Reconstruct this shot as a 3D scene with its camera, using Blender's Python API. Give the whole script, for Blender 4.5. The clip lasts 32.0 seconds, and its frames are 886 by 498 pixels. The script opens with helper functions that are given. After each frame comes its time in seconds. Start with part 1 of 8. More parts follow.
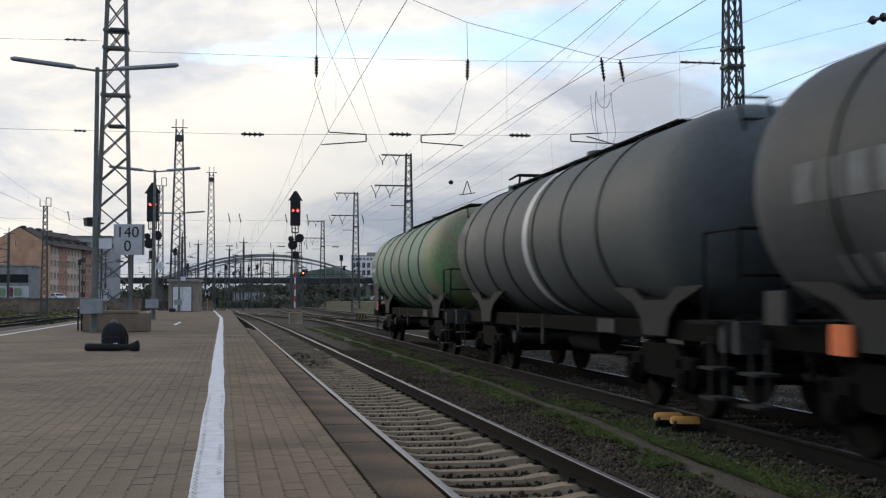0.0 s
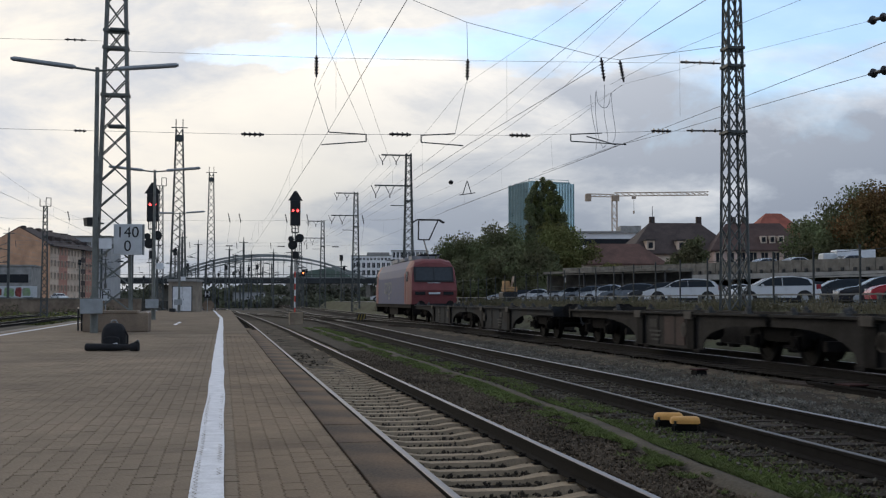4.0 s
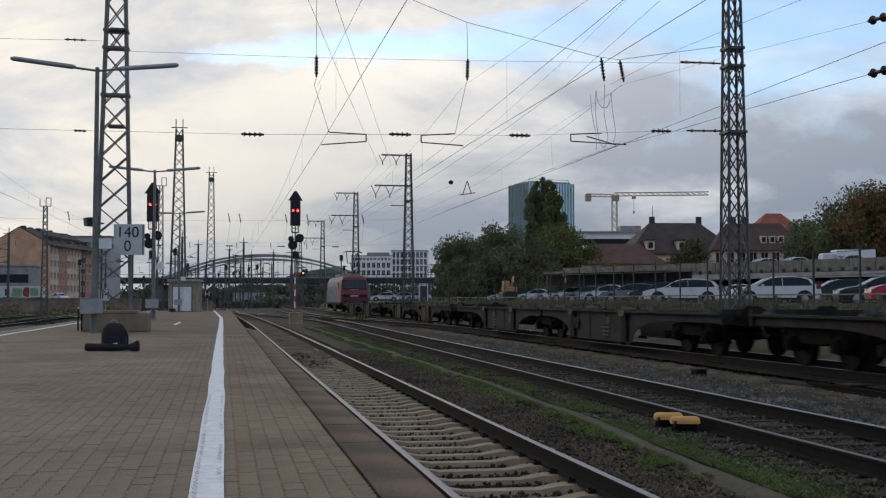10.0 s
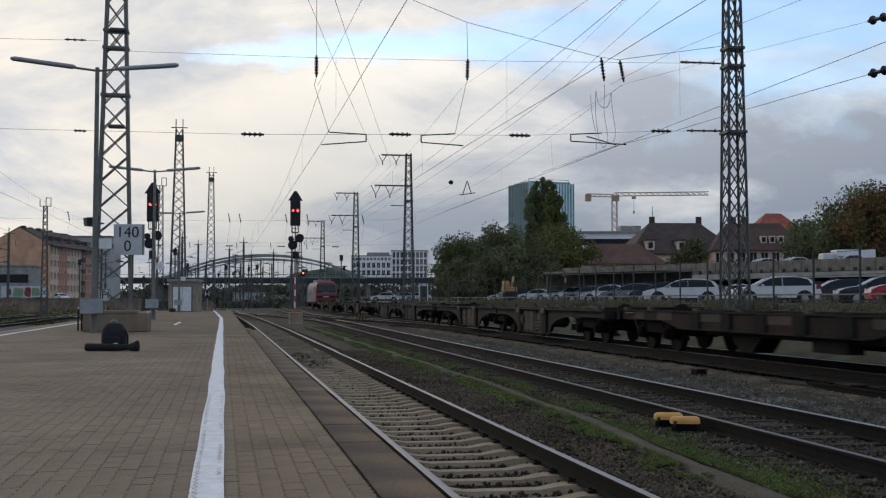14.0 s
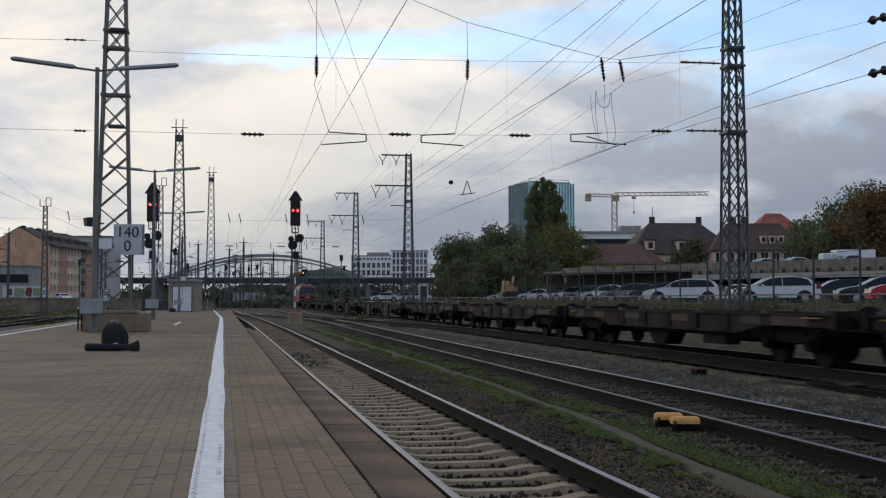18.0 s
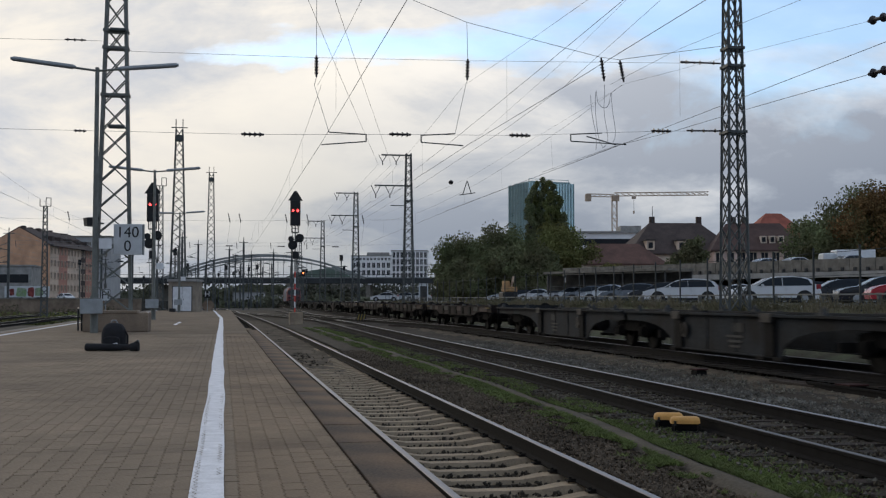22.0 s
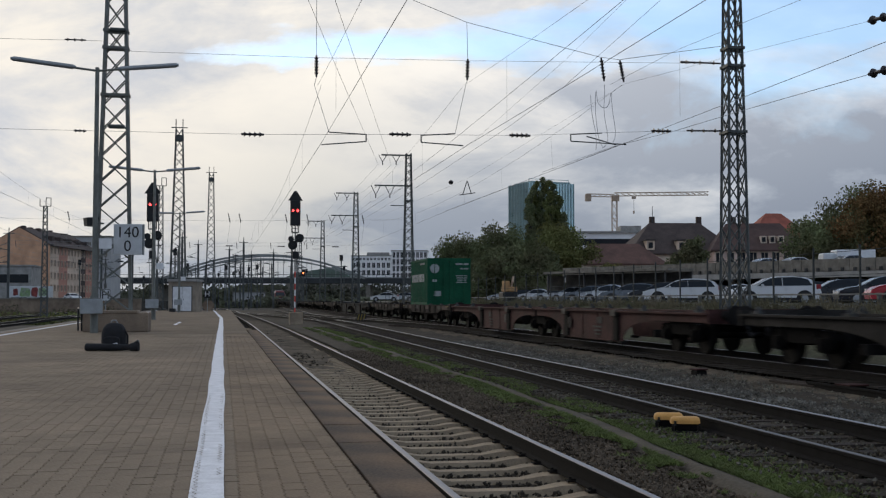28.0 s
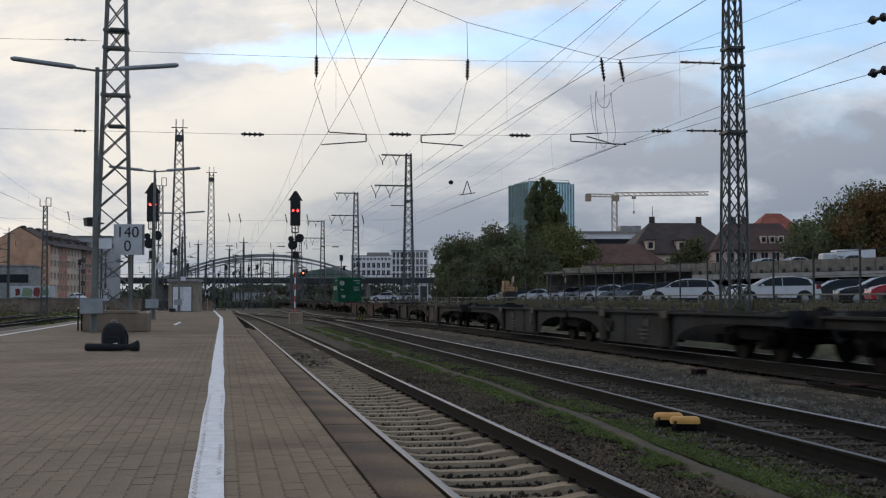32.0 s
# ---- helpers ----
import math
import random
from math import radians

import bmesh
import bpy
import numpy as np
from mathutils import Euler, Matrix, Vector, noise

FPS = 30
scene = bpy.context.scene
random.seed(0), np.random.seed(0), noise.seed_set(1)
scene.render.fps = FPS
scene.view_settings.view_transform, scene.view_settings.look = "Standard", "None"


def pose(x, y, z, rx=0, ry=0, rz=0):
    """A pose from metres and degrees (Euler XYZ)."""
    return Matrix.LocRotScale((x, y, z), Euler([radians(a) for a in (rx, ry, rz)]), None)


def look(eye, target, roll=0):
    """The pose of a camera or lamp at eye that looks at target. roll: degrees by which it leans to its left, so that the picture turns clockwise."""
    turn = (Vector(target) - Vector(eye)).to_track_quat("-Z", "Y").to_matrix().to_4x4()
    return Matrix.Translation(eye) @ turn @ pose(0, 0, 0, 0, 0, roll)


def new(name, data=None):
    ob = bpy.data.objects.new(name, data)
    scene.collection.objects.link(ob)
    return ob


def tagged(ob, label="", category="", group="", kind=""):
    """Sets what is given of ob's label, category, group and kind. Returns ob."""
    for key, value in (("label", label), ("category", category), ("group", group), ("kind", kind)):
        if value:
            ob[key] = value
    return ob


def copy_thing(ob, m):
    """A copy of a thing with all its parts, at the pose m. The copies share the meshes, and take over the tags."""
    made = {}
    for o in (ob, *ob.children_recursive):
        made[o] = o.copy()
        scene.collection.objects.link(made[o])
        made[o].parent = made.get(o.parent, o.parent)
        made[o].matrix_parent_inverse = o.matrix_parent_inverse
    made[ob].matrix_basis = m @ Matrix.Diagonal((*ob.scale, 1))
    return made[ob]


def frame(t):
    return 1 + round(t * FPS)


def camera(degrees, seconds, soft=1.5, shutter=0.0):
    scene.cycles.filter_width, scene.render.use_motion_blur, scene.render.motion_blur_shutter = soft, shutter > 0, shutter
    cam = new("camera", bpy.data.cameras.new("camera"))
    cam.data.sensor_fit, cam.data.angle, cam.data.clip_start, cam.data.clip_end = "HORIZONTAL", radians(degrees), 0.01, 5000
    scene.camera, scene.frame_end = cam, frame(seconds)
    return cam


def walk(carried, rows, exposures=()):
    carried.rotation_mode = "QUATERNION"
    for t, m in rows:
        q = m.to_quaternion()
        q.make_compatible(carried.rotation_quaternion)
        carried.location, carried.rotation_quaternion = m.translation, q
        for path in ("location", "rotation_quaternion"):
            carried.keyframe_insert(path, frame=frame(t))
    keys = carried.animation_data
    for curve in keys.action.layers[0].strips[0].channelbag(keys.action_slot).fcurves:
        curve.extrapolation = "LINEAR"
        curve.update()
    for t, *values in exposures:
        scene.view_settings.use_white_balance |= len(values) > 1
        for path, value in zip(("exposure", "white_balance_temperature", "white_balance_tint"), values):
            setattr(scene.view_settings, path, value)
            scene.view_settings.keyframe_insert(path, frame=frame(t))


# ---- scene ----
cam = camera(42.05, 32.0, soft=1.25, shutter=0.6)
EYE = 1.52
walk(cam, [(0.0, pose(0, 0, EYE, 92.526, 0, 0)), (32.0, pose(0, 0, EYE, 92.526, 0, 0))], exposures=[(0.0, 0.44), (2.3, 0.44), (3.4, 0.41), (4.8, 0.27), (7.0, 0.24), (32.0, 0.22)])

# ---- light ----
SUN_AZ, SUN_EL = radians(-38), radians(16)     # sun low, ahead and to the left, behind cloud


def build_world():
    w = bpy.data.worlds.new("evening_sky")
    scene.world = w
    w.use_nodes = True
    nt = w.node_tree
    nt.nodes.clear()
    n, ln = nt.nodes.new, nt.links.new
    out, bg = n("ShaderNodeOutputWorld"), n("ShaderNodeBackground")
    sky = n("ShaderNodeTexSky")
    sky.sky_type, sky.sun_disc = "NISHITA", False
    sky.sun_elevation, sky.sun_rotation = SUN_EL, SUN_AZ
    sky.air_density, sky.dust_density, sky.ozone_density = 1.0, 0.6, 1.5
    tc = n("ShaderNodeTexCoord")
    sep = n("ShaderNodeSeparateXYZ")
    ln(tc.outputs["Generated"], sep.inputs[0])

    def math_node(op, a, b=None, clamp=False):
        m = n("ShaderNodeMath")
        m.operation, m.use_clamp = op, clamp
        for i, v in enumerate((a, b)):
            if v is None:
                continue
            if isinstance(v, (int, float)):
                m.inputs[i].default_value = v
            else:
                ln(v, m.inputs[i])
        return m.outputs[0]

    def ramp(fac, stops):
        r = n("ShaderNodeValToRGB")
        while len(r.color_ramp.elements) < len(stops):
            r.color_ramp.elements.new(0.5)
        for e, (p, c) in zip(r.color_ramp.elements, stops):
            e.position, e.color = p, (*c, 1) if len(c) == 3 else c
        ln(fac, r.inputs[0])
        return r.outputs[0]

    # cloud sheet seen in perspective: the direction projected on a flat layer
    up = math_node("MAXIMUM", sep.outputs[2], 0.0)
    den = math_node("ADD", up, 0.30)
    px, py = math_node("DIVIDE", sep.outputs[0], den), math_node("DIVIDE", sep.outputs[1], den)
    comb = n("ShaderNodeCombineXYZ")
    ln(px, comb.inputs[0]), ln(py, comb.inputs[1])

    def noise_tex(scale, detail, rough, offset, dist=0.0):
        t, mp = n("ShaderNodeTexNoise"), n("ShaderNodeMapping")
        mp.inputs["Location"].default_value = offset
        ln(comb.outputs[0], mp.inputs[0]), ln(mp.outputs[0], t.inputs["Vector"])
        t.inputs["Scale"].default_value, t.inputs["Detail"].default_value = scale, detail
        t.inputs["Roughness"].default_value, t.inputs["Distortion"].default_value = rough, dist
        return t.outputs["Fac"]

    low = math_node("MULTIPLY", math_node("SUBTRACT", 0.205, up), 2.8)
    low = math_node("MAXIMUM", low, 0.06)
    # bearing and height of a direction north of the observer, ruffled for ragged cloud edges
    north = math_node("MAXIMUM", sep.outputs[1], 0.05)
    bearing = n("ShaderNodeCombineXYZ")
    ln(math_node("DIVIDE", sep.outputs[0], north), bearing.inputs[0]), ln(math_node("DIVIDE", sep.outputs[2], north), bearing.inputs[1])
    ruffle, scaled, moved = n("ShaderNodeTexNoise"), n("ShaderNodeVectorMath"), n("ShaderNodeVectorMath")
    stretch = n("ShaderNodeMapping")
    stretch.inputs["Scale"].default_value = (1.0, 2.6, 1.0)
    ln(bearing.outputs[0], stretch.inputs[0]), ln(stretch.outputs[0], ruffle.inputs["Vector"])
    ruffle.inputs["Scale"].default_value, ruffle.inputs["Detail"].default_value, ruffle.inputs["Roughness"].default_value = 9.0, 6, 0.6
    scaled.operation, scaled.inputs[1].default_value = "MULTIPLY_ADD", (0.16, 0.055, 0.0)
    scaled.inputs[2].default_value = (-0.08, -0.0275, 0.0)
    ln(ruffle.outputs["Color"], scaled.inputs[0])
    ln(bearing.outputs[0], moved.inputs[0]), ln(scaled.outputs[0], moved.inputs[1])

    def patch(u, v, wu, wv, gain):
        """One soft bank or gap of the cloud sheet."""
        mp, le, mr = n("ShaderNodeMapping"), n("ShaderNodeVectorMath"), n("ShaderNodeMapRange")
        mp.inputs["Scale"].default_value, mp.inputs["Location"].default_value = (1 / wu, 1 / wv, 0), (-u / wu, -v / wv, 0)
        le.operation, mr.interpolation_type = "LENGTH", "SMOOTHSTEP"
        ln(moved.outputs[0], mp.inputs[0]), ln(mp.outputs[0], le.inputs[0]), ln(le.outputs["Value"], mr.inputs["Value"])
        mr.inputs["From Max"].default_value, mr.inputs["To Min"].default_value, mr.inputs["To Max"].default_value = 1.6, gain, 0.0
        return mr.outputs[0]

    def total(parts):
        out_ = parts[0]
        for q in parts[1:]:
            out_ = math_node("ADD", out_, q)
        return out_

    banks = total([patch(*q) for q in ((-0.36, 0.21, 0.17, 0.075, 0.35), (-0.10, 0.17, 0.30, 0.035, 0.22), (-0.14, 0.218, 0.15, 0.011, -0.17), (0.0, 0.224, 0.12, 0.012, -0.17), (-0.16, 0.262, 0.20, 0.020, 0.25),
                                       (0.27, 0.245, 0.17, 0.026, -0.28), (0.36, 0.195, 0.10, 0.018, -0.16), (0.10, 0.205, 0.08, 0.014, -0.14), (0.06, 0.258, 0.07, 0.010, 0.20))])
    thick = math_node("ADD", noise_tex(1.7, 9, 0.60, (1.2, 0.6, 4.0), 0.3),
                      total([patch(*q) for q in ((-0.01, 0.175, 0.055, 0.022, 0.10), (0.31, 0.135, 0.17, 0.045, 0.13), (0.16, 0.155, 0.09, 0.030, 0.07), (-0.03, 0.070, 0.16, 0.020, 0.07),
                                                 (0.22, 0.092, 0.075, 0.013, -0.16), (-0.09, 0.108, 0.075, 0.013, -0.16), (-0.26, 0.12, 0.26, 0.09, -0.13), (-0.10, 0.185, 0.12, 0.03, -0.12), (-0.02, 0.14, 0.06, 0.018, -0.09), (0.09, 0.120, 0.07, 0.020, 0.06), (0.34, 0.165, 0.09, 0.02, -0.13), (0.05, 0.20, 0.10, 0.02, -0.08), (0.20, 0.21, 0.10, 0.02, -0.10))]))
    billow = n("ShaderNodeTexNoise")
    ln(stretch.outputs[0], billow.inputs["Vector"])
    billow.inputs["Scale"].default_value, billow.inputs["Detail"].default_value, billow.inputs["Roughness"].default_value, billow.inputs["Distortion"].default_value = 7.0, 8, 0.55, 0.5
    thick = math_node("ADD", thick, math_node("MULTIPLY", math_node("SUBTRACT", billow.outputs["Fac"], 0.5), 0.42))
    # how near a direction is to the hidden sun
    dirv = n("ShaderNodeVectorMath")
    dirv.operation = "DOT_PRODUCT"
    ln(tc.outputs["Generated"], dirv.inputs[0])
    dirv.inputs[1].default_value = (math.sin(SUN_AZ) * math.cos(SUN_EL), math.cos(SUN_AZ) * math.cos(SUN_EL), math.sin(SUN_EL))
    near = ramp(dirv.outputs["Value"], [(0.50, (0, 0, 0)), (0.92, (1, 1, 1))])
    cover = ramp(math_node("ADD", banks, math_node("ADD", math_node("ADD", math_node("MULTIPLY", near, 0.085), noise_tex(1.25, 8, 0.58, (8.3, 2.9, 0.0), 0.4)), low)), [(0.46, (0.30, 0.30, 0.30)), (0.68, (1, 1, 1))])
    shade = ramp(thick, [(0.36, (0.86, 0.87, 0.90)), (0.48, (0.57, 0.615, 0.69)), (0.62, (0.36, 0.395, 0.465))])
    glow = ramp(thick, [(0.26, (0.935, 0.87, 0.765)), (0.42, (0.855, 0.805, 0.73)), (0.60, (0.54, 0.565, 0.615))])
    mix_c = n("ShaderNodeMixRGB")
    ln(near, mix_c.inputs[0]), ln(shade, mix_c.inputs[1]), ln(glow, mix_c.inputs[2])
    sky_gain = n("ShaderNodeMixRGB")
    sky_gain.blend_type = "MULTIPLY"
    sky_gain.inputs[0].default_value, sky_gain.inputs[2].default_value = 1.0, (SKY_GAIN * 0.80, SKY_GAIN * 0.95, SKY_GAIN * 1.12, 1)
    ln(sky.outputs[0], sky_gain.inputs[1])
    side = ramp(dirv.outputs["Value"], [(0.84, (1, 1, 1)), (0.955, (0, 0, 0))])
    bank = math_node("MULTIPLY", side, ramp(up, [(0.04, (1, 1, 1)), (0.20, (0, 0, 0))]))
    heavy = n("ShaderNodeMixRGB")
    heavy.blend_type, heavy.inputs[2].default_value = "MULTIPLY", (0.53, 0.57, 0.62, 1)
    ln(bank, heavy.inputs[0]), ln(mix_c.outputs[0], heavy.inputs[1])
    cloud_gain = n("ShaderNodeMixRGB")
    cloud_gain.blend_type = "MULTIPLY"
    cloud_gain.inputs[0].default_value, cloud_gain.inputs[2].default_value = 1.0, (CLOUD_GAIN, CLOUD_GAIN, CLOUD_GAIN, 1)
    ln(heavy.outputs[0], cloud_gain.inputs[1])
    mix_s = n("ShaderNodeMixRGB")
    ln(cover, mix_s.inputs[0]), ln(sky_gain.outputs[0], mix_s.inputs[1]), ln(cloud_gain.outputs[0], mix_s.inputs[2])
    ln(mix_s.outputs[0], bg.inputs[0])
    bg.inputs[1].default_value = 1.0
    ln(bg.outputs[0], out.inputs[0])


SKY_GAIN, CLOUD_GAIN = 0.178, 0.96
build_world()
sun = new("sun", bpy.data.lights.new("sun", "SUN"))
sun.data.energy, sun.data.angle, sun.data.color = 0.55, radians(20), (1.0, 0.88, 0.70)
sun.matrix_basis = look((0, 0, 50), (-math.sin(SUN_AZ) * 60, -math.cos(SUN_AZ) * 60, 50 - 60 * math.tan(SUN_EL)))

# ---- plan ----
# tracks run along s, l is the distance to the right of the camera's foot; heights count from the first track's rail top
TURN = radians(10.8)
CA, SA = math.cos(TURN), math.sin(TURN)
PLAT = 0.55


def ground(l, s, z=0.0):
    return Vector((l * CA - s * SA, l * SA + s * CA, z))


def spot(l, s, z=0.0, turn=0.0):
    """A pose in the track's plan: local y runs along the track, away from the camera; turn in degrees."""
    p = ground(l, s, z)
    return pose(p.x, p.y, p.z, 0, 0, 10.8 + turn)


def track_1(s):
    return 2.54 - 0.00016 * max(0.0, s - 52) ** 2


def track_2(s):
    return 6.58 + 0.0098 * max(0.0, s - 8) + 0.00009 * max(0.0, s - 30) ** 2


def track_3(s):
    return 12.3 + 0.011 * max(0.0, s - 50)


RAIL_1, RAIL_2, RAIL_3 = 0.0, 0.08, 0.20


# ---- materials ----
def mat(name, color, rough=0.7, metal=0.0, scale=6.0, vary=0.25, fine=60.0, bump=0.15, second=None, island=0.0, spec=0.3):
    """A surface with blotches and grain at two sizes, in metres of the object."""
    m = bpy.data.materials.new(name)
    m.use_nodes = True
    nt = m.node_tree
    n, ln = nt.nodes.new, nt.links.new
    b = nt.nodes["Principled BSDF"]
    tc = n("ShaderNodeTexCoord")
    n1, n2 = n("ShaderNodeTexNoise"), n("ShaderNodeTexNoise")
    for t, s, d in ((n1, scale, 5), (n2, fine, 3)):
        t.inputs["Scale"].default_value, t.inputs["Detail"].default_value = s, d
        ln(tc.outputs["Object"], t.inputs["Vector"])
    c = Vector(color)
    dark = second or tuple(c * (1 - vary))
    light = tuple(min(1, v * (1 + vary * 0.7)) for v in color)
    r = n("ShaderNodeValToRGB")
    r.color_ramp.elements[0].position, r.color_ramp.elements[0].color = 0.32, (*dark, 1)
    r.color_ramp.elements[1].position, r.color_ramp.elements[1].color = 0.66, (*light, 1)
    ln(n1.outputs["Fac"], r.inputs[0])
    r2 = n("ShaderNodeValToRGB")
    g = 1 - vary * 0.8
    r2.color_ramp.elements[0].position, r2.color_ramp.elements[0].color = 0.3, (g, g, g, 1)
    r2.color_ramp.elements[1].position, r2.color_ramp.elements[1].color = 0.62, (1, 1, 1, 1)
    ln(n2.outputs["Fac"], r2.inputs[0])
    mx = n("ShaderNodeMixRGB")
    mx.blend_type, mx.inputs[0].default_value = "MULTIPLY", 1.0
    ln(r.outputs[0], mx.inputs[1]), ln(r2.outputs[0], mx.inputs[2])
    colour = mx.outputs[0]
    if island:
        ob, hs, mr, ge, ad = n("ShaderNodeObjectInfo"), n("ShaderNodeHueSaturation"), n("ShaderNodeMapRange"), n("ShaderNodeNewGeometry"), n("ShaderNodeMath")
        ad.operation = "ADD"
        ln(ob.outputs["Random"], ad.inputs[0]), ln(ge.outputs["Random Per Island"], ad.inputs[1])
        mr.inputs["From Max"].default_value = 2.0
        mr.inputs["To Min"].default_value, mr.inputs["To Max"].default_value = 1 - island, 1 + island
        ln(ad.outputs[0], mr.inputs["Value"]), ln(mr.outputs[0], hs.inputs["Value"]), ln(colour, hs.inputs["Color"])
        colour = hs.outputs[0]
    ln(colour, b.inputs["Base Color"])
    rr = n("ShaderNodeMapRange")
    rr.inputs["To Min"].default_value, rr.inputs["To Max"].default_value = max(0.02, rough - 0.12), min(1, rough + 0.12)
    ln(n1.outputs["Fac"], rr.inputs["Value"]), ln(rr.outputs[0], b.inputs["Roughness"])
    b.inputs["Metallic"].default_value = metal
    b.inputs["Specular IOR Level"].default_value = spec
    if bump:
        bp = n("ShaderNodeBump")
        bp.inputs["Strength"].default_value, bp.inputs["Distance"].default_value = bump, 0.02
        ln(n2.outputs["Fac"], bp.inputs["Height"]), ln(bp.outputs[0], b.inputs["Normal"])
    return m


def glow(name, color, strength):
    m = bpy.data.materials.new(name)
    m.use_nodes = True
    b = m.node_tree.nodes["Principled BSDF"]
    b.inputs["Base Color"].default_value = (*color, 1)
    b.inputs["Emission Color"].default_value, b.inputs["Emission Strength"].default_value = (*color, 1), strength
    return m


M = {}
M["paver"] = mat("concrete_paver", (0.200, 0.154, 0.109), 0.9, 0, 0.7, 0.26, 45, 0.35, island=0.14, spec=0.12)
M["paver_rust"] = mat("rust_dusted_paver", (0.208, 0.154, 0.104), 0.9, 0, 0.7, 0.28, 45, 0.35, island=0.14, spec=0.12)
M["cover"] = mat("brown_cover_panel", (0.175, 0.118, 0.076), 0.85, 0, 0.9, 0.4, 30, 0.3, second=(0.088, 0.073, 0.058), island=0.22, spec=0.12)
M["paver_bed"] = mat("paver_joint", (0.186, 0.143, 0.100), 0.95, 0, 3, 0.3)
M["kerb"] = mat("platform_kerb", (0.19, 0.17, 0.15), 0.85, 0, 1.5, 0.3, 40, 0.3, island=0.12)
M["white_line"] = mat("road_paint_white", (0.70, 0.70, 0.715), 0.7, 0, 9.0, 0.16, 70, 0.2)
M["ground"] = mat("dirty_earth", (0.055, 0.050, 0.042), 0.95, 0, 0.5, 0.45, 12, 0.5, spec=0.12)
M["ballast"] = mat("track_ballast", (0.074, 0.061, 0.043), 0.95, 0, 1.0, 0.4, 18, 0.9, island=0.4, spec=0.12)
M["verge_stone"] = mat("dusty_verge_stone", (0.118, 0.092, 0.066), 0.95, 0, 1.0, 0.4, 18, 0.9, island=0.5, spec=0.12)
# dark enough to carry the shadows between the near sleepers as well
M["ballast_dark"] = mat("oily_shaded_ballast", (0.044, 0.036, 0.027), 0.9, 0, 1.0, 0.4, 18, 0.9, island=0.4, spec=0.12)
# oily ballast, blackened further for the shade beneath the train
M["ballast_black"] = mat("oily_shade_black_ballast", (0.020, 0.0175, 0.0145), 0.95, 0, 1.0, 0.4, 18, 0.6, spec=0.06)
M["ballast_light"] = mat("clean_ballast", (0.125, 0.115, 0.092), 0.95, 0, 1.0, 0.3, 18, 0.9, island=0.65, spec=0.12)
M["ballast_pale"] = mat("pale_new_ballast", (0.150, 0.142, 0.122), 0.95, 0, 1.0, 0.35, 18, 0.9, second=(0.075, 0.068, 0.056), island=0.7, spec=0.12)
M["sand"] = mat("silted_sand", (0.100, 0.080, 0.056), 0.95, 0, 1.6, 0.55, 12, 0.6, spec=0.1)
M["sleeper"] = mat("concrete_sleeper", (0.335, 0.262, 0.180), 0.9, 0, 2.2, 0.3, 40, 0.4, island=0.15, spec=0.12)
M["wood_sleeper"] = mat("old_wood_sleeper", (0.042, 0.033, 0.027), 0.9, 0, 3, 0.4, 50, 0.5, island=0.3, spec=0.12)
M["rail"] = mat("rusty_rail", (0.0145, 0.0132, 0.0122), 0.9, 0.0, 5, 0.3, spec=0.08)
M["rail_head"] = mat("polished_rail_head", (0.18, 0.168, 0.176), 0.40, 1.0, 5, 0.12, 60, 0.02)
M["rail_worn"] = mat("weathered_rail_head", (0.075, 0.070, 0.070), 0.5, 0.8, 5, 0.2, 60, 0.02)
M["rail_dull"] = mat("dull_rail_head", (0.22, 0.20, 0.20), 0.4, 0.9, 5, 0.2, 60, 0.02)
M["grass"] = mat("verge_grass", (0.110, 0.140, 0.044), 0.95, 0, 2.0, 0.35, 30, 0.3, second=(0.098, 0.112, 0.044), island=0.35, spec=0.12)
M["bank"] = mat("weedy_bank_earth", (0.078, 0.082, 0.046), 0.95, 0, 0.9, 0.5, 14, 0.6, second=(0.060, 0.048, 0.032), spec=0.1)
M["turf"] = mat("short_turf", (0.070, 0.088, 0.034), 0.95, 0, 1.6, 0.4, 40, 0.6, second=(0.072, 0.062, 0.042), spec=0.12)
M["path"] = mat("trodden_earth", (0.092, 0.075, 0.056), 0.95, 0, 1.5, 0.45, 25, 0.8, second=(0.060, 0.055, 0.040), spec=0.12)
M["mast"] = mat("weathered_mast_paint", (0.165, 0.172, 0.156), 0.6, 0.2, 2.5, 0.3, 40, 0.1)
M["mast_dark"] = mat("dark_mast_steel", (0.080, 0.088, 0.085), 0.6, 0.2, 2.5, 0.3, 40, 0.1)
M["guard_steel"] = mat("weathered_guard_rail_steel", (0.13, 0.138, 0.14), 0.6, 0.4, 3, 0.25)
M["galv"] = mat("galvanised_steel", (0.30, 0.32, 0.33), 0.5, 0.5, 3, 0.2)
M["wire"] = mat("overhead_wire", (0.27, 0.275, 0.28), 0.55, 0.3, 5, 0.2, 40, 0)
M["insulator"] = mat("brown_porcelain", (0.035, 0.03, 0.032), 0.3, 0, 5, 0.2)
M["concrete"] = mat("weathered_concrete", (0.200, 0.180, 0.150), 0.9, 0, 1.4, 0.35, 30, 0.3)
M["hut_wall"] = mat("beige_hut_render", (0.27, 0.225, 0.175), 0.9, 0, 1.4, 0.25, 30, 0.2)
M["plinth"] = mat("brown_stained_concrete", (0.215, 0.165, 0.120), 0.9, 0, 1.4, 0.35, 30, 0.3, second=(0.15, 0.11, 0.08))
M["signal_base"] = mat("stained_beige_concrete", (0.30, 0.235, 0.165), 0.9, 0, 1.4, 0.3, 30, 0.2)
M["concrete_light"] = mat("pale_concrete", (0.30, 0.29, 0.27), 0.9, 0, 1.0, 0.25, 30, 0.2)
M["black"] = mat("black_paint", (0.012, 0.013, 0.014), 0.5, 0, 5, 0.2)
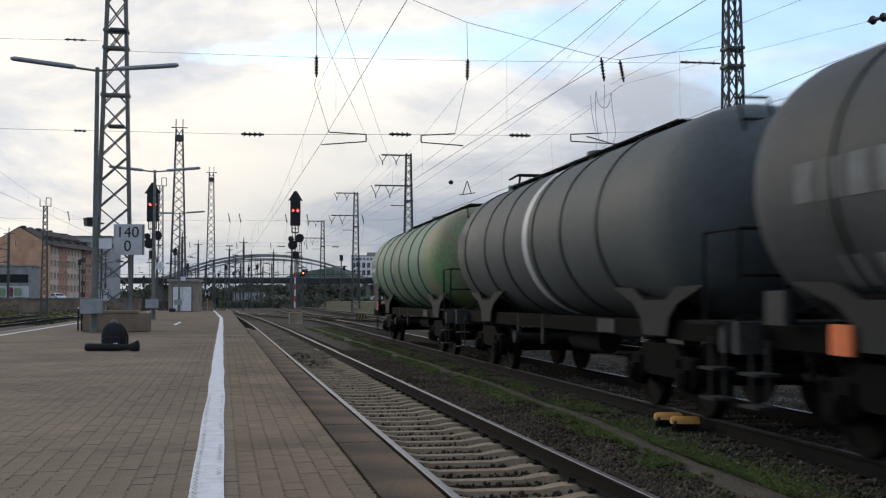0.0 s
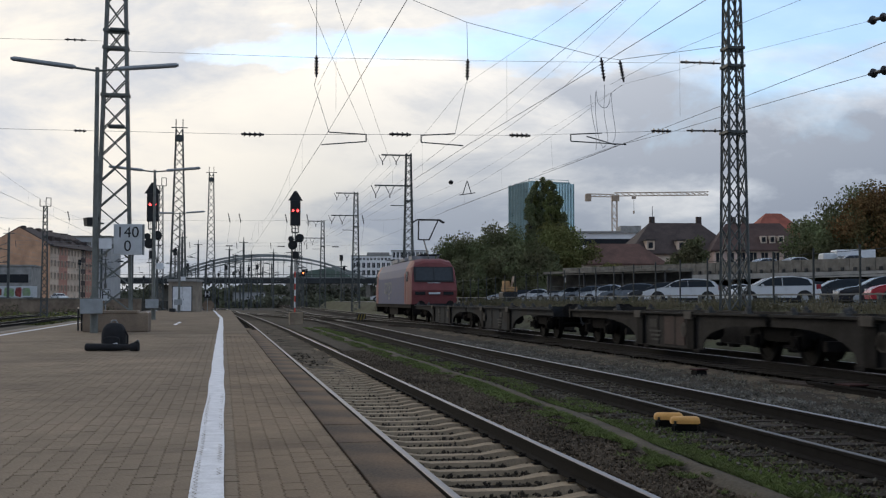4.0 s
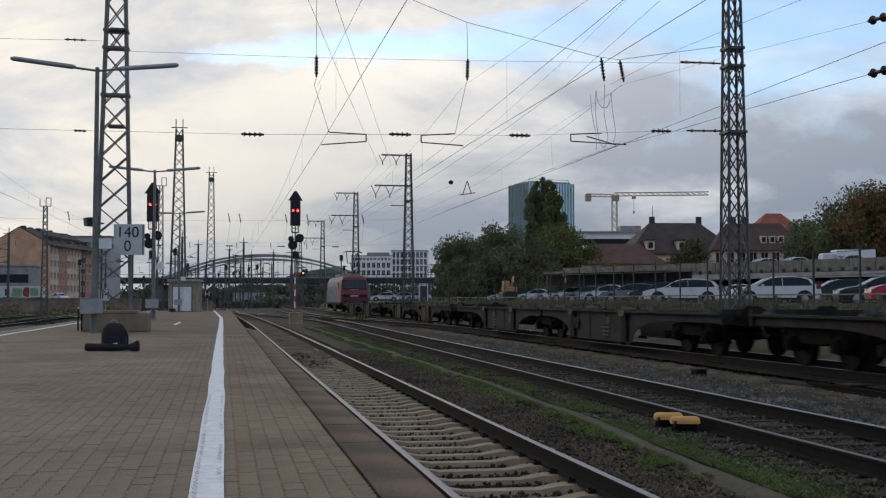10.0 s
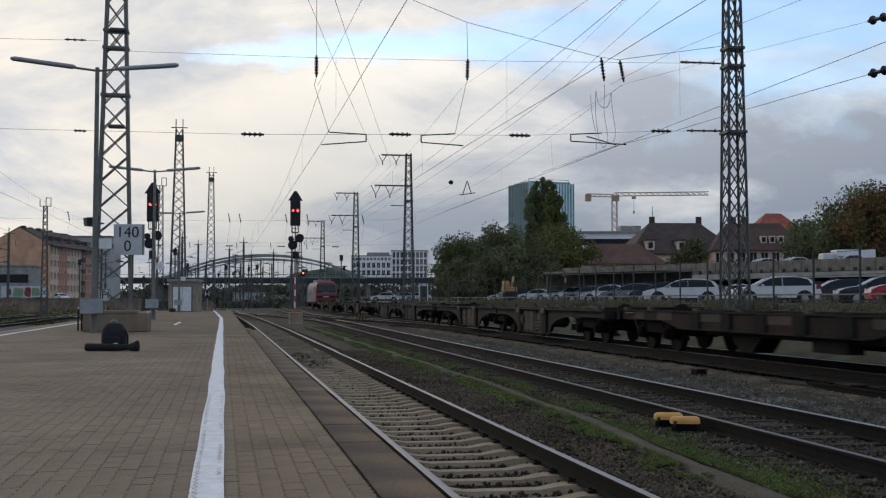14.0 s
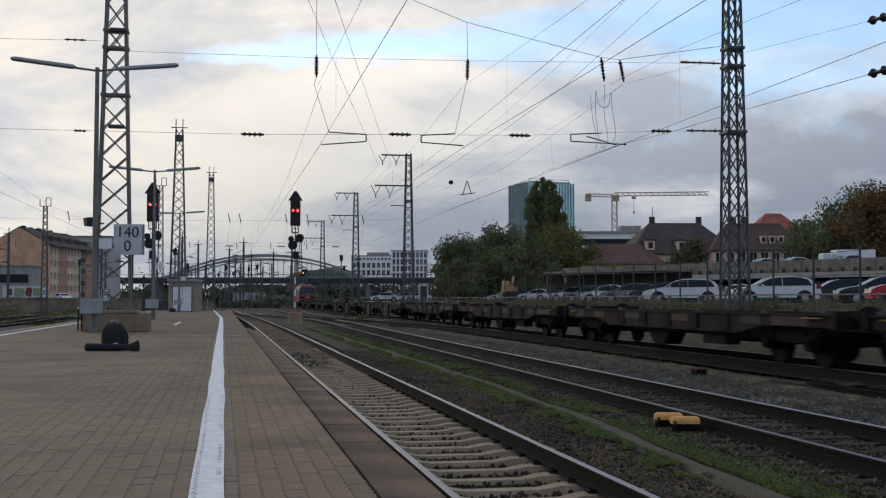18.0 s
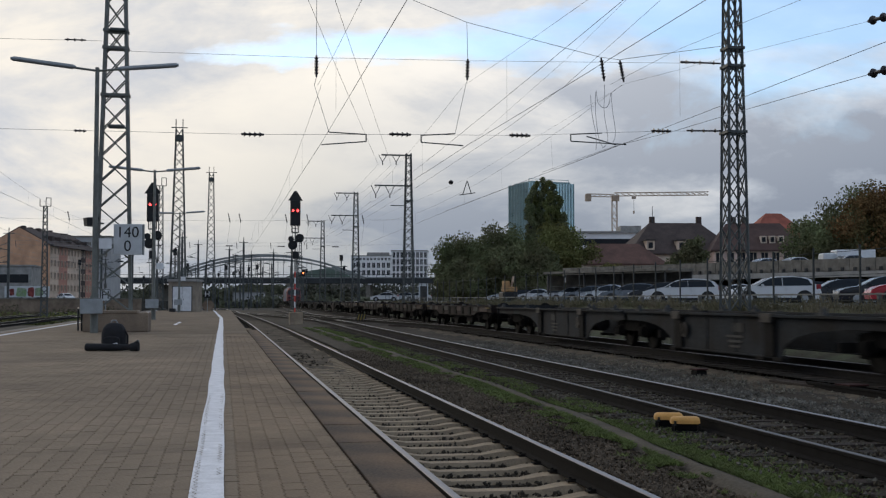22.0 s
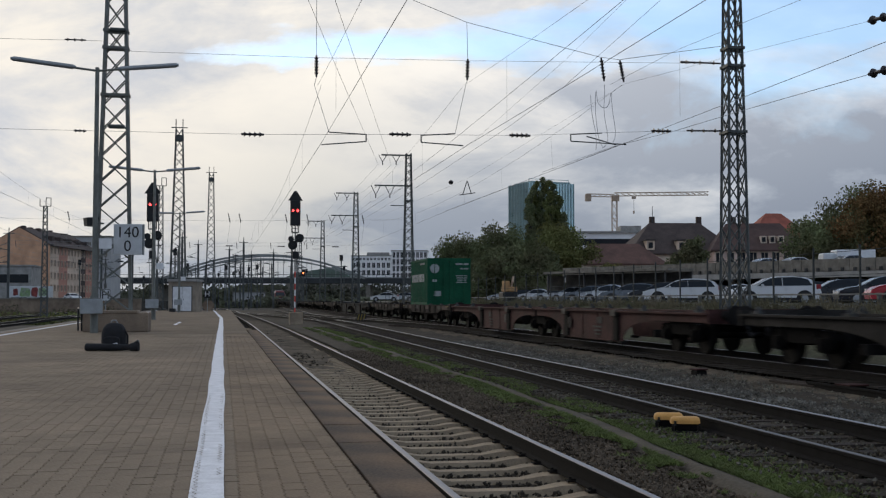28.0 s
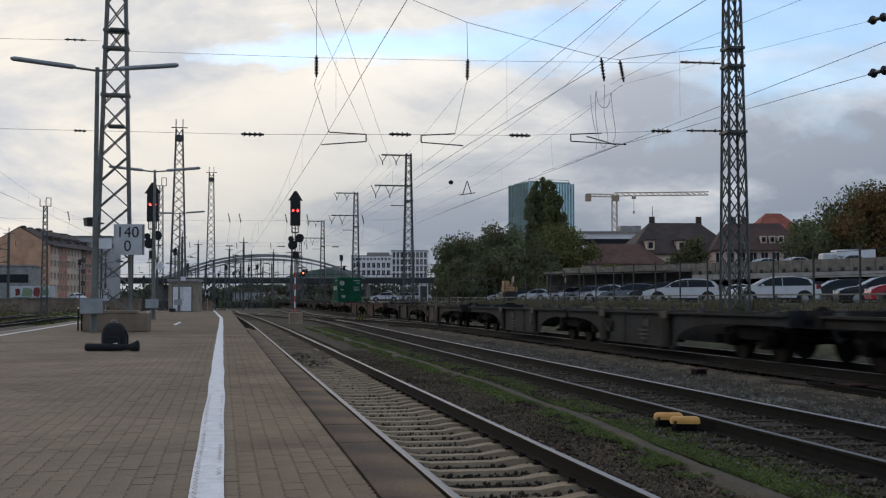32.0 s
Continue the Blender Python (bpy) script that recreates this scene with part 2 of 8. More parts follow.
M["white"] = mat("white_enamel", (0.66, 0.67, 0.68), 0.4, 0, 4, 0.1)
M["sign_white"] = mat("aged_sign_board", (0.50, 0.52, 0.53), 0.5, 0, 3, 0.12)
M["red_paint"] = mat("red_paint", (0.5, 0.04, 0.03), 0.5, 0, 4, 0.15)
M["red_glow"] = glow("signal_red_lamp", (1.0, 0.05, 0.05), 5.0)
M["amber_glow"] = glow("signal_amber_lamp", (1.0, 0.20, 0.06), 3.0)
M["yellow"] = mat("yellow_cover_paint", (0.56, 0.29, 0.07), 0.55, 0, 4, 0.2)
M["orange"] = mat("orange_plate", (0.75, 0.16, 0.04), 0.5, 0, 4, 0.15)
M["orange_machine"] = mat("faded_machine_orange", (0.34, 0.20, 0.09), 0.7, 0, 3, 0.3)
M["fabric_black"] = mat("black_nylon", (0.018, 0.018, 0.02), 0.85, 0, 8, 0.3, 120, 0.4)
M["tyre"] = mat("tyre_rubber", (0.02, 0.02, 0.021), 0.85, 0, 6, 0.2)
# wheels and bogies: the shade under the wagons is put into the base colour
M["wheel"] = mat("greasy_shaded_wheel_steel", (0.0085, 0.0080, 0.0076), 0.85, 0.0, 5, 0.3, spec=0.08)
M["bogie"] = mat("dirty_shaded_bogie_steel", (0.0068, 0.0065, 0.0062), 0.92, 0.0, 4, 0.4, 30, 0.3, spec=0.05)
M["tank_green"] = mat("faded_green_tank_paint", (0.104, 0.212, 0.145), 0.66, 0, 0.9, 0.16, 9, 0.03, second=(0.138, 0.200, 0.145), spec=0.25)
M["tank_olive"] = mat("stained_olive_tank_paint", (0.108, 0.225, 0.095), 0.66, 0, 0.7, 0.3, 9, 0.03, second=(0.20, 0.165, 0.115), spec=0.25)
M["tank_grey"] = mat("grey_tank_paint", (0.080, 0.094, 0.097), 0.68, 0, 0.8, 0.2, 9, 0.03, spec=0.25)
M["tank_dark"] = mat("dark_grey_tank_paint", (0.066, 0.072, 0.076), 0.68, 0, 0.8, 0.25, 9, 0.03, spec=0.25)
M["tank_stain"] = mat("beige_spill_stain", (0.34, 0.27, 0.18), 0.8, 0, 2.0, 0.4, 12, 0.03)
M["faded_letter"] = mat("faded_pale_lettering", (0.19, 0.20, 0.20), 0.8, 0, 3, 0.3)
M["tail_board"] = mat("faded_red_board", (0.42, 0.06, 0.05), 0.6, 0, 4, 0.25)
M["cabinet"] = mat("grimy_cabinet_steel", (0.070, 0.066, 0.066), 0.85, 0, 2.4, 0.5, 14, 0.1, second=(0.035, 0.030, 0.030))
M["plate_blue"] = mat("blue_data_panel", (0.060, 0.115, 0.185), 0.7, 0, 3, 0.2)
M["band"] = mat("tank_band_dark", (0.022, 0.032, 0.027), 0.6, 0, 5, 0.25)
M["frame_grey"] = mat("dusty_wagon_frame", (0.052, 0.052, 0.051), 0.85, 0, 2, 0.35, 20, 0.15)
# near-black steel standing in for the shade beneath the tanks
M["shade_black"] = mat("shade_black_steel", (0.0065, 0.0062, 0.0060), 0.92, 0, 2, 0.4, 20, 0.1, spec=0.05)
M["saddle"] = mat("grimy_tank_saddle", (0.022, 0.0235, 0.0240), 0.85, 0, 1.2, 0.4, 14, 0.15)
# frame colour darkened for the shade below the wagons
M["frame_dark"] = mat("shade_dark_frame", (0.016, 0.0145, 0.0135), 0.9, 0, 2, 0.4, 20, 0.15, spec=0.08)
M["flat_grey"] = mat("grime_brown_flat_wagon", (0.029, 0.0268, 0.0250), 0.85, 0, 1.3, 0.45, 16, 0.15, spec=0.12)
M["flat_slate"] = mat("slate_grey_flat_wagon", (0.023, 0.0265, 0.0295), 0.85, 0, 1.3, 0.45, 16, 0.15, second=(0.017, 0.016, 0.016), spec=0.12)
M["flat_letter"] = mat("faded_wagon_lettering", (0.048, 0.045, 0.042), 0.85, 0, 3, 0.4)
M["spigot"] = mat("worn_bracket_paint", (0.062, 0.054, 0.046), 0.8, 0, 4, 0.4)
M["flat_plate"] = mat("grimy_data_plate", (0.036, 0.034, 0.032), 0.85, 0, 2, 0.3)
M["flat_patch"] = mat("rusty_repaint", (0.052, 0.033, 0.029), 0.85, 0, 1.5, 0.4, 16, 0.1)
M["graffiti_red"] = mat("red_spray_paint", (0.24, 0.055, 0.05), 0.8, 0, 1.5, 0.5, 6, 0.02)
M["graffiti_green"] = mat("green_spray_paint", (0.16, 0.26, 0.11), 0.8, 0, 1.2, 0.5, 4, 0.02, second=(0.30, 0.33, 0.28))
M["lever"] = mat("dull_yellow_lever", (0.20, 0.15, 0.04), 0.8, 0, 2, 0.3)
M["flat_brown"] = mat("rust_brown_flat_wagon", (0.020, 0.0145, 0.0128), 0.85, 0, 1.3, 0.45, 16, 0.15, spec=0.12)
M["flat_red"] = mat("faded_red_flat_wagon", (0.058, 0.027, 0.025), 0.8, 0, 1.3, 0.4, 16, 0.12, spec=0.12)
M["cont_letter"] = mat("pale_container_lettering", (0.34, 0.37, 0.36), 0.8, 0, 3, 0.3)
M["cont_green"] = mat("green_container_paint", (0.012, 0.080, 0.042), 0.75, 0, 1.0, 0.25, 12, 0.05, spec=0.1)
M["loco_red"] = mat("locomotive_red", (0.165, 0.045, 0.045), 0.6, 0, 2, 0.18, 20, 0.02, spec=0.3)
M["loco_blue"] = mat("locomotive_slate_blue", (0.062, 0.072, 0.138), 0.65, 0, 2, 0.15, 20, 0.02, spec=0.25)
M["loco_roof"] = mat("locomotive_roof_grey", (0.26, 0.25, 0.25), 0.7, 0, 2, 0.3)
M["glass_dark"] = mat("dark_window_glass", (0.016, 0.019, 0.022), 0.15, 0, 5, 0.1, 40, 0, spec=0.18)
M["window_far"] = mat("dark_distant_window", (0.018, 0.02, 0.024), 0.5, 0, 5, 0.2, 40, 0, spec=0.15)
M["cab_glass"] = mat("cab_windscreen", (0.045, 0.052, 0.058), 0.15, 0, 5, 0.1, 40, 0, spec=0.15)
M["wall_orange"] = mat("ochre_render", (0.62, 0.36, 0.22), 0.9, 0, 0.4, 0.22, 6, 0.05)
M["wall_brick"] = mat("red_brown_render", (0.46, 0.235, 0.175), 0.9, 0, 0.4, 0.22, 6, 0.05)
M["wall_cream"] = mat("cream_render", (0.62, 0.49, 0.38), 0.9, 0, 0.4, 0.2, 6, 0.05)
M["wall_white"] = mat("white_facade", (0.80, 0.78, 0.76), 0.8, 0, 0.3, 0.1, 6, 0.02)
M["pale_block"] = mat("pale_grey_facade", (0.38, 0.38, 0.375), 0.9, 0, 0.3, 0.12, 6, 0.02)
M["roof_dark"] = mat("dark_roof_tiles", (0.058, 0.050, 0.047), 0.9, 0, 0.6, 0.3, 5, 0.2)
M["roof_brown"] = mat("brown_roof_tiles", (0.072, 0.054, 0.048), 0.9, 0, 0.6, 0.3, 5, 0.2)
M["wall_pink"] = mat("pink_cream_render", (0.60, 0.44, 0.37), 0.9, 0, 0.4, 0.2, 6, 0.05)
M["roof_hall"] = mat("red_brown_hall_tiles", (0.118, 0.064, 0.050), 0.9, 0, 0.6, 0.3, 5, 0.2)
M["roof_rust"] = mat("rust_brown_roof_tiles", (0.088, 0.055, 0.047), 0.9, 0, 0.6, 0.3, 5, 0.2)
M["roof_red"] = mat("red_roof_tiles", (0.30, 0.095, 0.065), 0.9, 0, 0.6, 0.25, 5, 0.2)
M["roof_green"] = mat("green_copper_roof", (0.13, 0.17, 0.14), 0.8, 0, 0.3, 0.2, 4, 0.02)
M["bridge_deck"] = mat("sooty_bridge_girder", (0.045, 0.048, 0.05), 0.8, 0, 0.2, 0.3, 4, 0.02)
# the distance's haze is mixed into this leaf colour
M["leaf_far"] = mat("hazy_far_leaves", (0.118, 0.126, 0.080), 0.95, 0, 0.08, 0.3, 1, 0.05, second=(0.080, 0.074, 0.060), island=0.15, spec=0.1)
M["bridge"] = mat("bridge_grey_steel", (0.25, 0.26, 0.25), 0.7, 0.1, 0.2, 0.25, 4, 0.02)
M["tower_glass"] = mat("teal_curtain_wall", (0.135, 0.225, 0.235), 0.3, 0, 0.1, 0.2, 0.8, 0)
# paler, more metallic copy of the tower glass for its brighter side
M["tower_front"] = mat("brightened_curtain_wall", (0.40, 0.56, 0.58), 0.22, 0.75, 0.1, 0.15, 0.8, 0)
M["tower_frame"] = mat("teal_mullion", (0.24, 0.35, 0.36), 0.5, 0, 0.1, 0.15, 2, 0)
M["crane"] = mat("crane_ochre_paint", (0.42, 0.31, 0.22), 0.6, 0, 1, 0.2)
M["leaf"] = mat("autumn_leaf_green", (0.120, 0.142, 0.068), 0.95, 0, 0.25, 0.4, 3, 0.1, second=(0.118, 0.108, 0.060), island=0.16, spec=0.12)
M["leaf_poplar"] = mat("poplar_leaf_green", (0.132, 0.150, 0.056), 0.95, 0, 0.25, 0.4, 3, 0.1, second=(0.135, 0.118, 0.042), island=0.16, spec=0.12)
M["leaf_rust"] = mat("rust_brown_leaf", (0.165, 0.092, 0.042), 0.95, 0, 0.2, 0.45, 3, 0.1, second=(0.095, 0.092, 0.036), island=0.22, spec=0.12)
M["bark"] = mat("tree_bark", (0.07, 0.06, 0.05), 0.95, 0, 3, 0.3)
M["car_white"] = mat("white_car_paint", (0.52, 0.535, 0.55), 0.3, 0, 2, 0.05, 20, 0)
M["car_silver"] = mat("silver_car_paint", (0.38, 0.41, 0.44), 0.28, 0.5, 2, 0.05, 20, 0)
M["car_blue"] = mat("slate_blue_car_paint", (0.12, 0.138, 0.16), 0.25, 0.3, 2, 0.05, 20, 0)
M["car_dark"] = mat("black_car_paint", (0.025, 0.028, 0.034), 0.25, 0.2, 2, 0.05, 20, 0)
M["car_red"] = mat("red_car_paint", (0.32, 0.03, 0.04), 0.25, 0.2, 2, 0.05, 20, 0)
M["tail_red"] = mat("red_lamp_glass", (0.22, 0.02, 0.025), 0.3, 0, 4, 0.15)
M["weed"] = mat("dry_bank_weeds", (0.140, 0.115, 0.075), 0.95, 0, 0.6, 0.4, 6, 0.1, second=(0.095, 0.095, 0.05), island=0.5, spec=0.12)
M["fence"] = mat("dark_fence_steel", (0.04, 0.045, 0.045), 0.7, 0.3, 4, 0.2)


# ---- building blocks ----
def box(bm, c, size, m=None):
    """A box of that size about c."""
    x, y, z = (v / 2 for v in size)
    vs = [Vector((c[0] + sx * x, c[1] + sy * y, c[2] + sz * z)) for sz in (-1, 1) for sy in (-1, 1) for sx in (-1, 1)]
    if m:
        vs = [m @ v for v in vs]
    v = [bm.verts.new(p) for p in vs]
    for f in ((0, 2, 3, 1), (4, 5, 7, 6), (0, 1, 5, 4), (2, 6, 7, 3), (0, 4, 6, 2), (1, 3, 7, 5)):
        bm.faces.new([v[i] for i in f])


def beam(bm, a, b, w, h=None):
    """A square bar from a to b."""
    a, b = Vector(a), Vector(b)
    d = b - a
    L = d.length
    if L < 1e-6:
        return
    q = d.to_track_quat("Z", "X" if abs(d.normalized().x) < 0.9 else "Y").to_matrix().to_4x4()
    box(bm, (0, 0, L / 2), (w, h or w, L), Matrix.Translation(a) @ q)


def rod(bm, a, b, r, seg=8, r2=None, caps=True):
    """A round bar from a to b, tapered to r2."""
    a, b = Vector(a), Vector(b)
    d = b - a
    q = d.to_track_quat("Z", "Y").to_matrix()
    r2 = r if r2 is None else r2
    ra, rb = [], []
    for i in range(seg):
        t = 2 * math.pi * i / seg
        o = q @ Vector((math.cos(t), math.sin(t), 0))
        ra.append(bm.verts.new(a + o * r))
        rb.append(bm.verts.new(b + o * r2))
    for i in range(seg):
        j = (i + 1) % seg
        bm.faces.new((ra[i], ra[j], rb[j], rb[i]))
    if caps:
        bm.faces.new(list(reversed(ra)))
        bm.faces.new(rb)


def lathe(bm, profile, seg=24, m=None):
    """Turns (radius, height) pairs about local z, closed by caps."""
    m = m or Matrix()
    rings = []
    for r, z in profile:
        rings.append([bm.verts.new(m @ Vector((r * math.cos(2 * math.pi * i / seg), r * math.sin(2 * math.pi * i / seg), z))) for i in range(seg)])
    for a, b in zip(rings, rings[1:]):
        for i in range(seg):
            j = (i + 1) % seg
            bm.faces.new((a[i], a[j], b[j], b[i]))
    bm.faces.new(list(reversed(rings[0])))
    bm.faces.new(rings[-1])


def prism(bm, outline, depth, m=None):
    """An outline in local x and z, drawn out along y over depth about 0."""
    m = m or Matrix()
    a = [bm.verts.new(m @ Vector((x, -depth / 2, z))) for x, z in outline]
    b = [bm.verts.new(m @ Vector((x, depth / 2, z))) for x, z in outline]
    n = len(outline)
    bm.faces.new(a)
    bm.faces.new(list(reversed(b)))
    for i in range(n):
        j = (i + 1) % n
        bm.faces.new((a[j], a[i], b[i], b[j]))


def mesh_of(name, bm, material, smooth=False, bevel=0.0):
    if bevel:
        bmesh.ops.bevel(bm, geom=bm.edges[:], offset=bevel, segments=1, affect="EDGES", clamp_overlap=True)
    bmesh.ops.recalc_face_normals(bm, faces=bm.faces[:])
    me = bpy.data.meshes.new(name)
    bm.to_mesh(me)
    bm.free()
    me.materials.append(material)
    if smooth:
        me.polygons.foreach_set("use_smooth", [True] * len(me.polygons))
        me.set_sharp_from_angle(angle=radians(38))
    return me


def part(name, bm, material, parent, label="", smooth=False, bevel=0.0):
    """Links a bmesh as one mesh object under a thing or a part."""
    ob = new(name, mesh_of(name, bm, material, smooth, bevel))
    ob.parent = parent
    return tagged(ob, label)


def thing(name, m, label, category, group="", kind=""):
    ob = new(name)
    ob.matrix_basis = m
    return tagged(ob, label, category, group, kind)


def solid(name, bm, material, m, label, category, group="", kind="", smooth=False, bevel=0.0):
    ob = new(name, mesh_of(name, bm, material, smooth, bevel))
    ob.matrix_basis = m
    return tagged(ob, label, category, group, kind)


def bar(name, c, size, material, parent, label="", bevel=0.0, m=None):
    bm = bmesh.new()
    box(bm, c, size, m)
    return part(name, bm, material, parent, label, bevel=bevel)


def rods(name, pairs, r, material, parent, label="", seg=8):
    bm = bmesh.new()
    for a, b in pairs:
        rod(bm, a, b, r, seg)
    return part(name, bm, material, parent, label, smooth=seg > 6)


def writing(name, text, size, material, parent, m, label=""):
    c = bpy.data.curves.new(name, "FONT")
    c.body, c.size, c.extrude, c.align_x, c.align_y = text, size, 0.004, "CENTER", "CENTER"
    ob = new(name, c)
    c.materials.append(material)
    ob.parent = parent
    ob.matrix_basis = m
    return tagged(ob, label)


# ---- ground, tracks and platform ----
def strip(name, edge_a, edge_b, s0, s1, step, material, label, category="ground", za=0.0, zb=0.0, cols=1, rough=0.0):
    """A sheet between two lines along the track; edges and heights are functions of s or numbers."""
    f = lambda v, s: v(s) if callable(v) else v
    bm = bmesh.new()
    rows = []
    n = max(1, int((s1 - s0) / step))
    for i in range(n + 1):
        s = s0 + (s1 - s0) * i / n
        row = []
        for j in range(cols + 1):
            t = j / cols
            l = f(edge_a, s) * (1 - t) + f(edge_b, s) * t
            z = f(za, s) * (1 - t) + f(zb, s) * t
            if rough:
                z += rough * noise.noise(Vector((l * 1.1, s * 1.1, 3.0))) + 0.4 * rough * noise.noise(Vector((l * 4, s * 4, 9.0)))
            row.append(bm.verts.new(ground(l, s, z)))
        rows.append(row)
    for a, b in zip(rows, rows[1:]):
        for j in range(cols):
            bm.faces.new((a[j], a[j + 1], b[j + 1], b[j]))
    return solid(name, bm, material, Matrix(), label, category, kind="structure", smooth=bool(rough))


def build_ground():
    bm = bmesh.new()
    xs = [-4000, -900, -300, -120, -60, -30, 0, 30, 60, 120, 300, 900, 4000]
    ys = [-3000, -400, -60, 0, 60, 120, 240, 420, 900, 4500]
    grid = [[bm.verts.new((x, y, -0.62)) for x in xs] for y in ys]
    for a, b in zip(grid, grid[1:]):
        for j in range(len(xs) - 1):
            bm.faces.new((a[j], a[j + 1], b[j + 1], b[j]))
    solid("ground", bm, M["ground"], Matrix(), "dark trodden railway ground reaching the horizon", "ground", kind="structure")
    strip("ballast_bed", lambda s: 0.75, lambda s: track_1(s) + 1.55, -12, 190, 0.5, M["ballast_dark"],
          "dark oily ballast bed between platform and first rails, sleeper shadows in its colour", "ballast", -0.27, -0.27, 8, 0.04)
    strip("sanded_track", lambda s: track_1(s) - 0.72, lambda s: track_1(s) + 0.72, 27.5, 95, 0.3, M["sand"],
          "silted stretch of track with sand over the sleepers", "ground", lambda s: -0.235 + 0.07 * min(1, (s - 27.5) / 11), lambda s: -0.235 + 0.07 * min(1, (s - 27.5) / 11), 8, 0.035)
    strip("verge", lambda s: track_1(s) + 1.5, lambda s: track_2(s) - 1.22, -12, 190, 0.4, M["ballast"],
          "gravelly verge of dark stones between two tracks", "verge", -0.22, -0.15, 14, 0.03)
    strip("ballast_bed_middle", lambda s: track_2(s) - 1.28, lambda s: track_2(s) + 1.5, -6, 260, 0.4, M["ballast_dark"],
          "dark weathered ballast bed under the middle track", "ballast", -0.118, -0.118, 12, 0.045)
    strip("ballast_bed_far", lambda s: track_2(s) + 1.45, lambda s: track_3(s) - 1.4, -12, 260, 0.5, M["ballast_dark"],
          "pale grey loose ballast between middle and far track", "ballast", -0.13, -0.04, 14, 0.08)
    strip("sand_strip", lambda s: track_2(s) + 2.75 + 0.35 * noise.noise(Vector((s * 0.3, 2, 5))), lambda s: track_3(s) - 1.70 + 0.25 * noise.noise(Vector((s * 0.4, 7, 5))), -12, 75, 0.4, M["sand"],
          "sandy trodden strip between middle and far track", "ground", -0.10, -0.02, 10, 0.06)
    # the train's shade is coloured into this bed
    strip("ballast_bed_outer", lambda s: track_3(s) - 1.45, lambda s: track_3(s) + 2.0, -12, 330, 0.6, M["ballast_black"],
          "dark ballast bed under the far track, the train's shade in its colour", "ballast", 0.022, 0.022, 6, 0.03)
    for name, path, z, s1 in (("ballast_bed_rear", track_2, -0.12, -330), ("ballast_bed_rear_far", track_3, -0.01, -380)):
        strip(name, lambda s: path(s) - 1.6, lambda s: path(s) + 1.6, s1, -6, 12, M["ballast_dark"], "dark ballast bed running on along the line", "ballast", z, z)
    strip("ballast_bed_ahead", lambda s: track_3(s) - 1.6, lambda s: track_3(s) + 1.6, 328, 430, 12, M["ballast_dark"], "dark ballast bed running on along the line", "ballast", -0.01, -0.01)
    strip("embankment", lambda s: track_3(s) + 1.95, 17.6, -20, 200, 0.8, M["bank"],
          "overgrown earth bank rising to the car park", "bank", -0.01, 1.25, 6, 0.08)
    strip("car_park", 17.55, 60, -30, 200, 8, M["concrete"],
          "worn asphalt of the raised car park", "car park", 1.25, 1.25, 4)


def rail_mesh(name, path, z, s0, s1, step, head, parent):
    """One rail: foot, web and a polished head, swept along the track."""
    prof = [(-0.07, -0.172), (0.07, -0.172), (0.07, -0.160), (0.012, -0.140), (0.012, -0.045), (0.036, -0.036), (0.036, -0.006), (0.028, 0.0), (-0.028, 0.0), (-0.036, -0.006), (-0.036, -0.036), (-0.012, -0.045), (-0.012, -0.140), (-0.07, -0.160)]
    bm = bmesh.new()
    rings = []
    n = int((s1 - s0) / step)
    for i in range(n + 1):
        s = s0 + (s1 - s0) * i / n
        rings.append([bm.verts.new(ground(path(s) + dx, s, z + dz)) for dx, dz in prof])
    for a, b in zip(rings, rings[1:]):
        for j in range(len(prof)):
            k = (j + 1) % len(prof)
            f = bm.faces.new((a[j], a[k], b[k], b[j]))
            f.material_index = 1 if j in (6, 7, 8) else 0
    ob = part(name, bm, M["rail"], parent)
    ob.data.materials.append(head)
    return ob


def sleeper_mesh(kind):
    bm = bmesh.new()
    if kind == "concrete":
        # tapered ends, waisted middle
        sec = [(-1.3, 0.27, -0.02), (-1.24, 0.29, 0.0), (-0.95, 0.30, 0.0), (-0.55, 0.27, -0.012), (-0.35, 0.22, -0.045), (0.35, 0.22, -0.045), (0.55, 0.27, -0.012), (0.95, 0.30, 0.0), (1.24, 0.29, 0.0), (1.3, 0.27, -0.02)]
    else:
        sec = [(-1.3, 0.25, -0.02), (-1.28, 0.26, 0.0), (0, 0.255, 0.004), (1.28, 0.26, 0.0), (1.3, 0.25, -0.02)]
    rings = []
    for x, w, z in sec:
        rings.append([bm.verts.new(p) for p in ((x, -w / 2, -0.16), (x, w / 2, -0.16), (x, w * 0.38, z), (x, -w * 0.38, z))])
    for a, b in zip(rings, rings[1:]):
        for j in range(4):
            k = (j + 1) % 4
            bm.faces.new((a[j], a[k], b[k], b[j]))
    bm.faces.new(rings[0]), bm.faces.new(list(reversed(rings[-1])))
    return mesh_of("sleeper", bm, M["sleeper" if kind == "concrete" else "wood_sleeper"], smooth=False)


def clip_mesh():
    """A rail fastening: base plate, bolt and spring clip."""
    bm = bmesh.new()
    for sx in (-1, 1):
        box(bm, (sx * 0.105, 0, 0.008), (0.07, 0.10, 0.016))
        rod(bm, (sx * 0.105, 0, 0.012), (sx * 0.105, 0, 0.045), 0.014, 6)
        box(bm, (sx * 0.085, 0, 0.022), (0.05, 0.06, 0.014))
    return mesh_of("rail_clip", bm, M["rail"])


def heading(path, s):
    return math.degrees(math.atan2(path(s + 0.5) - path(s - 0.5), 1.0))


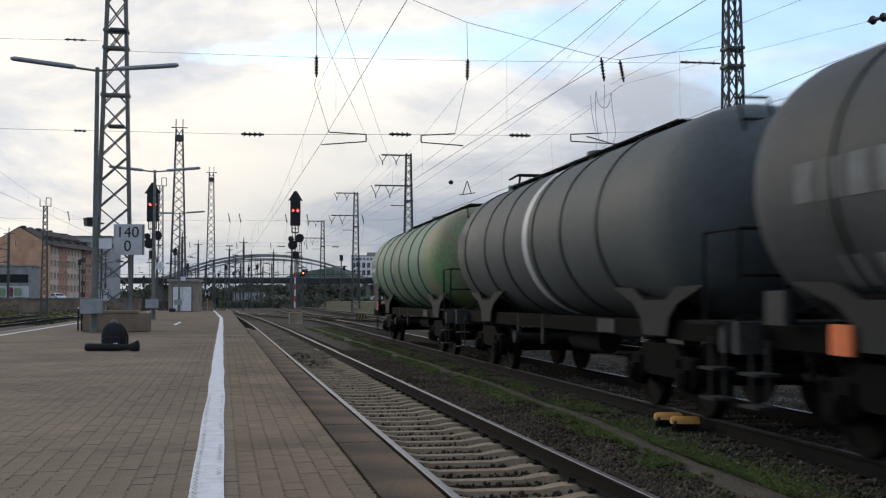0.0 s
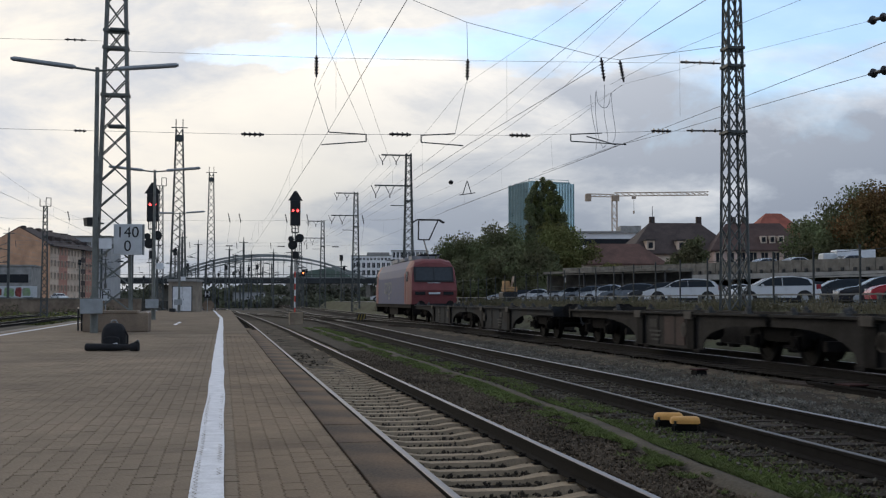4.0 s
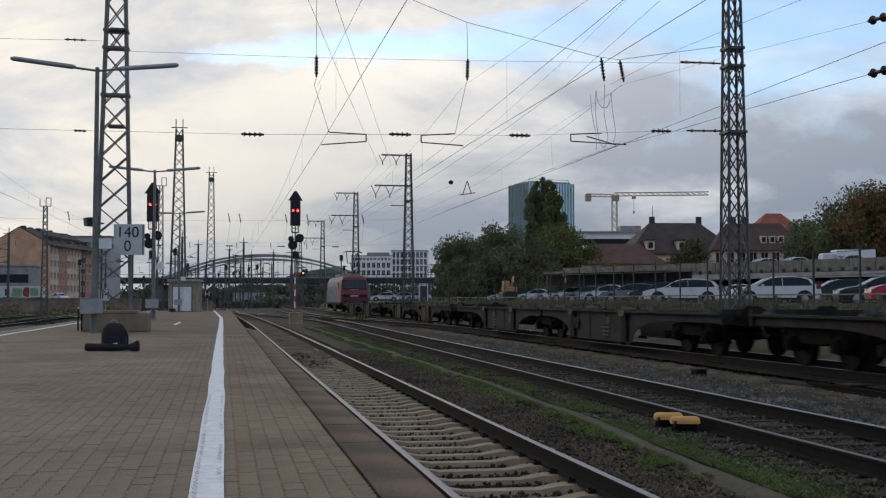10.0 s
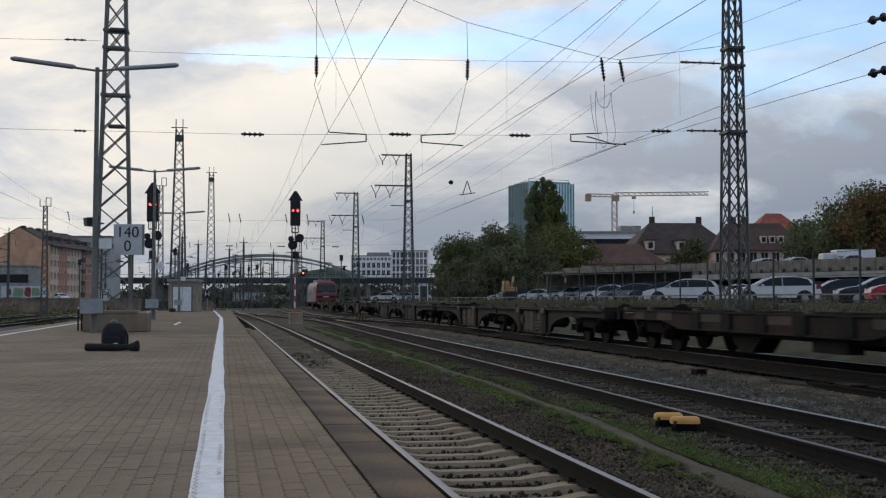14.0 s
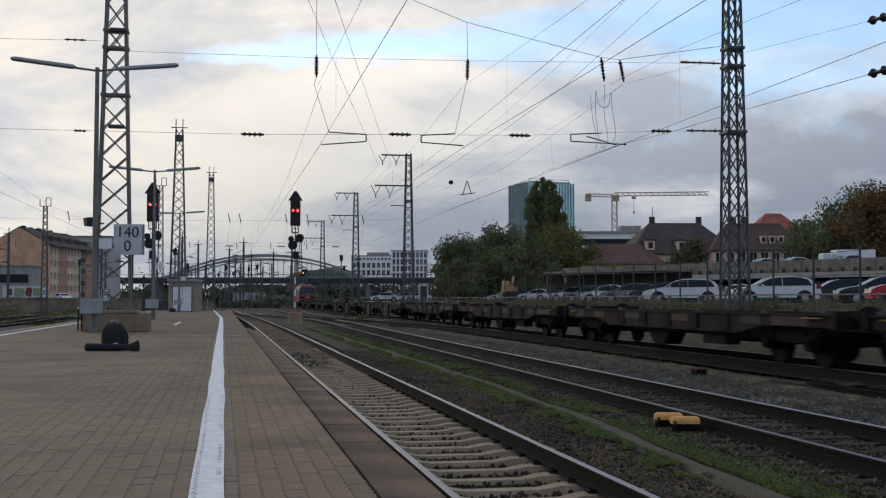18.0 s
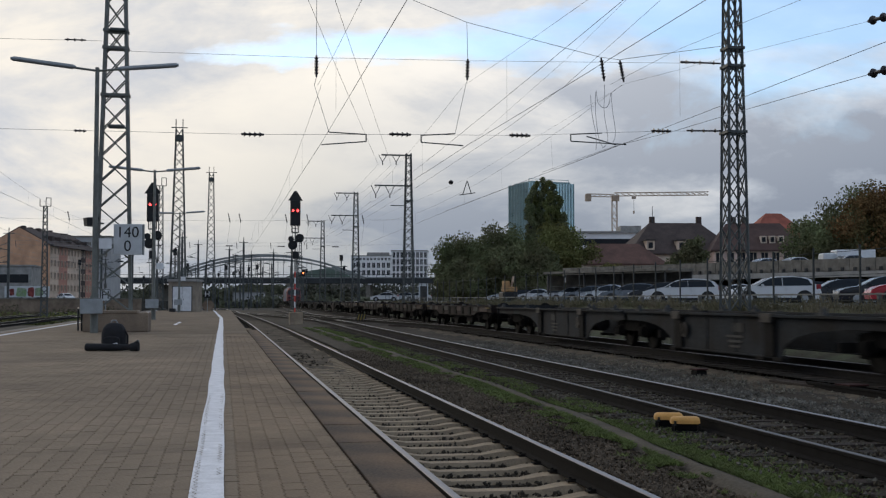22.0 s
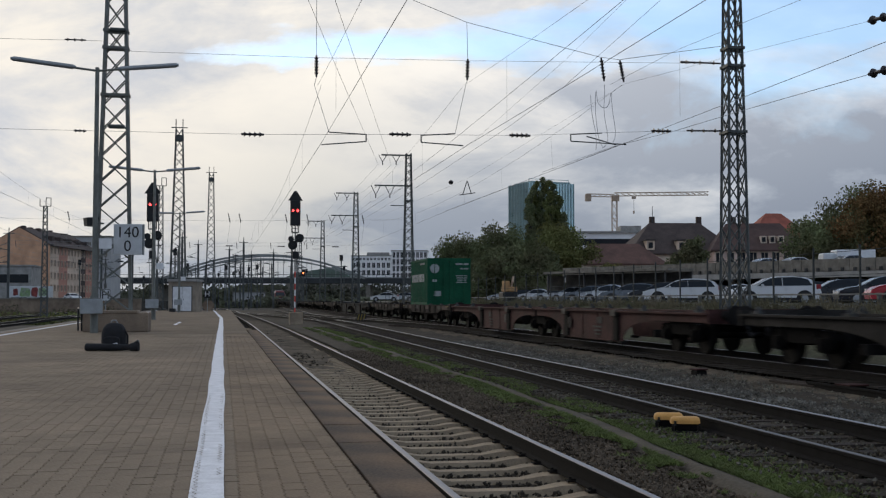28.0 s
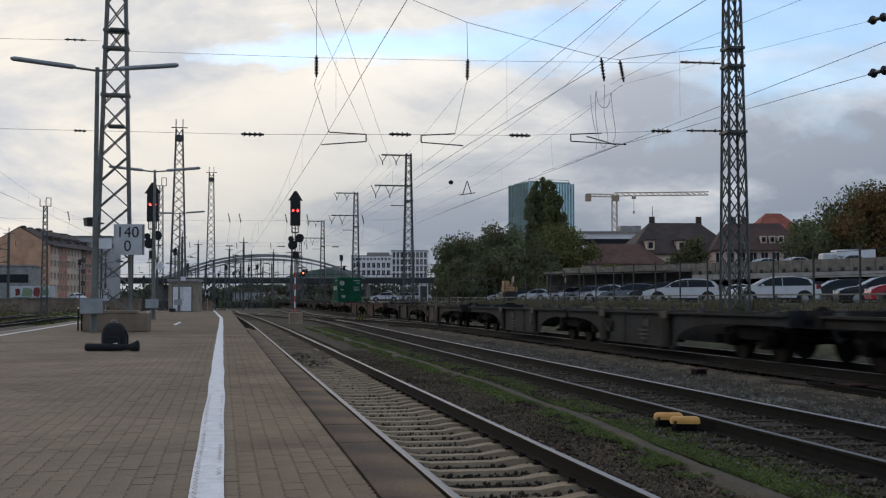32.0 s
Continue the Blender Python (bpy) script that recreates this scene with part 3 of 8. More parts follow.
def build_track(name, path, z, s0, s1, kind, head, label, sleeper_s1, pitch=0.6, clips=0.0, head_left=None):
    tr = thing(name, Matrix(), label, "railway track", kind="structure")
    for dx in (-0.7535, 0.7535):
        rail_mesh("rail", lambda s: path(s) + dx, z, s0, s1, 1.5, head_left if head_left and dx < 0 else head, tr)
    me, clip = sleeper_mesh(kind), clip_mesh()
    rng = random.Random(5)
    n = 0
    s = max(s0, 2.0)
    while s < sleeper_s1:
        ob = new("sleeper", me)
        ob.parent = tr
        ob.matrix_basis = spot(path(s) + rng.uniform(-0.02, 0.02), s, z - 0.172 + rng.uniform(-0.006, 0.004), -heading(path, s) + rng.uniform(-0.5, 0.5))
        if s < clips:
            for dx in (-0.7535, 0.7535):
                c = new("rail_clip", clip)
                c.parent = tr
                c.matrix_basis = spot(path(s) + dx, s, z - 0.170, -heading(path, s))
        s += pitch
        n += 1
    return tr


def build_tracks():
    build_track("track_near", track_1, RAIL_1, -10, 200, "concrete", M["rail_head"], "railway track with pale concrete sleepers beside the platform", 70, 0.6, 26)
    build_track("track_middle", track_2, RAIL_2, -330, 300, "wood", M["rail_head"], "railway track on dark wooden sleepers in old ballast", 70, 0.62, head_left=M["rail_worn"])
    build_track("track_far", track_3, RAIL_3, -380, 430, "wood", M["rail_head"], "railway track on dark sleepers beside the embankment", 60, 0.62)
    # crossovers and yard tracks beyond
    build_track("crossover_track", lambda s: track_3(78) - 0.00 - (78 - s) * 0.0 - 5.2 * (0.5 - 0.5 * math.cos(math.pi * min(1, max(0, (s - 48) / 62)))) if s > 48 else track_3(s), RAIL_3 - 0.004, 48, 150, "wood", M["rail_head"], "curved crossover track leading to the middle track", 70, 0.62)
    ease = lambda u: 0.5 - 0.5 * math.cos(math.pi * min(1, max(0, u)))
    for lab, a, b, s0, s1 in (("curved track linking the middle and the near track", track_2, track_1, 78, 150), ("curved track joining from the yard beyond the platform", lambda s: -9.4, track_1, 112, 215),
                              ("curved track linking two yard tracks", lambda s: -14.2, lambda s: -9.4, 90, 170), ("curved track running out towards the bridge", track_1, lambda s: -4.6, 110, 240)):
        build_track("crossover_track", lambda s: a(s) + (b(s) - a(s)) * ease((s - s0) / (s1 - s0)), RAIL_1 + 0.03, s0, s1 + 40, "wood", M["rail_head"], lab, 0)
    build_track("yard_track", lambda s: -9.4, RAIL_1 - 0.02, 20, 260, "wood", M["rail_dull"], "dull railway track on the platform's other side", 80, 0.65)
    build_track("yard_track_outer", lambda s: -14.2, RAIL_1 - 0.02, 25, 260, "wood", M["rail_dull"], "dull railway track further across the yard", 60, 0.65)
    build_track("yard_track_last", lambda s: -19.4, RAIL_1 - 0.02, 40, 260, "wood", M["rail_dull"], "dull railway track far across the yard", 60, 0.65)


EDGE_R, EDGE_L = 0.77, -6.75


def build_platform():
    bm = bmesh.new()
    # body with a recessed top bed under the pavers
    pts = [(EDGE_L + 0.02, -0.6), (EDGE_L + 0.02, PLAT - 0.0048), (EDGE_R - 0.02, PLAT - 0.0048), (EDGE_R - 0.02, -0.6)]
    a = [bm.verts.new(ground(l, -12, z)) for l, z in pts]
    b = [bm.verts.new(ground(l, 108, z)) for l, z in pts]
    bm.faces.new(a), bm.faces.new(list(reversed(b)))
    for i in range(4):
        j = (i + 1) % 4
        bm.faces.new((a[j], a[i], b[i], b[j]))
    plat = solid("platform", bm, M["paver_bed"], Matrix(), "long low station platform paved with brown-grey concrete blocks", "platform", kind="structure")
    # edge line along the right side, its far end swinging inwards
    bm = bmesh.new()
    rng = random.Random(3)
    rows = []
    s = -8.0
    while s < 108:
        bend = -0.016 * max(0.0, s - 62) ** 1.0 if s > 62 else 0.0
        w = 0.004 * math.sin(s * 1.7) + 0.006 * noise.noise(Vector((s * 0.4, 1, 2))) + 0.02 * noise.noise(Vector((s * 0.11, 5, 2)))
        zig = 0.0
        rows.append([bm.verts.new(ground(-0.155 + bend + w + zig + rng.uniform(-0.0012, 0.0012), s, PLAT + 0.005)), bm.verts.new(ground(0.018 + bend + w + zig + rng.uniform(-0.0012, 0.0012), s, PLAT + 0.005))])
        s += 0.056 if s < 16 else 0.2 if s < 30 else 0.6
    for p, q in zip(rows, rows[1:]):
        bm.faces.new((p[0], p[1], q[1], q[0]))
    solid("platform_line", bm, M["white_line"], Matrix(), "white painted safety line along the platform edge", "marking", kind="structure")
    # the blocks' zigzag joints show dark through the worn paint near both edges
    bm = bmesh.new()
    for off in (-0.128, -0.009):
        s, k = 4.5, 0
        while s < 12:
            if noise.noise(Vector((s * 2.3, off * 30, 1.0))) > -0.12:
                w = 0.02 * noise.noise(Vector((s * 0.11, 5, 2))) + 0.004 * math.sin(s * 1.7)
                a, b = (0.012, -0.012) if k % 2 else (-0.012, 0.012)
                v = [bm.verts.new(ground(off + w + d, t, PLAT + 0.0075)) for d, t in ((a - 0.0022, s), (a + 0.0022, s), (b + 0.0022, s + 0.056), (b - 0.0022, s + 0.056))]
                bm.faces.new(v)
            s, k = s + 0.056, k + 1
    solid("worn_joints", bm, M["paver_bed"], Matrix(), "dark zigzag joints worn through the white line", "marking", kind="structure")
    bm = bmesh.new()
    rows = []
    for i in range(120):
        s = -8 + i
        rows.append([bm.verts.new(ground(-6.05, s, PLAT + 0.005)), bm.verts.new(ground(-5.88, s, PLAT + 0.005))])
    for p, q in zip(rows, rows[1:]):
        bm.faces.new((p[0], p[1], q[1], q[0]))
    solid("platform_line_outer", bm, M["white_line"], Matrix(), "white painted line along the platform's other edge", "marking", kind="structure")
    bm = bmesh.new()
    for s in (47.0, 50.2):
        box(bm, (0, 0, 0), (0.12, 2.6, 0.004), spot(-1.82, s, PLAT + 0.005))
    solid("dash_marking", bm, M["white_line"], Matrix(), "short worn white dashes painted on the paving", "marking", kind="structure")
    return plat


def paver_mesh():
    """An interlocking block with zigzag long sides."""
    bm = bmesh.new()
    L, W, k = 0.2190, 0.1080, 0.016
    o = []
    for i in range(5):
        o.append((-L / 2 + L * i / 4, -W / 2 + (k if i % 2 else -k) / 2))
    for i in range(4, -1, -1):
        o.append((-L / 2 + L * i / 4, W / 2 + (k if i % 2 else -k) / 2))
    a = [bm.verts.new((x, y, -0.045)) for x, y in o]
    b = [bm.verts.new((x, y, -0.005)) for x, y in o]
    c = [bm.verts.new((x * 0.988, y * 0.978, 0.0)) for x, y in o]
    for p, q in ((a, b), (b, c)):
        for i in range(10):
            j = (i + 1) % 10
            bm.faces.new((p[i], p[j], q[j], q[i]))
    bm.faces.new(c)
    bm.normal_update()
    return mesh_of("paving_block", bm, M["paver"])


def build_pavers(plat):
    me = paver_mesh()
    rng = random.Random(11)
    co = np.empty(len(me.vertices) * 3, np.float32)
    me.vertices.foreach_get("co", co)
    co = co.reshape(-1, 3)
    polys = [tuple(p.vertices) for p in me.polygons]
    L, W = 0.2225, 0.1115
    verts, faces, verts_r, faces_r = [], [], [], []
    rust = me.copy()
    rust.materials[0] = M["paver_rust"]
    made = 0
    for k in range(int((EDGE_R - EDGE_L - 0.42) / W)):
        l = EDGE_R - 0.012 - W * (k + 0.5)
        s = 4.2 + (0.5 * L if k % 2 else 0.0)
        while s < 34:
            p = ground(l, s)
            # nothing is laid out of sight on the far side
            if p.x < -0.42 * p.y - 0.3 or p.y < 5.3:
                s += L
                continue
            dz = PLAT + 0.002 * noise.noise(Vector((l * 0.7, s * 0.7, 0))) + rng.uniform(-0.0018, 0.001)
            if made < 300 and s < 7.6 and -1.6 < l < 0.7:
                ob = new("paving_block", me if l < 0.05 else rust)
                ob.parent = plat
                ob.matrix_basis = pose(p.x, p.y, dz, rng.uniform(-0.5, 0.5), rng.uniform(-0.5, 0.5), 100.8 + rng.uniform(-0.5, 0.5))
                made += 1
            else:
                vs, fs = (verts, faces) if l < 0.05 else (verts_r, faces_r)
                base = len(vs)
                t = rng.uniform(-0.008, 0.008)
                for x, y, z in co:
                    xr, yr = -y - t * x, x - t * y
                    vs.append((p.x + CA * xr - SA * yr, p.y + SA * xr + CA * yr, dz + z))
                fs.extend(tuple(v + base for v in f) for f in polys)
            s += L
    # further off the blocks merge into larger rows
    s = 34.0
    while s < 108:
        step = 0.22 if s < 60 else 0.6
        l = EDGE_L + 0.2
        while l < EDGE_R - 0.03:
            w = min(1.0, EDGE_R - 0.01 - l)
            base = len(verts)
            z = PLAT + rng.uniform(-0.003, 0.001)
            for a, b in ((l + 0.01, s + 0.008), (l + w - 0.01, s + 0.008), (l + w - 0.01, s + step - 0.008), (l + 0.01, s + step - 0.008)):
                q = ground(a, b, z)
                verts.append((q.x, q.y, q.z))
            faces.append((base, base + 1, base + 2, base + 3))
            l += 1.0
        s += step
    for vs, fs, mm in ((verts, faces, M["paver"]), (verts_r, faces_r, M["paver_rust"])):
        big = bpy.data.meshes.new("paving_field")
        big.from_pydata(vs, [], fs)
        big.materials.append(mm)
        ob = new("paving_field", big)
        ob.parent = plat
        tagged(ob, kind="stuff")
    # kerb slabs along the edge
    bm = bmesh.new()
    box(bm, (0, 0, -0.06), (0.375, 0.985, 0.12))
    kerb = mesh_of("kerb_slab", bm, M["kerb"], bevel=0.012)
    for l in (EDGE_L + 0.19,):
        for i in range(24, 112):
            s = -4 + i
            ob = new("kerb_slab", kerb)
            ob.parent = plat
            ob.matrix_basis = spot(l + rng.uniform(-0.006, 0.006), s + 0.5, PLAT + rng.uniform(-0.004, 0.002), rng.uniform(-0.2, 0.2))
    # boarded cover strip beside the rail, below the edge
    bm = bmesh.new()
    box(bm, (0, 0, -0.03), (0.505, 1.765, 0.06))
    slab = mesh_of("cover_slab", bm, M["cover"], bevel=0.006)
    for i in range(34):
        ob = new("cover_slab", slab)
        ob.parent = plat
        ob.matrix_basis = spot(1.484 + rng.uniform(-0.004, 0.004), 1.0 + i * 1.78, -0.026 + rng.uniform(-0.006, 0.006), rng.uniform(-0.3, 0.3))


# ---- rolling stock ----
def wheelset_mesh():
    bm = bmesh.new()
    mx = pose(0, 0, 0, 0, 90, 0)
    for sx in (-1, 1):
        m = Matrix.Translation((sx * 0.7535, 0, 0)) @ pose(0, 0, 0, 0, 90 * sx, 0)
        lathe(bm, [(0.10, -0.07), (0.485, -0.07), (0.49, -0.04), (0.46, -0.035), (0.455, 0.06), (0.40, 0.06), (0.38, 0.03), (0.16, 0.02), (0.12, 0.08), (0.0001, 0.08)], 28, m)
    rod(bm, (-1.0, 0, 0), (1.0, 0, 0), 0.08, 10)
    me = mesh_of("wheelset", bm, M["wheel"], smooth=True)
    return me


def bogie_meshes():
    bm = bmesh.new()
    out = [(-1.25, 0.62), (-1.15, 0.72), (-0.75, 0.74), (-0.55, 0.88), (0.55, 0.88), (0.75, 0.74), (1.15, 0.72), (1.25, 0.62), (1.2, 0.40), (1.08, 0.30), (0.72, 0.30), (0.60, 0.52), (0.45, 0.46), (-0.45, 0.46), (-0.60, 0.52), (-0.72, 0.30), (-1.08, 0.30), (-1.2, 0.40)]
    for sx in (-1, 1):
        prism(bm, out, 0.11, pose(sx * 1.0, 0, 0, 0, 0, 90))
        for y in (-0.9, 0.9):
            box(bm, (sx * 1.06, y, 0.46), (0.16, 0.30, 0.26))
            rod(bm, (sx * 1.08, y, 0.46), (sx * 1.17, y, 0.46), 0.10, 10)
            for d in (-0.24, 0.24):
                rod(bm, (sx * 1.02, y + d, 0.40), (sx * 1.02, y + d, 0.70), 0.075, 8)
        for y in (-1.3, 1.3):
            box(bm, (sx * 0.72, y * 1.06, 0.44), (0.10, 0.08, 0.30))
    box(bm, (0, 0, 0.72), (2.0, 0.42, 0.24))
    for y in (-1.2, 1.2):
        box(bm, (0, y, 0.60), (2.0, 0.10, 0.12))
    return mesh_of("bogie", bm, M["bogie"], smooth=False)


PARTS = {}
WHEELS = []          # (wheelset, place in its bogie), turned in motions()


def bogie(parent, y, lift=0.0):
    if "bogie" not in PARTS:
        PARTS["bogie"], PARTS["wheelset"] = bogie_meshes(), wheelset_mesh()
    b = new("bogie", PARTS["bogie"])
    b.parent = parent
    b.matrix_basis = pose(0, y, lift)
    for d in (-0.9, 0.9):
        w = new("wheelset", PARTS["wheelset"])
        w.parent = b
        w.matrix_basis = pose(0, d, 0.46)
    return b


def buffers(parent, y, way, z=1.05):
    """Two buffers and the screw coupling at a headstock; way is +1 or -1 along y."""
    for sx in (-0.875, 0.875):
        bm = bmesh.new()
        m = Matrix.Translation((sx, y, z)) @ pose(0, 0, 0, -90 * way, 0, 0)
        lathe(bm, [(0.14, -0.02), (0.14, 0.02), (0.11, 0.03), (0.10, 0.34), (0.075, 0.34), (0.075, 0.52), (0.225, 0.54), (0.235, 0.565), (0.21, 0.59), (0.0001, 0.60)], 18, m)
        part("buffer", bm, M["frame_dark"], parent, smooth=True)
    bm = bmesh.new()
    rod(bm, (0, y, z - 0.02), (0, y + way * 0.34, z - 0.04), 0.035, 8)
    rod(bm, (0, y + way * 0.30, z - 0.02), (0, y + way * 0.40, z - 0.34), 0.03, 8)
    box(bm, (0, y + way * 0.38, z - 0.38), (0.10, 0.06, 0.16))
    part("coupling", bm, M["frame_dark"], parent)
    for sx in (-0.35, 0.42):
        bm = bmesh.new()
        pts = [Vector((sx, y, z - 0.18)), Vector((sx, y + way * 0.12, z - 0.32)), Vector((sx + 0.03, y + way * 0.22, z - 0.5)), Vector((sx + 0.04, y + way * 0.34, z - 0.42))]
        for p, q in zip(pts, pts[1:]):
            rod(bm, p, q, 0.025, 6)
        part("brake_hose", bm, M["black"], parent)


def tank_wagon(kind):
    """Bogie tank wagon about its middle; its tail is at +y."""
    paint = {"green": M["tank_green"], "grey": M["tank_grey"], "dark": M["tank_dark"]}[kind]
    label = {"green": "pale green bogie tank wagon with dark hoops and spill stains", "grey": "grey bogie tank wagon with dark hoops and one white band",
             "dark": "dark grey bogie tank wagon with white lettering blocks"}[kind]
    w = thing("tank_wagon", Matrix(), label, "tank wagon", group="tank wagons of the goods train")
    R, zc, h = 1.40, 2.54, 7.55
    tail = 8.30 if kind == "green" else h
    bm = bmesh.new()
    # deep dished leading end, flatter tail end
    prof = [(0.0001, -7.0)]
    for i in range(1, 11):
        a = math.pi / 2 * i / 10
        prof.append((R * math.sin(a) ** 0.85, -7.0 + 1.4 * (1 - math.cos(a))))
    prof += [(R, v) for v in np.linspace(-5.3, tail - 0.9, 9)]
    for i in range(7, 0, -1):
        a = math.pi / 2 * i / 7
        prof.append((R * math.sin(a) ** 0.75, tail - 0.72 * (1 - math.cos(a))))
    prof.append((0.0001, tail))
    lathe(bm, prof, 56, Matrix.Translation((0, 0, zc)) @ pose(0, 0, 0, -90, 0, 0))
    tank = part("tank", bm, paint, w, smooth=True)
    # hoops
    ys = {"green": (-3.76, -1.88, 0.12, 2.05, 4.03, 5.86), "grey": (-3.5, -1.63, 0.15, 2.28, 4.0, 6.04), "dark": (-4.5, -2.5, -0.5, 1.5, 3.5, 5.5)}[kind]
    for y in ys:
        bm = bmesh.new()
        m = Matrix.Translation((0, y, zc)) @ pose(0, 0, 0, -90, 0, 0)
        rings = []
        for r, z in ((R - 0.02, -0.06), (R + 0.022, -0.06), (R + 0.022, 0.06), (R - 0.02, 0.06)):
            rings.append([bm.verts.new(m @ Vector((r * math.cos(2 * math.pi * i / 56), r * math.sin(2 * math.pi * i / 56), z))) for i in range(56)])
        for a, b in zip(rings, rings[1:]):
            for i in range(56):
                j = (i + 1) % 56
                bm.faces.new((a[i], a[j], b[j], b[i]))
        part("hoop", bm, M["band"], tank, smooth=True)
    # bands and plates
    def belt(y, wd, material, a0, a1, name="painted_band", label="", rr=0.006):
        bm = bmesh.new()
        n = 26
        top = []
        for i in range(n + 1):
            a = radians(a0 + (a1 - a0) * i / n)
            top.append([bm.verts.new((-(R + rr) * math.cos(a), y + d, zc + (R + rr) * math.sin(a))) for d in (-wd / 2, wd / 2)])
        for p, q in zip(top, top[1:]):
            bm.faces.new((p[0], p[1], q[1], q[0]))
        part(name, bm, material, tank, label, smooth=True)
    if kind == "grey":
        belt(0.62, 0.34, M["sign_white"], -75, 90, label="white band down the tank")
        for i in range(5):
            belt(6.95 - i * 0.16, 0.10, M["faded_letter"], 8, 17, "lettering_bar", "faded pale lettering")
    if kind == "green":
        belt(1.58, 0.26, M["tank_stain"], -58, 80, "stain", "beige spill stain")
        belt(1.58, 0.42, M["plate_blue"], -23, -10, "data_plate", "blue data panel", 0.012)
        belt(6.84, 1.22, M["faded_letter"], -6, 5, "data_plate", "pale grey data panel")
        for k in range(4):
            belt(6.42 + 0.28 * k, 0.20, M["sign_white"], -3.0, 2.0, "lettering_bar", "white lettering block", 0.011)
        belt(6.84, 1.26, M["band"], 5.6, 6.4, "panel_edge")
        bm = bmesh.new()
        lathe(bm, [(r + 0.008, z - 0.008) for r, z in prof[:11]] + [(R + 0.008, -5.3), (R + 0.008, -4.7)], 56, Matrix.Translation((0, 0, zc)) @ pose(0, 0, 0, -90, 0, 0))
        part("end_cap", bm, M["tank_olive"], tank, "olive stained end cap", smooth=True)
    if kind == "dark":
        for i in range(5):
            belt(5.95 - i * 0.46, 0.34, M["faded_letter"], -9, 6, "lettering_bar", "white lettering block")
        for y in (4.9, 5.5):
            belt(y, 0.34, M["faded_letter"], -44, -30, "hazard_diamond", "pale hazard label")
    # catwalk and domes along the top
    bm = bmesh.new()
    walk_y = -0.6 if kind == "green" else 1.2
    for x in (-0.2, 0, 0.2):
        box(bm, (x, walk_y, zc + R + 0.075), (0.17, 10.2, 0.03))
    for y in np.linspace(walk_y - 4.8, walk_y + 4.8, 9):
        box(bm, (0, y, zc + R + 0.02), (0.62, 0.05, 0.10))
    part("catwalk", bm, M["frame_dark"], w)
    bm = bmesh.new()
    lathe(bm, [(0.34, 0), (0.34, 0.22), (0.38, 0.22), (0.38, 0.28), (0.0001, 0.31)], 20, pose(0.1, 0.4, zc + R - 0.12))
    part("filling_dome", bm, paint, w, smooth=True)
    # ladder at the leading end
    lad = []
    for x in (-0.5, -0.1):
        lad.append(((x, -h - 0.18, 1.15), (x, -6.35, zc + R - 0.05)))
    for i in range(10):
        z = 1.3 + i * 0.29
        y = -h - 0.18 + (h + 0.18 - 6.35) * (z - 1.15) / (zc + R - 1.2)
        lad.append(((-0.5, y, z), (-0.1, y, z)))
    rods("ladder", lad, 0.018, M["frame_dark"], w, seg=6)
    # end platform rail
    pr = []
    for x in (-1.25, -0.4, 0.4, 1.25):
        pr.append(((x, -h - 0.45, 1.2), (x, -h - 0.45, 2.2)))
    pr.append(((-1.25, -h - 0.45, 2.2), (1.25, -h - 0.45, 2.2)))
    pr.append(((-1.25, -h - 0.45, 1.7), (1.25, -h - 0.45, 1.7)))
    pr += [((-1.25, -h - 0.45, 2.2), (-1.25, -h + 0.5, 2.2)), ((-1.25, -h + 0.5, 2.2), (-1.25, -h + 0.5, 1.2))]
    for k, pair in enumerate(pr):
        rods("railing_post" if k < 4 else "railing_bar", [pair], 0.02, M["frame_dark"], w, seg=6)
    # frame, its sills coloured black for the shade under the tank
    for sx in (-1, 1):
        bar("side_sill", (sx * 0.95, 0, 1.06), (0.16, 15.3, 0.24), M["shade_black"], w)
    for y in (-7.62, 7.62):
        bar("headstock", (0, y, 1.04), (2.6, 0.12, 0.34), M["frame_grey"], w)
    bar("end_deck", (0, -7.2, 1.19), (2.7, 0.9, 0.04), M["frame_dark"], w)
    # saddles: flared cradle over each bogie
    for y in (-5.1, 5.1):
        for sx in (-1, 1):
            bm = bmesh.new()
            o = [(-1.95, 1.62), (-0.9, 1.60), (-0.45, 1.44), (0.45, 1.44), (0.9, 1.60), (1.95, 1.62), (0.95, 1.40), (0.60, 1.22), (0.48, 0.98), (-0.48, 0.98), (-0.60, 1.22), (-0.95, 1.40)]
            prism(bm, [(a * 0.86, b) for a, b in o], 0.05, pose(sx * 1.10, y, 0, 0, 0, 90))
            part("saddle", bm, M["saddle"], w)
            bar("saddle_web", (sx * 0.9, y, 1.32), (0.40, 1.0, 0.34), M["shade_black"], w)
        bogie(w, y)
    # brake gear and discharge pipe
    bm = bmesh.new()
    rod(bm, (-0.55, -1.6, 0.78), (-0.55, 0.1, 0.78), 0.2, 14)
    part("air_reservoir", bm, M["frame_dark"], w, smooth=True)
    bm = bmesh.new()
    rod(bm, (-1.2, 1.9, 0.75), (1.2, 1.9, 0.75), 0.07, 10)
    rod(bm, (0, 1.9, 0.75), (0, 1.9, 1.5), 0.11, 12)
    rod(bm, (-1.2, 1.9, 0.75), (-1.28, 1.9, 0.75), 0.12, 12)
    part("discharge_pipe", bm, M["saddle"], w, smooth=True)
    for y in (0.8, 2.6):
        bar("hanger", (-1.0, y, 0.92), (0.06, 0.12, 0.55), M["saddle"], w)
    bar("data_plate", (-1.045, -2.9, 1.06), (0.02, 0.8, 0.20), M["frame_grey"], w)
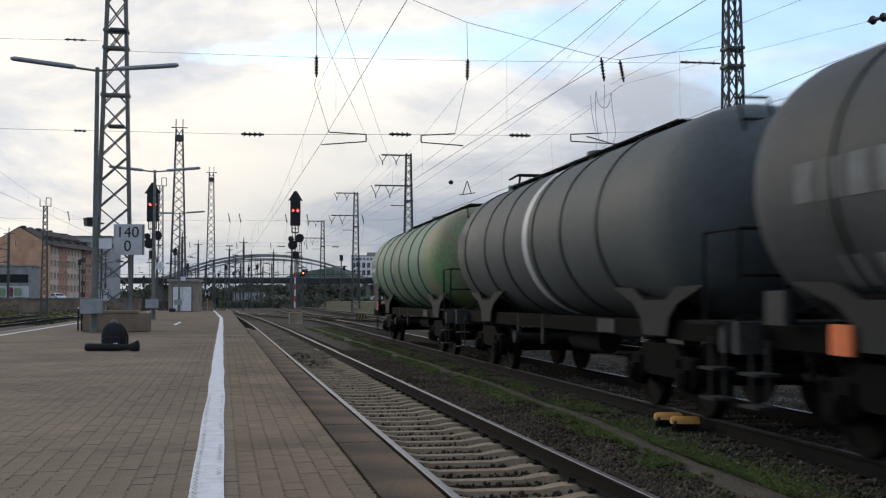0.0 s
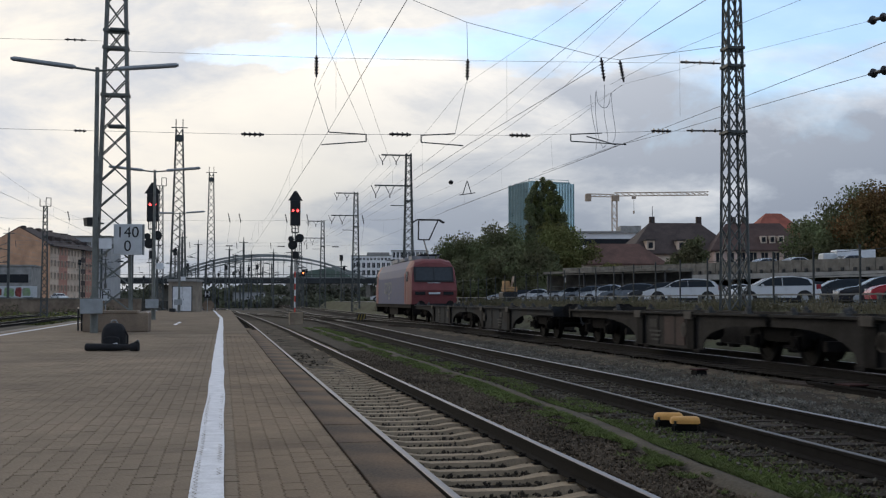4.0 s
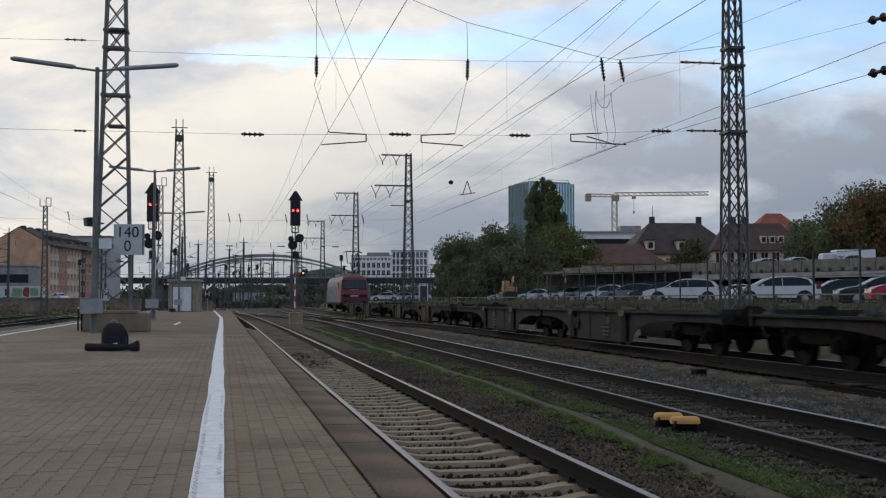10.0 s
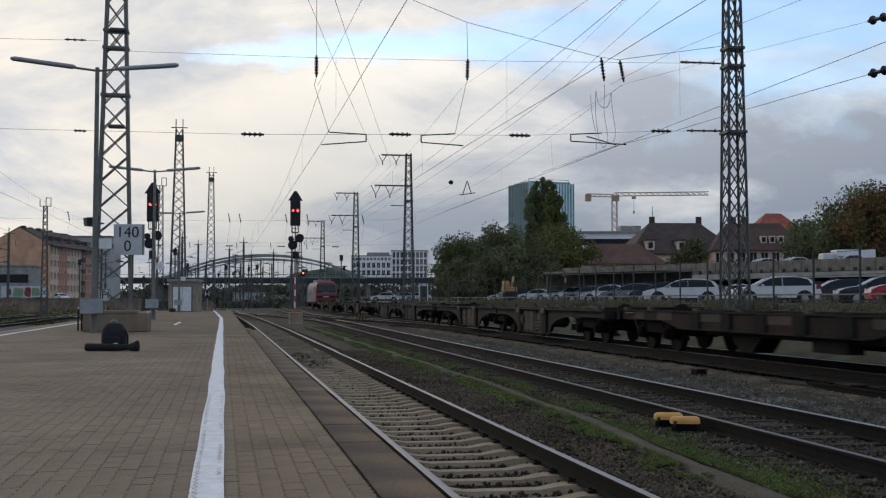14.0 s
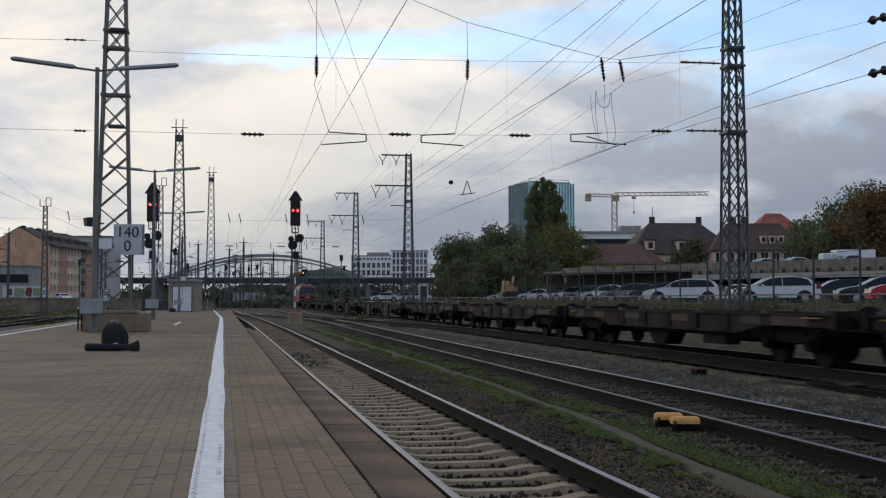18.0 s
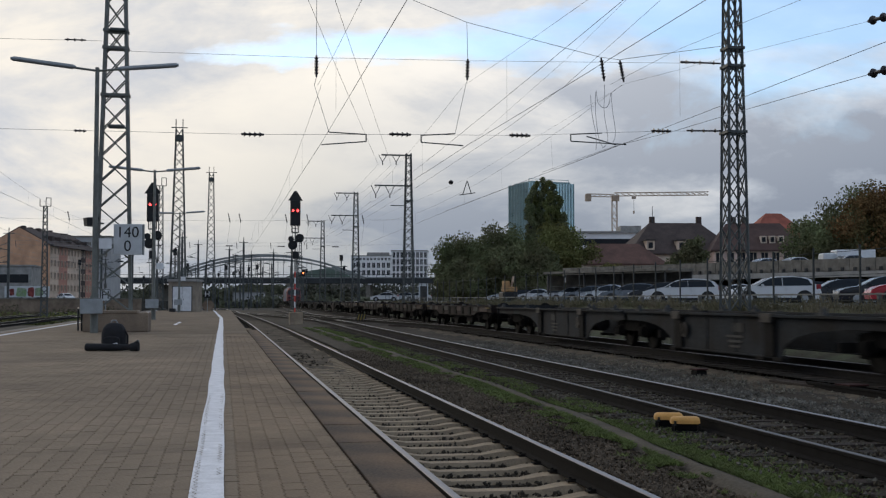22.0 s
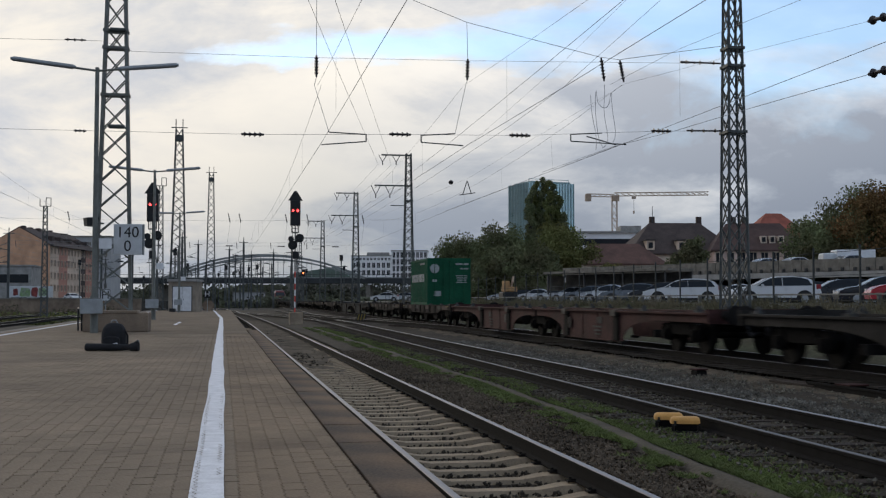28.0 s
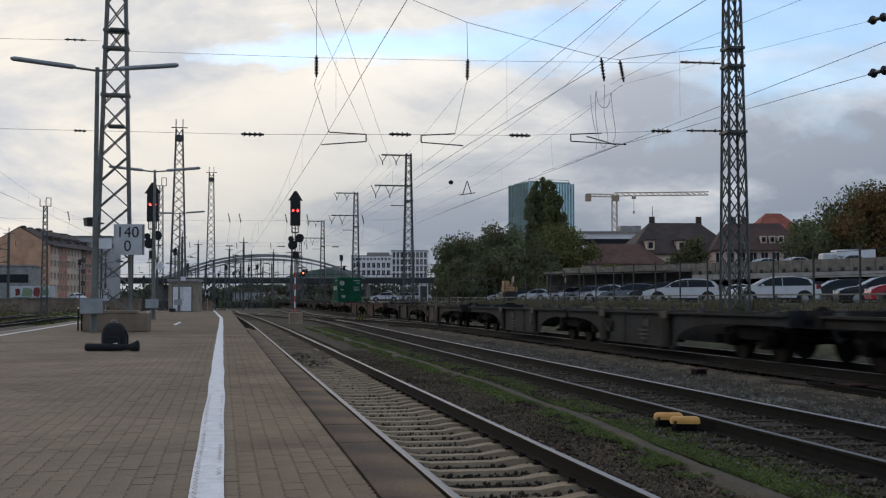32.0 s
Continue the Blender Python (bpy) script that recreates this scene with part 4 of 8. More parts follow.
    for y in (-7.62, 7.62):
        for sx in (-1, 1):
            bm = bmesh.new()
            for z in (0.35, 0.68):
                box(bm, (sx * 1.2, y * 0.955, z), (0.28, 0.40, 0.03))
            for d in (-0.19, 0.19):
                box(bm, (sx * 1.2, y * 0.955 + d, 0.68), (0.03, 0.03, 0.70))
            part("footstep", bm, M["saddle"], w)
    buffers(w, 7.66, 1)
    buffers(w, -7.66, -1)
    if kind == "green":
        bar("tail_board", (-1.33, 6.20, 1.22), (0.03, 0.38, 0.34), M["tail_board"], w, "red tail marker board")
        bm = bmesh.new()
        box(bm, (-1.24, 6.98, 1.60), (0.10, 1.30, 1.06))
        cab = part("end_cabinet", bm, M["cabinet"], w, "grimy ribbed cabinet at the wagon's end", bevel=0.015)
        for k in range(5):
            bar("rib", (-1.30, 6.98, 1.22 + k * 0.2), (0.04, 1.32, 0.05), M["cabinet"], cab)
    if kind == "dark":
        bar("end_box", (-1.22, 6.85, 1.36), (0.06, 0.40, 0.34), M["frame_grey"], w, "grimy metal box")
        bar("hazard_plate", (-1.16, 5.75, 1.08), (0.03, 0.36, 0.28), M["orange"], w, "orange hazard plate")
    return w


def flat_articulated(paint, label, belly=4.4):
    """Articulated container flat of two fish-bellied halves on three bogies, about its middle joint; belly is the length of each half's deep girder."""
    w = thing("articulated_flat_wagon", Matrix(), label, "flat wagon", group="container flat wagons of the departing train")
    b0, b1 = 3.35, 3.35 + belly                 # where the deep girder starts and ends
    yb, end = b1 + 3.75, b1 + 5.95              # end bogie and headstock
    o = [(0.15, 1.0), (end, 1.0), (end, 0.78)]
    for i in range(9):        # wheel arch of the end bogie
        q = math.pi / 2 * i / 8
        o.append((b1 + 2.75 - 2.75 * math.sin(q) ** 1.1, 0.15 + 0.63 * math.cos(q) ** 0.8))
    for i in range(9):        # wheel arch of the middle bogie
        q = math.pi / 2 * (8 - i) / 8
        o.append((1.0 + (b0 - 1.0) * math.sin(q) ** 1.1, 0.15 + 0.61 * math.cos(q) ** 0.8))
    o.append((0.15, 0.76))
    for way in (1, -1):
        for sx in (-1, 1):
            bm = bmesh.new()
            prism(bm, [(y * way, z) for y, z in o], 0.03, pose(sx * 1.22, 0, 0, 0, 0, 90))
            box(bm, (sx * 1.24, way * (end + 0.15) / 2, 0.995), (0.22, end - 0.2, 0.05)), box(bm, (sx * 1.20, way * (b0 + b1) / 2, 0.15), (0.16, belly - 0.2, 0.03))
            sill = part("side_girder", bm, paint, w)
            for y in (b0 + 0.55, b1 - 0.45):
                # protruding dark block that stands in for a shaded recess in the girder
                bar("stiffener", (sx * 1.265, way * y, 0.55), (0.09, 0.42, 0.78), M["frame_dark"], sill, "stiffener block darkened as the shade of its recess", bevel=0.01)
                bm = bmesh.new()
                prism(bm, [(-0.20, 0.86), (0.20, 0.86), (0.24, 1.04), (-0.24, 1.04)], 0.16, pose(sx * 1.30, way * y, 0, 0, 0, 90))
                part("bracket", bm, M["spigot"], sill, "worn pale container bracket")
            for y in ((b0 + b1) / 2 - belly * 0.13, (b0 + b1) / 2 + belly * 0.13):
                bar("rib", (sx * 1.243, way * y, 0.565), (0.03, 0.06, 0.79), paint, sill)
            for y in (1.0, b0 - 0.4, b1 + 1.6, end - 0.7):
                bm = bmesh.new()
                box(bm, (sx * 1.22, way * y, 1.045), (0.14, 0.26, 0.06))
                lathe(bm, [(0.07, 0), (0.06, 0.06), (0.025, 0.11), (0.0001, 0.12)], 8, pose(sx * 1.2, way * y, 1.07))
                part("spigot", bm, M["frame_grey"], sill)
            for y in (b0 + 0.2, b1 - 0.9, b1 - 0.1):
                bar("lashing_shoe", (sx * 1.2, way * y, 0.11), (0.20, 0.34, 0.10), M["frame_dark"], sill, bevel=0.02)
        bm = bmesh.new()
        n = int(end / 2)
        for k in range(n):
            box(bm, (0, way * (0.7 + (end - 1.4) * k / (n - 1)), 0.90), (2.40, 0.16, 0.15))
        box(bm, (0, way * end / 2, 0.84), (0.5, end - 0.3, 0.25))
        part("deck_beams", bm, M["frame_dark"], w)
        bar("headstock", (0, way * end, 0.93), (2.6, 0.10, 0.34), paint, w)
        bogie(w, way * yb)
        buffers(w, way * (end + 0.02), way, 0.96)
        bm = bmesh.new()
        rod(bm, (-0.35, way * (b0 + 1.2), 0.55), (-0.35, way * (b0 + 3.2), 0.55), 0.22, 12)
        part("air_reservoir", bm, M["frame_dark"], w, smooth=True)
        for y in (1.75, yb - 2.1):
            bar("brake_beam", (0, way * y, 0.42), (1.9, 0.14, 0.20), M["frame_dark"], w)
        bm = bmesh.new()
        lathe(bm, [(0.15, -0.015), (0.175, -0.015), (0.175, 0.015), (0.15, 0.015), (0.15, -0.015)], 18, Matrix.Translation((-1.30, way * (b0 + 0.95), 0.60)) @ pose(0, 0, 0, 0, 90, 0))
        for a in (0, 60, 120):
            rod(bm, Vector((-1.30, way * (b0 + 0.95), 0.60)) + Vector((0, math.cos(radians(a)), math.sin(radians(a)))) * 0.16, Vector((-1.30, way * (b0 + 0.95), 0.60)) - Vector((0, math.cos(radians(a)), math.sin(radians(a)))) * 0.16, 0.012, 5)
        part("brake_wheel", bm, M["spigot"], w, "pale worn handbrake wheel")
        mid = (b0 + b1) / 2
        bar("data_plate", (-1.245, way * (mid + 0.9), 0.72), (0.02, 0.50, 0.20), M["flat_plate"], w)
        if paint is M["flat_grey"]:
            bar("patched_panel", (-1.243, way * (mid - 0.5), 0.56), (0.016, 1.3, 0.70), M["flat_patch"], w, "rusty repainted patch")
        for k in range(3):
            bar("lettering_bar", (-1.254, way * (mid + 0.75), 0.52 - k * 0.11), (0.012, 0.8 - 0.15 * k, 0.05), M["flat_letter"], w, "faded lettering")
    bogie(w, 0)
    bar("joint_beam", (0, 0, 0.87), (2.3, 0.5, 0.22), M["frame_dark"], w)
    return w


def flat_straight(paint, label):
    """Four-axle container flat with straight sills, about its middle."""
    w = thing("flat_wagon", Matrix(), label, "flat wagon", group="container flat wagons of the departing train")
    for sx in (-1, 1):
        bm = bmesh.new()
        o = [(-8.45, 1.05), (8.45, 1.05), (8.45, 0.79), (5.4, 0.79), (4.3, 0.61), (-4.3, 0.61), (-5.4, 0.79), (-8.45, 0.79)]
        prism(bm, o, 0.03, pose(sx * 1.2, 0, 0, 0, 0, 90))
        box(bm, (sx * 1.17, 0, 1.03), (0.18, 16.9, 0.035))
        box(bm, (sx * 1.17, 0, 0.62), (0.18, 8.6, 0.035))
        sill = part("side_sill", bm, paint, w)
        for y in (-3.6, -1.9, -0.2, 1.5, 3.2):
            bar("stiffener", (sx * 1.23, y, 0.81), (0.06, 0.50, 0.40), M["frame_dark"], sill)
        for y in (-8.0, -5.6, -2.2, 0.8, 3.2, 6.2, 8.0):
            bar("spigot", (sx * 1.2, y, 1.085), (0.12, 0.24, 0.07), M["frame_grey"], sill)
    bm = bmesh.new()
    for y in np.linspace(-8.1, 8.1, 9):
        box(bm, (0, y, 0.95), (2.36, 0.16, 0.14))
    box(bm, (0, 0, 0.83), (0.5, 16.6, 0.28))
    part("deck_beams", bm, M["frame_dark"], w)
    # added dark box, filling in the black shade seen below the deck
    bar("underframe_box", (0, -0.3, 0.63), (1.7, 7.6, 0.28), M["frame_dark"], w)
    for y, wd, mm in ((-6.6, 1.5, "flat_patch"), (-4.9, 0.9, "flat_plate"), (-1.0, 1.1, "flat_patch"), (2.4, 1.3, "flat_plate"), (5.2, 1.0, "flat_patch"), (7.0, 0.8, "flat_plate")):
        bar("patched_panel", (-1.221, y, 0.91), (0.014, wd, 0.20), M[mm], w, "faded repainted panel")
    bar("battery_box", (-0.85, -2.6, 0.50), (0.35, 1.3, 0.40), M["frame_dark"], w)
    bm = bmesh.new()
    prism(bm, [(-0.75, 0.5), (0.75, 0.5), (0.32, 0.16), (-0.32, 0.16)], 0.5, pose(-0.7, 1.1, 0, 0, 0, 90))
    part("brake_box", bm, M["frame_dark"], w)
    bm = bmesh.new()
    rod(bm, (0.4, -2.6, 0.5), (0.4, -0.6, 0.5), 0.2, 12)
    part("air_reservoir", bm, M["frame_dark"], w, smooth=True)
    for way in (1, -1):
        bar("headstock", (0, way * 8.45, 0.94), (2.6, 0.10, 0.34), paint, w)
        bar("hand_lever", (-1.27, way * 7.6, 0.97), (0.03, 0.7, 0.025), M["lever"], w, "dull yellow hand lever")
        bogie(w, way * 6.3)
        buffers(w, way * 8.48, way, 0.97)
    return w


def container_box():
    """Twenty-foot container; its doors face -y."""
    c = thing("container", Matrix(), "green corrugated steel shipping container with white markings", "container")
    L, W, H = 6.10, 2.48, 2.60
    bm = bmesh.new()
    for sx in (-1, 1):
        for sy in (-1, 1):
            box(bm, (sx * (W / 2 - 0.08), sy * (L / 2 - 0.08), H / 2), (0.16, 0.16, H))
        for z in (0.07, H - 0.05):
            box(bm, (sx * (W / 2 - 0.05), 0, z), (0.10, L, 0.14 if z < 1 else 0.10))
    for sy in (-1, 1):
        for z in (0.07, H - 0.06):
            box(bm, (0, sy * (L / 2 - 0.06), z), (W, 0.12, 0.14))
    part("frame", bm, M["cont_green"], c)
    for sx in (-1, 1):
        bm = bmesh.new()
        a, n = [], 21
        pts = []
        p = (L - 0.3) / n
        for i in range(n):
            y = -L / 2 + 0.15 + i * p
            pts += [(y, 0), (y + p * 0.32, 0), (y + p * 0.5, 0.045), (y + p * 0.82, 0.045)]
        pts.append((L / 2 - 0.15, 0))
        lo = [bm.verts.new((sx * (W / 2 - 0.012 - d), y, 0.12)) for y, d in pts]
        hi = [bm.verts.new((sx * (W / 2 - 0.012 - d), y, H - 0.1)) for y, d in pts]
        for i in range(len(pts) - 1):
            bm.faces.new((lo[i], lo[i + 1], hi[i + 1], hi[i]))
        part("side_panel", bm, M["cont_green"], c)
    bar("roof", (0, 0, H - 0.04), (W - 0.1, L - 0.1, 0.04), M["cont_green"], c)
    bar("front_panel", (0, L / 2 - 0.05, H / 2), (W - 0.3, 0.05, H - 0.2), M["cont_green"], c)
    for sx in (-1, 1):
        d = bar("door", (sx * 0.56, -L / 2 + 0.02, H / 2), (1.09, 0.05, H - 0.26), M["cont_green"], c)
        for z in (0.42, 0.92, 1.42, 1.92, 2.30):
            bar("door_rib", (sx * 0.56, -L / 2 - 0.012, z), (1.0, 0.02, 0.11), M["cont_green"], d)
        for x in (0.30, 0.82):
            bm = bmesh.new()
            rod(bm, (sx * x, -L / 2 - 0.045, 0.1), (sx * x, -L / 2 - 0.045, H - 0.1), 0.02, 8)
            for z in (0.35, 1.0, 1.7, 2.3):
                box(bm, (sx * x, -L / 2 - 0.03, z), (0.10, 0.05, 0.06))
            box(bm, (sx * (x - 0.14), -L / 2 - 0.055, 1.05), (0.34, 0.02, 0.03))
            part("lock_rod", bm, M["cont_green"], d)
    # markings: plain bars and a round emblem
    bm = bmesh.new()
    lathe(bm, [(0.0001, 0), (0.26, 0), (0.26, 0.006), (0.0001, 0.006)], 28, Matrix.Translation((-0.82, -L / 2 - 0.024, 2.02)) @ pose(0, 0, 0, 90, 0, 0))
    part("emblem", bm, M["cont_letter"], c, "round white emblem")
    for x, z, wd, h in ((0.75, 2.28, 0.75, 0.13), (0.88, 2.02, 0.46, 0.12), (0.72, 1.62, 0.62, 0.07), (0.72, 1.50, 0.62, 0.07), (0.72, 1.38, 0.55, 0.07), (0.72, 1.26, 0.60, 0.07), (-0.82, 1.34, 0.24, 0.2), (-0.66, 0.62, 0.40, 0.4)):
        bar("marking_bar", (x, -L / 2 - 0.027, z), (wd, 0.006, h * 0.7), M["cont_letter"], c)
    for i in range(9):
        y = 2.2 - i * 0.5
        bar("lettering_bar", (-W / 2 - 0.004, y, 1.52), (0.012, 0.30 + 0.1 * (i % 3 == 0), 0.44), M["cont_letter"], c, "pale lettering block")
    for i in range(5):
        bar("marking_bar", (-W / 2 - 0.004, -0.6 - i * 0.36, 2.32), (0.012, 0.20, 0.10), M["cont_letter"], c)
    # corner castings
    for sx in (-1, 1):
        for sy in (-1, 1):
            for z in (0.06, H - 0.06):
                bar("corner_casting", (sx * (W / 2 - 0.07), sy * (L / 2 - 0.07), z), (0.165, 0.165, 0.12), M["cont_green"], c)
    return c


def locomotive():
    """Four-axle electric locomotive about its middle; the cab seen in the clip is at -y."""
    w = thing("electric_locomotive", Matrix(), "red and slate-blue electric freight locomotive with one raised pantograph", "locomotive")
    h = 9.0
    def body_ring(y, hw, top, lean):
        return [(-hw, y, 1.05), (-hw, y, 2.75 + lean * 0), (-hw + 0.10, y, 3.25), (-hw + 0.36, y, top - 0.12), (-0.55, y, top), (0.55, y, top), (hw - 0.36, y, top - 0.12), (hw - 0.10, y, 3.25), (hw, y, 2.75), (hw, y, 1.05)]
    bm = bmesh.new()
    rings = []
    for y in (-h + 2.3, h - 2.3):
        rings.append([bm.verts.new(p) for p in body_ring(y, 1.48, 3.86, 0)])
    a, b = rings
    for i in range(10):
        j = (i + 1) % 10
        bm.faces.new((a[i], a[j], b[j], b[i]))
    part("body", bm, M["loco_blue"], w)
    for way in (-1, 1):
        bm = bmesh.new()
        prof = [(2.3, 0.0, 1.48, 3.86), (1.2, 0, 1.48, 3.84), (0.75, 0, 1.44, 3.72)]
        rr = [[bm.verts.new((x, way * (h - d), z)) for x, _, z in body_ring(0, hw, top, 0)] for d, _, hw, top in prof]
        # sloped nose
        nose = [(-1.36, 0.10, 1.05), (-1.38, 0.0, 1.9), (-1.32, 0.28, 2.75), (-1.20, 0.52, 3.35), (-0.5, 0.56, 3.58), (0.5, 0.56, 3.58), (1.20, 0.52, 3.35), (1.32, 0.28, 2.75), (1.38, 0.0, 1.9), (1.36, 0.10, 1.05)]
        rr.append([bm.verts.new((x, way * (h - d), z)) for x, d, z in nose])
        for p, q in zip(rr, rr[1:]):
            for i in range(10):
                j = (i + 1) % 10
                bm.faces.new((p[i], p[j], q[j], q[i]))
        q = rr[-1]
        bm.faces.new((q[0], q[1], q[8], q[9])), bm.faces.new((q[1], q[2], q[7], q[8])), bm.faces.new((q[2], q[3], q[4], q[5], q[6], q[7]))
        cab = part("cab", bm, M["loco_red"], w, "red driver's cab")
        bm = bmesh.new()
        t = 20.6
        for sx in (-1, 1):
            box(bm, (sx * 0.56, 0, 0), (1.06, 0.05, 0.82), Matrix.Translation((0, way * (h - 0.262), 2.86)) @ pose(0, 0, 0, way * t, 0, 0))
        part("windscreen", bm, M["cab_glass"], cab, "dark framed windscreen")
        bm = bmesh.new()
        box(bm, (0, 0, 0), (2.42, 0.04, 0.98), Matrix.Translation((0, way * (h - 0.285), 2.86)) @ pose(0, 0, 0, way * t, 0, 0))
        part("windscreen_frame", bm, M["black"], cab)
        for sx in (-1, 1):
            bar("headlight_cluster", (sx * 0.86, way * (h + 0.005), 1.72), (0.62, 0.05, 0.20), M["glass_dark"], cab)
            bar("side_window", (sx * 1.475, way * (h - 1.35), 2.75), (0.02, 0.62, 0.62), M["glass_dark"], cab)
            bar("cab_door", (sx * 1.483, way * (h - 2.1), 2.0), (0.02, 0.6, 1.85), M["loco_red"], cab)
        bar("number_bar", (0, way * (h + 0.03), 1.72), (0.7, 0.02, 0.12), M["sign_white"], cab)
        bar("warning_bar", (0, way * (h - 0.15), 2.32), (0.8, 0.02, 0.10), M["sign_white"], cab, m=None)
        bar("front_skirt", (0, way * (h - 0.1), 0.70), (2.6, 0.16, 0.55), M["frame_dark"], w)
        buffers(w, way * (h - 0.06), way)
        bogie(w, way * 5.2)
    bar("underframe", (0, 0, 0.95), (2.8, 17.6, 0.26), M["frame_dark"], w)
    bar("transformer_box", (0, 0, 0.62), (2.5, 4.2, 0.55), M["frame_dark"], w)
    writing("lettering", "cargo", 1.75, M["faded_letter"], w, Matrix.Translation((-1.487, 1.2, 2.25)) @ pose(0, 0, 0, 90, 0, -90), "large pale side lettering")
    bm = bmesh.new()
    for y, wd, ln_, hh in ((-4.2, 1.5, 1.4, 0.26), (-1.5, 1.8, 2.4, 0.18), (1.8, 1.8, 2.6, 0.22), (4.6, 1.4, 1.3, 0.2)):
        box(bm, (0, y, 3.86 + hh / 2), (wd, ln_, hh))
    for y in np.linspace(-6, 6, 9):
        rod(bm, (0.75, y, 3.85), (0.75, y, 4.12), 0.07, 8)
    rod(bm, (0.75, -6, 4.14), (0.75, 6, 4.14), 0.03, 6)
    part("roof_gear", bm, M["loco_roof"], w)
    # raised pantograph: lower arm, upper arm, head
    pg = [((0, -6.9, 3.9), (0, -5.0, 5.15)), ((-0.35, -5.0, 5.15), (-0.6, -6.7, 6.22)), ((0.35, -5.0, 5.15), (0.6, -6.7, 6.22)), ((-0.35, -5.0, 5.15), (0.35, -5.0, 5.15)),
          ((-0.7, -6.9, 6.30), (0.7, -6.9, 6.30)), ((-0.7, -6.5, 6.30), (0.7, -6.5, 6.30)),
          ((-0.7, -6.9, 6.30), (-1.0, -6.9, 6.12)), ((0.7, -6.9, 6.30), (1.0, -6.9, 6.12)), ((-0.7, -6.5, 6.30), (-1.0, -6.5, 6.12)), ((0.7, -6.5, 6.30), (1.0, -6.5, 6.12)),
          ((-0.6, -7.3, 4.1), (0.6, -7.3, 4.1)), ((-0.6, -6.1, 4.1), (0.6, -6.1, 4.1)), ((-0.6, -7.3, 4.1), (-0.6, -6.1, 4.1)), ((0.6, -7.3, 4.1), (0.6, -6.1, 4.1))]
    rods("pantograph", pg, 0.045, M["black"], w, "raised black pantograph", seg=6)
    rods("folded_pantograph", [((-0.5, 5.4, 4.15), (-0.5, 7.0, 4.2)), ((0.5, 5.4, 4.15), (0.5, 7.0, 4.2)), ((-0.9, 6.9, 4.25), (0.9, 6.9, 4.25)), ((-0.9, 5.5, 4.2), (0.9, 5.5, 4.2))], 0.035, M["black"], w, seg=6)
    return w


TRAIN_OUT, TRAIN_IN = [], []     # (wagon, place in the train)


def build_trains():
    loco = locomotive()
    TRAIN_OUT.append((loco, 173.0 + 9.0))
    a = flat_articulated(M["flat_grey"], "empty grimy grey-brown articulated container flat wagon with fish-bellied sides")
    al = flat_articulated(M["flat_slate"], "empty slate-grey articulated container flat wagon with long fish-bellied sides", 5.8)
    ar = flat_articulated(M["flat_red"], "empty faded red articulated container flat wagon with fish-bellied sides", 5.8)
    b = flat_straight(M["flat_brown"], "empty rust-brown four-axle container flat wagon with straight sills")
    br = flat_straight(M["flat_brown"], "rust-brown four-axle container flat wagon carrying one container")
    TRAIN_OUT.append((al, 96.5))
    for c in (157.1, -35.65, -164.0):
        TRAIN_OUT.append((copy_thing(al, Matrix()), c))
    TRAIN_OUT.append((a, 126.85))
    for c in (66.2, -133.2, -194.0):
        TRAIN_OUT.append((copy_thing(a, Matrix()), c))
    TRAIN_OUT.append((b, 42.75))
    for c in (24.8, 6.85, -11.1, -60.3):
        TRAIN_OUT.append((copy_thing(b, Matrix()), c))
    TRAIN_OUT.append((br, -78.2))
    TRAIN_OUT.append((ar, -102.7))
    TRAIN_OUT.append((container_box(), -76.35))
    green, grey, dark = tank_wagon("green"), tank_wagon("grey"), tank_wagon("dark")
    TRAIN_IN.extend([(green, 0.0), (grey, -16.55), (dark, -32.2)])


def run_out(t):
    """How far the departing train has gone, from 16 s on, in metres."""
    u = (t - 16) / 16
    return 164.43 * u + 32.83 * u ** 2 + 1.09 * u ** 3 + 1.95 * u ** 4


def turn_wheels(things, travel):
    """Rolls the wheelsets of one train by the way it has gone; wheelsets at the same end of their bogies share one action."""
    first = {}
    for ob, _ in things:
        for w in ob.children_recursive:
            if not w.name.startswith("wheelset"):
                continue
            y = w.matrix_basis.translation.y
            if y not in first:
                walk(w, [(i / 30, pose(0, y, 0.46) @ Matrix.Rotation(-travel(i / 30) / 0.46, 4, "X")) for i in range(961)])
                first[y] = w
            else:
                keyed = first[y].animation_data
                w.rotation_mode = "QUATERNION"
                w.animation_data_create()
                w.animation_data.action = keyed.action
                w.animation_data.action_slot = keyed.action_slot


def motions():
    times = [0.5 * i for i in range(65)]
    for ob, place in TRAIN_OUT:
        lift = RAIL_3 + (1.05 if ob.name.startswith("container") else 0.0)
        rows = []
        for t in times:
            s = place + run_out(t)
            rows.append((t, spot(track_3(s), s, lift, -heading(track_3, s))))
        walk(ob, rows)
    for ob, place in TRAIN_IN:
        rows = []
        for t in times:
            s = 35.9 + place - 9.35 * t + 0.05 * min(t, 6) ** 2
            rows.append((t, spot(track_2(s), s, RAIL_2, -heading(track_2, s))))
        walk(ob, rows)
    for ob, stops, turn in STREET:
        walk(ob, [(t, pose(x, y, 1.3, 0, 0, turn)) for t, x, y in stops])
    turn_wheels(TRAIN_OUT, run_out)
    turn_wheels(TRAIN_IN, lambda t: -9.35 * t + 0.05 * min(t, 6) ** 2)


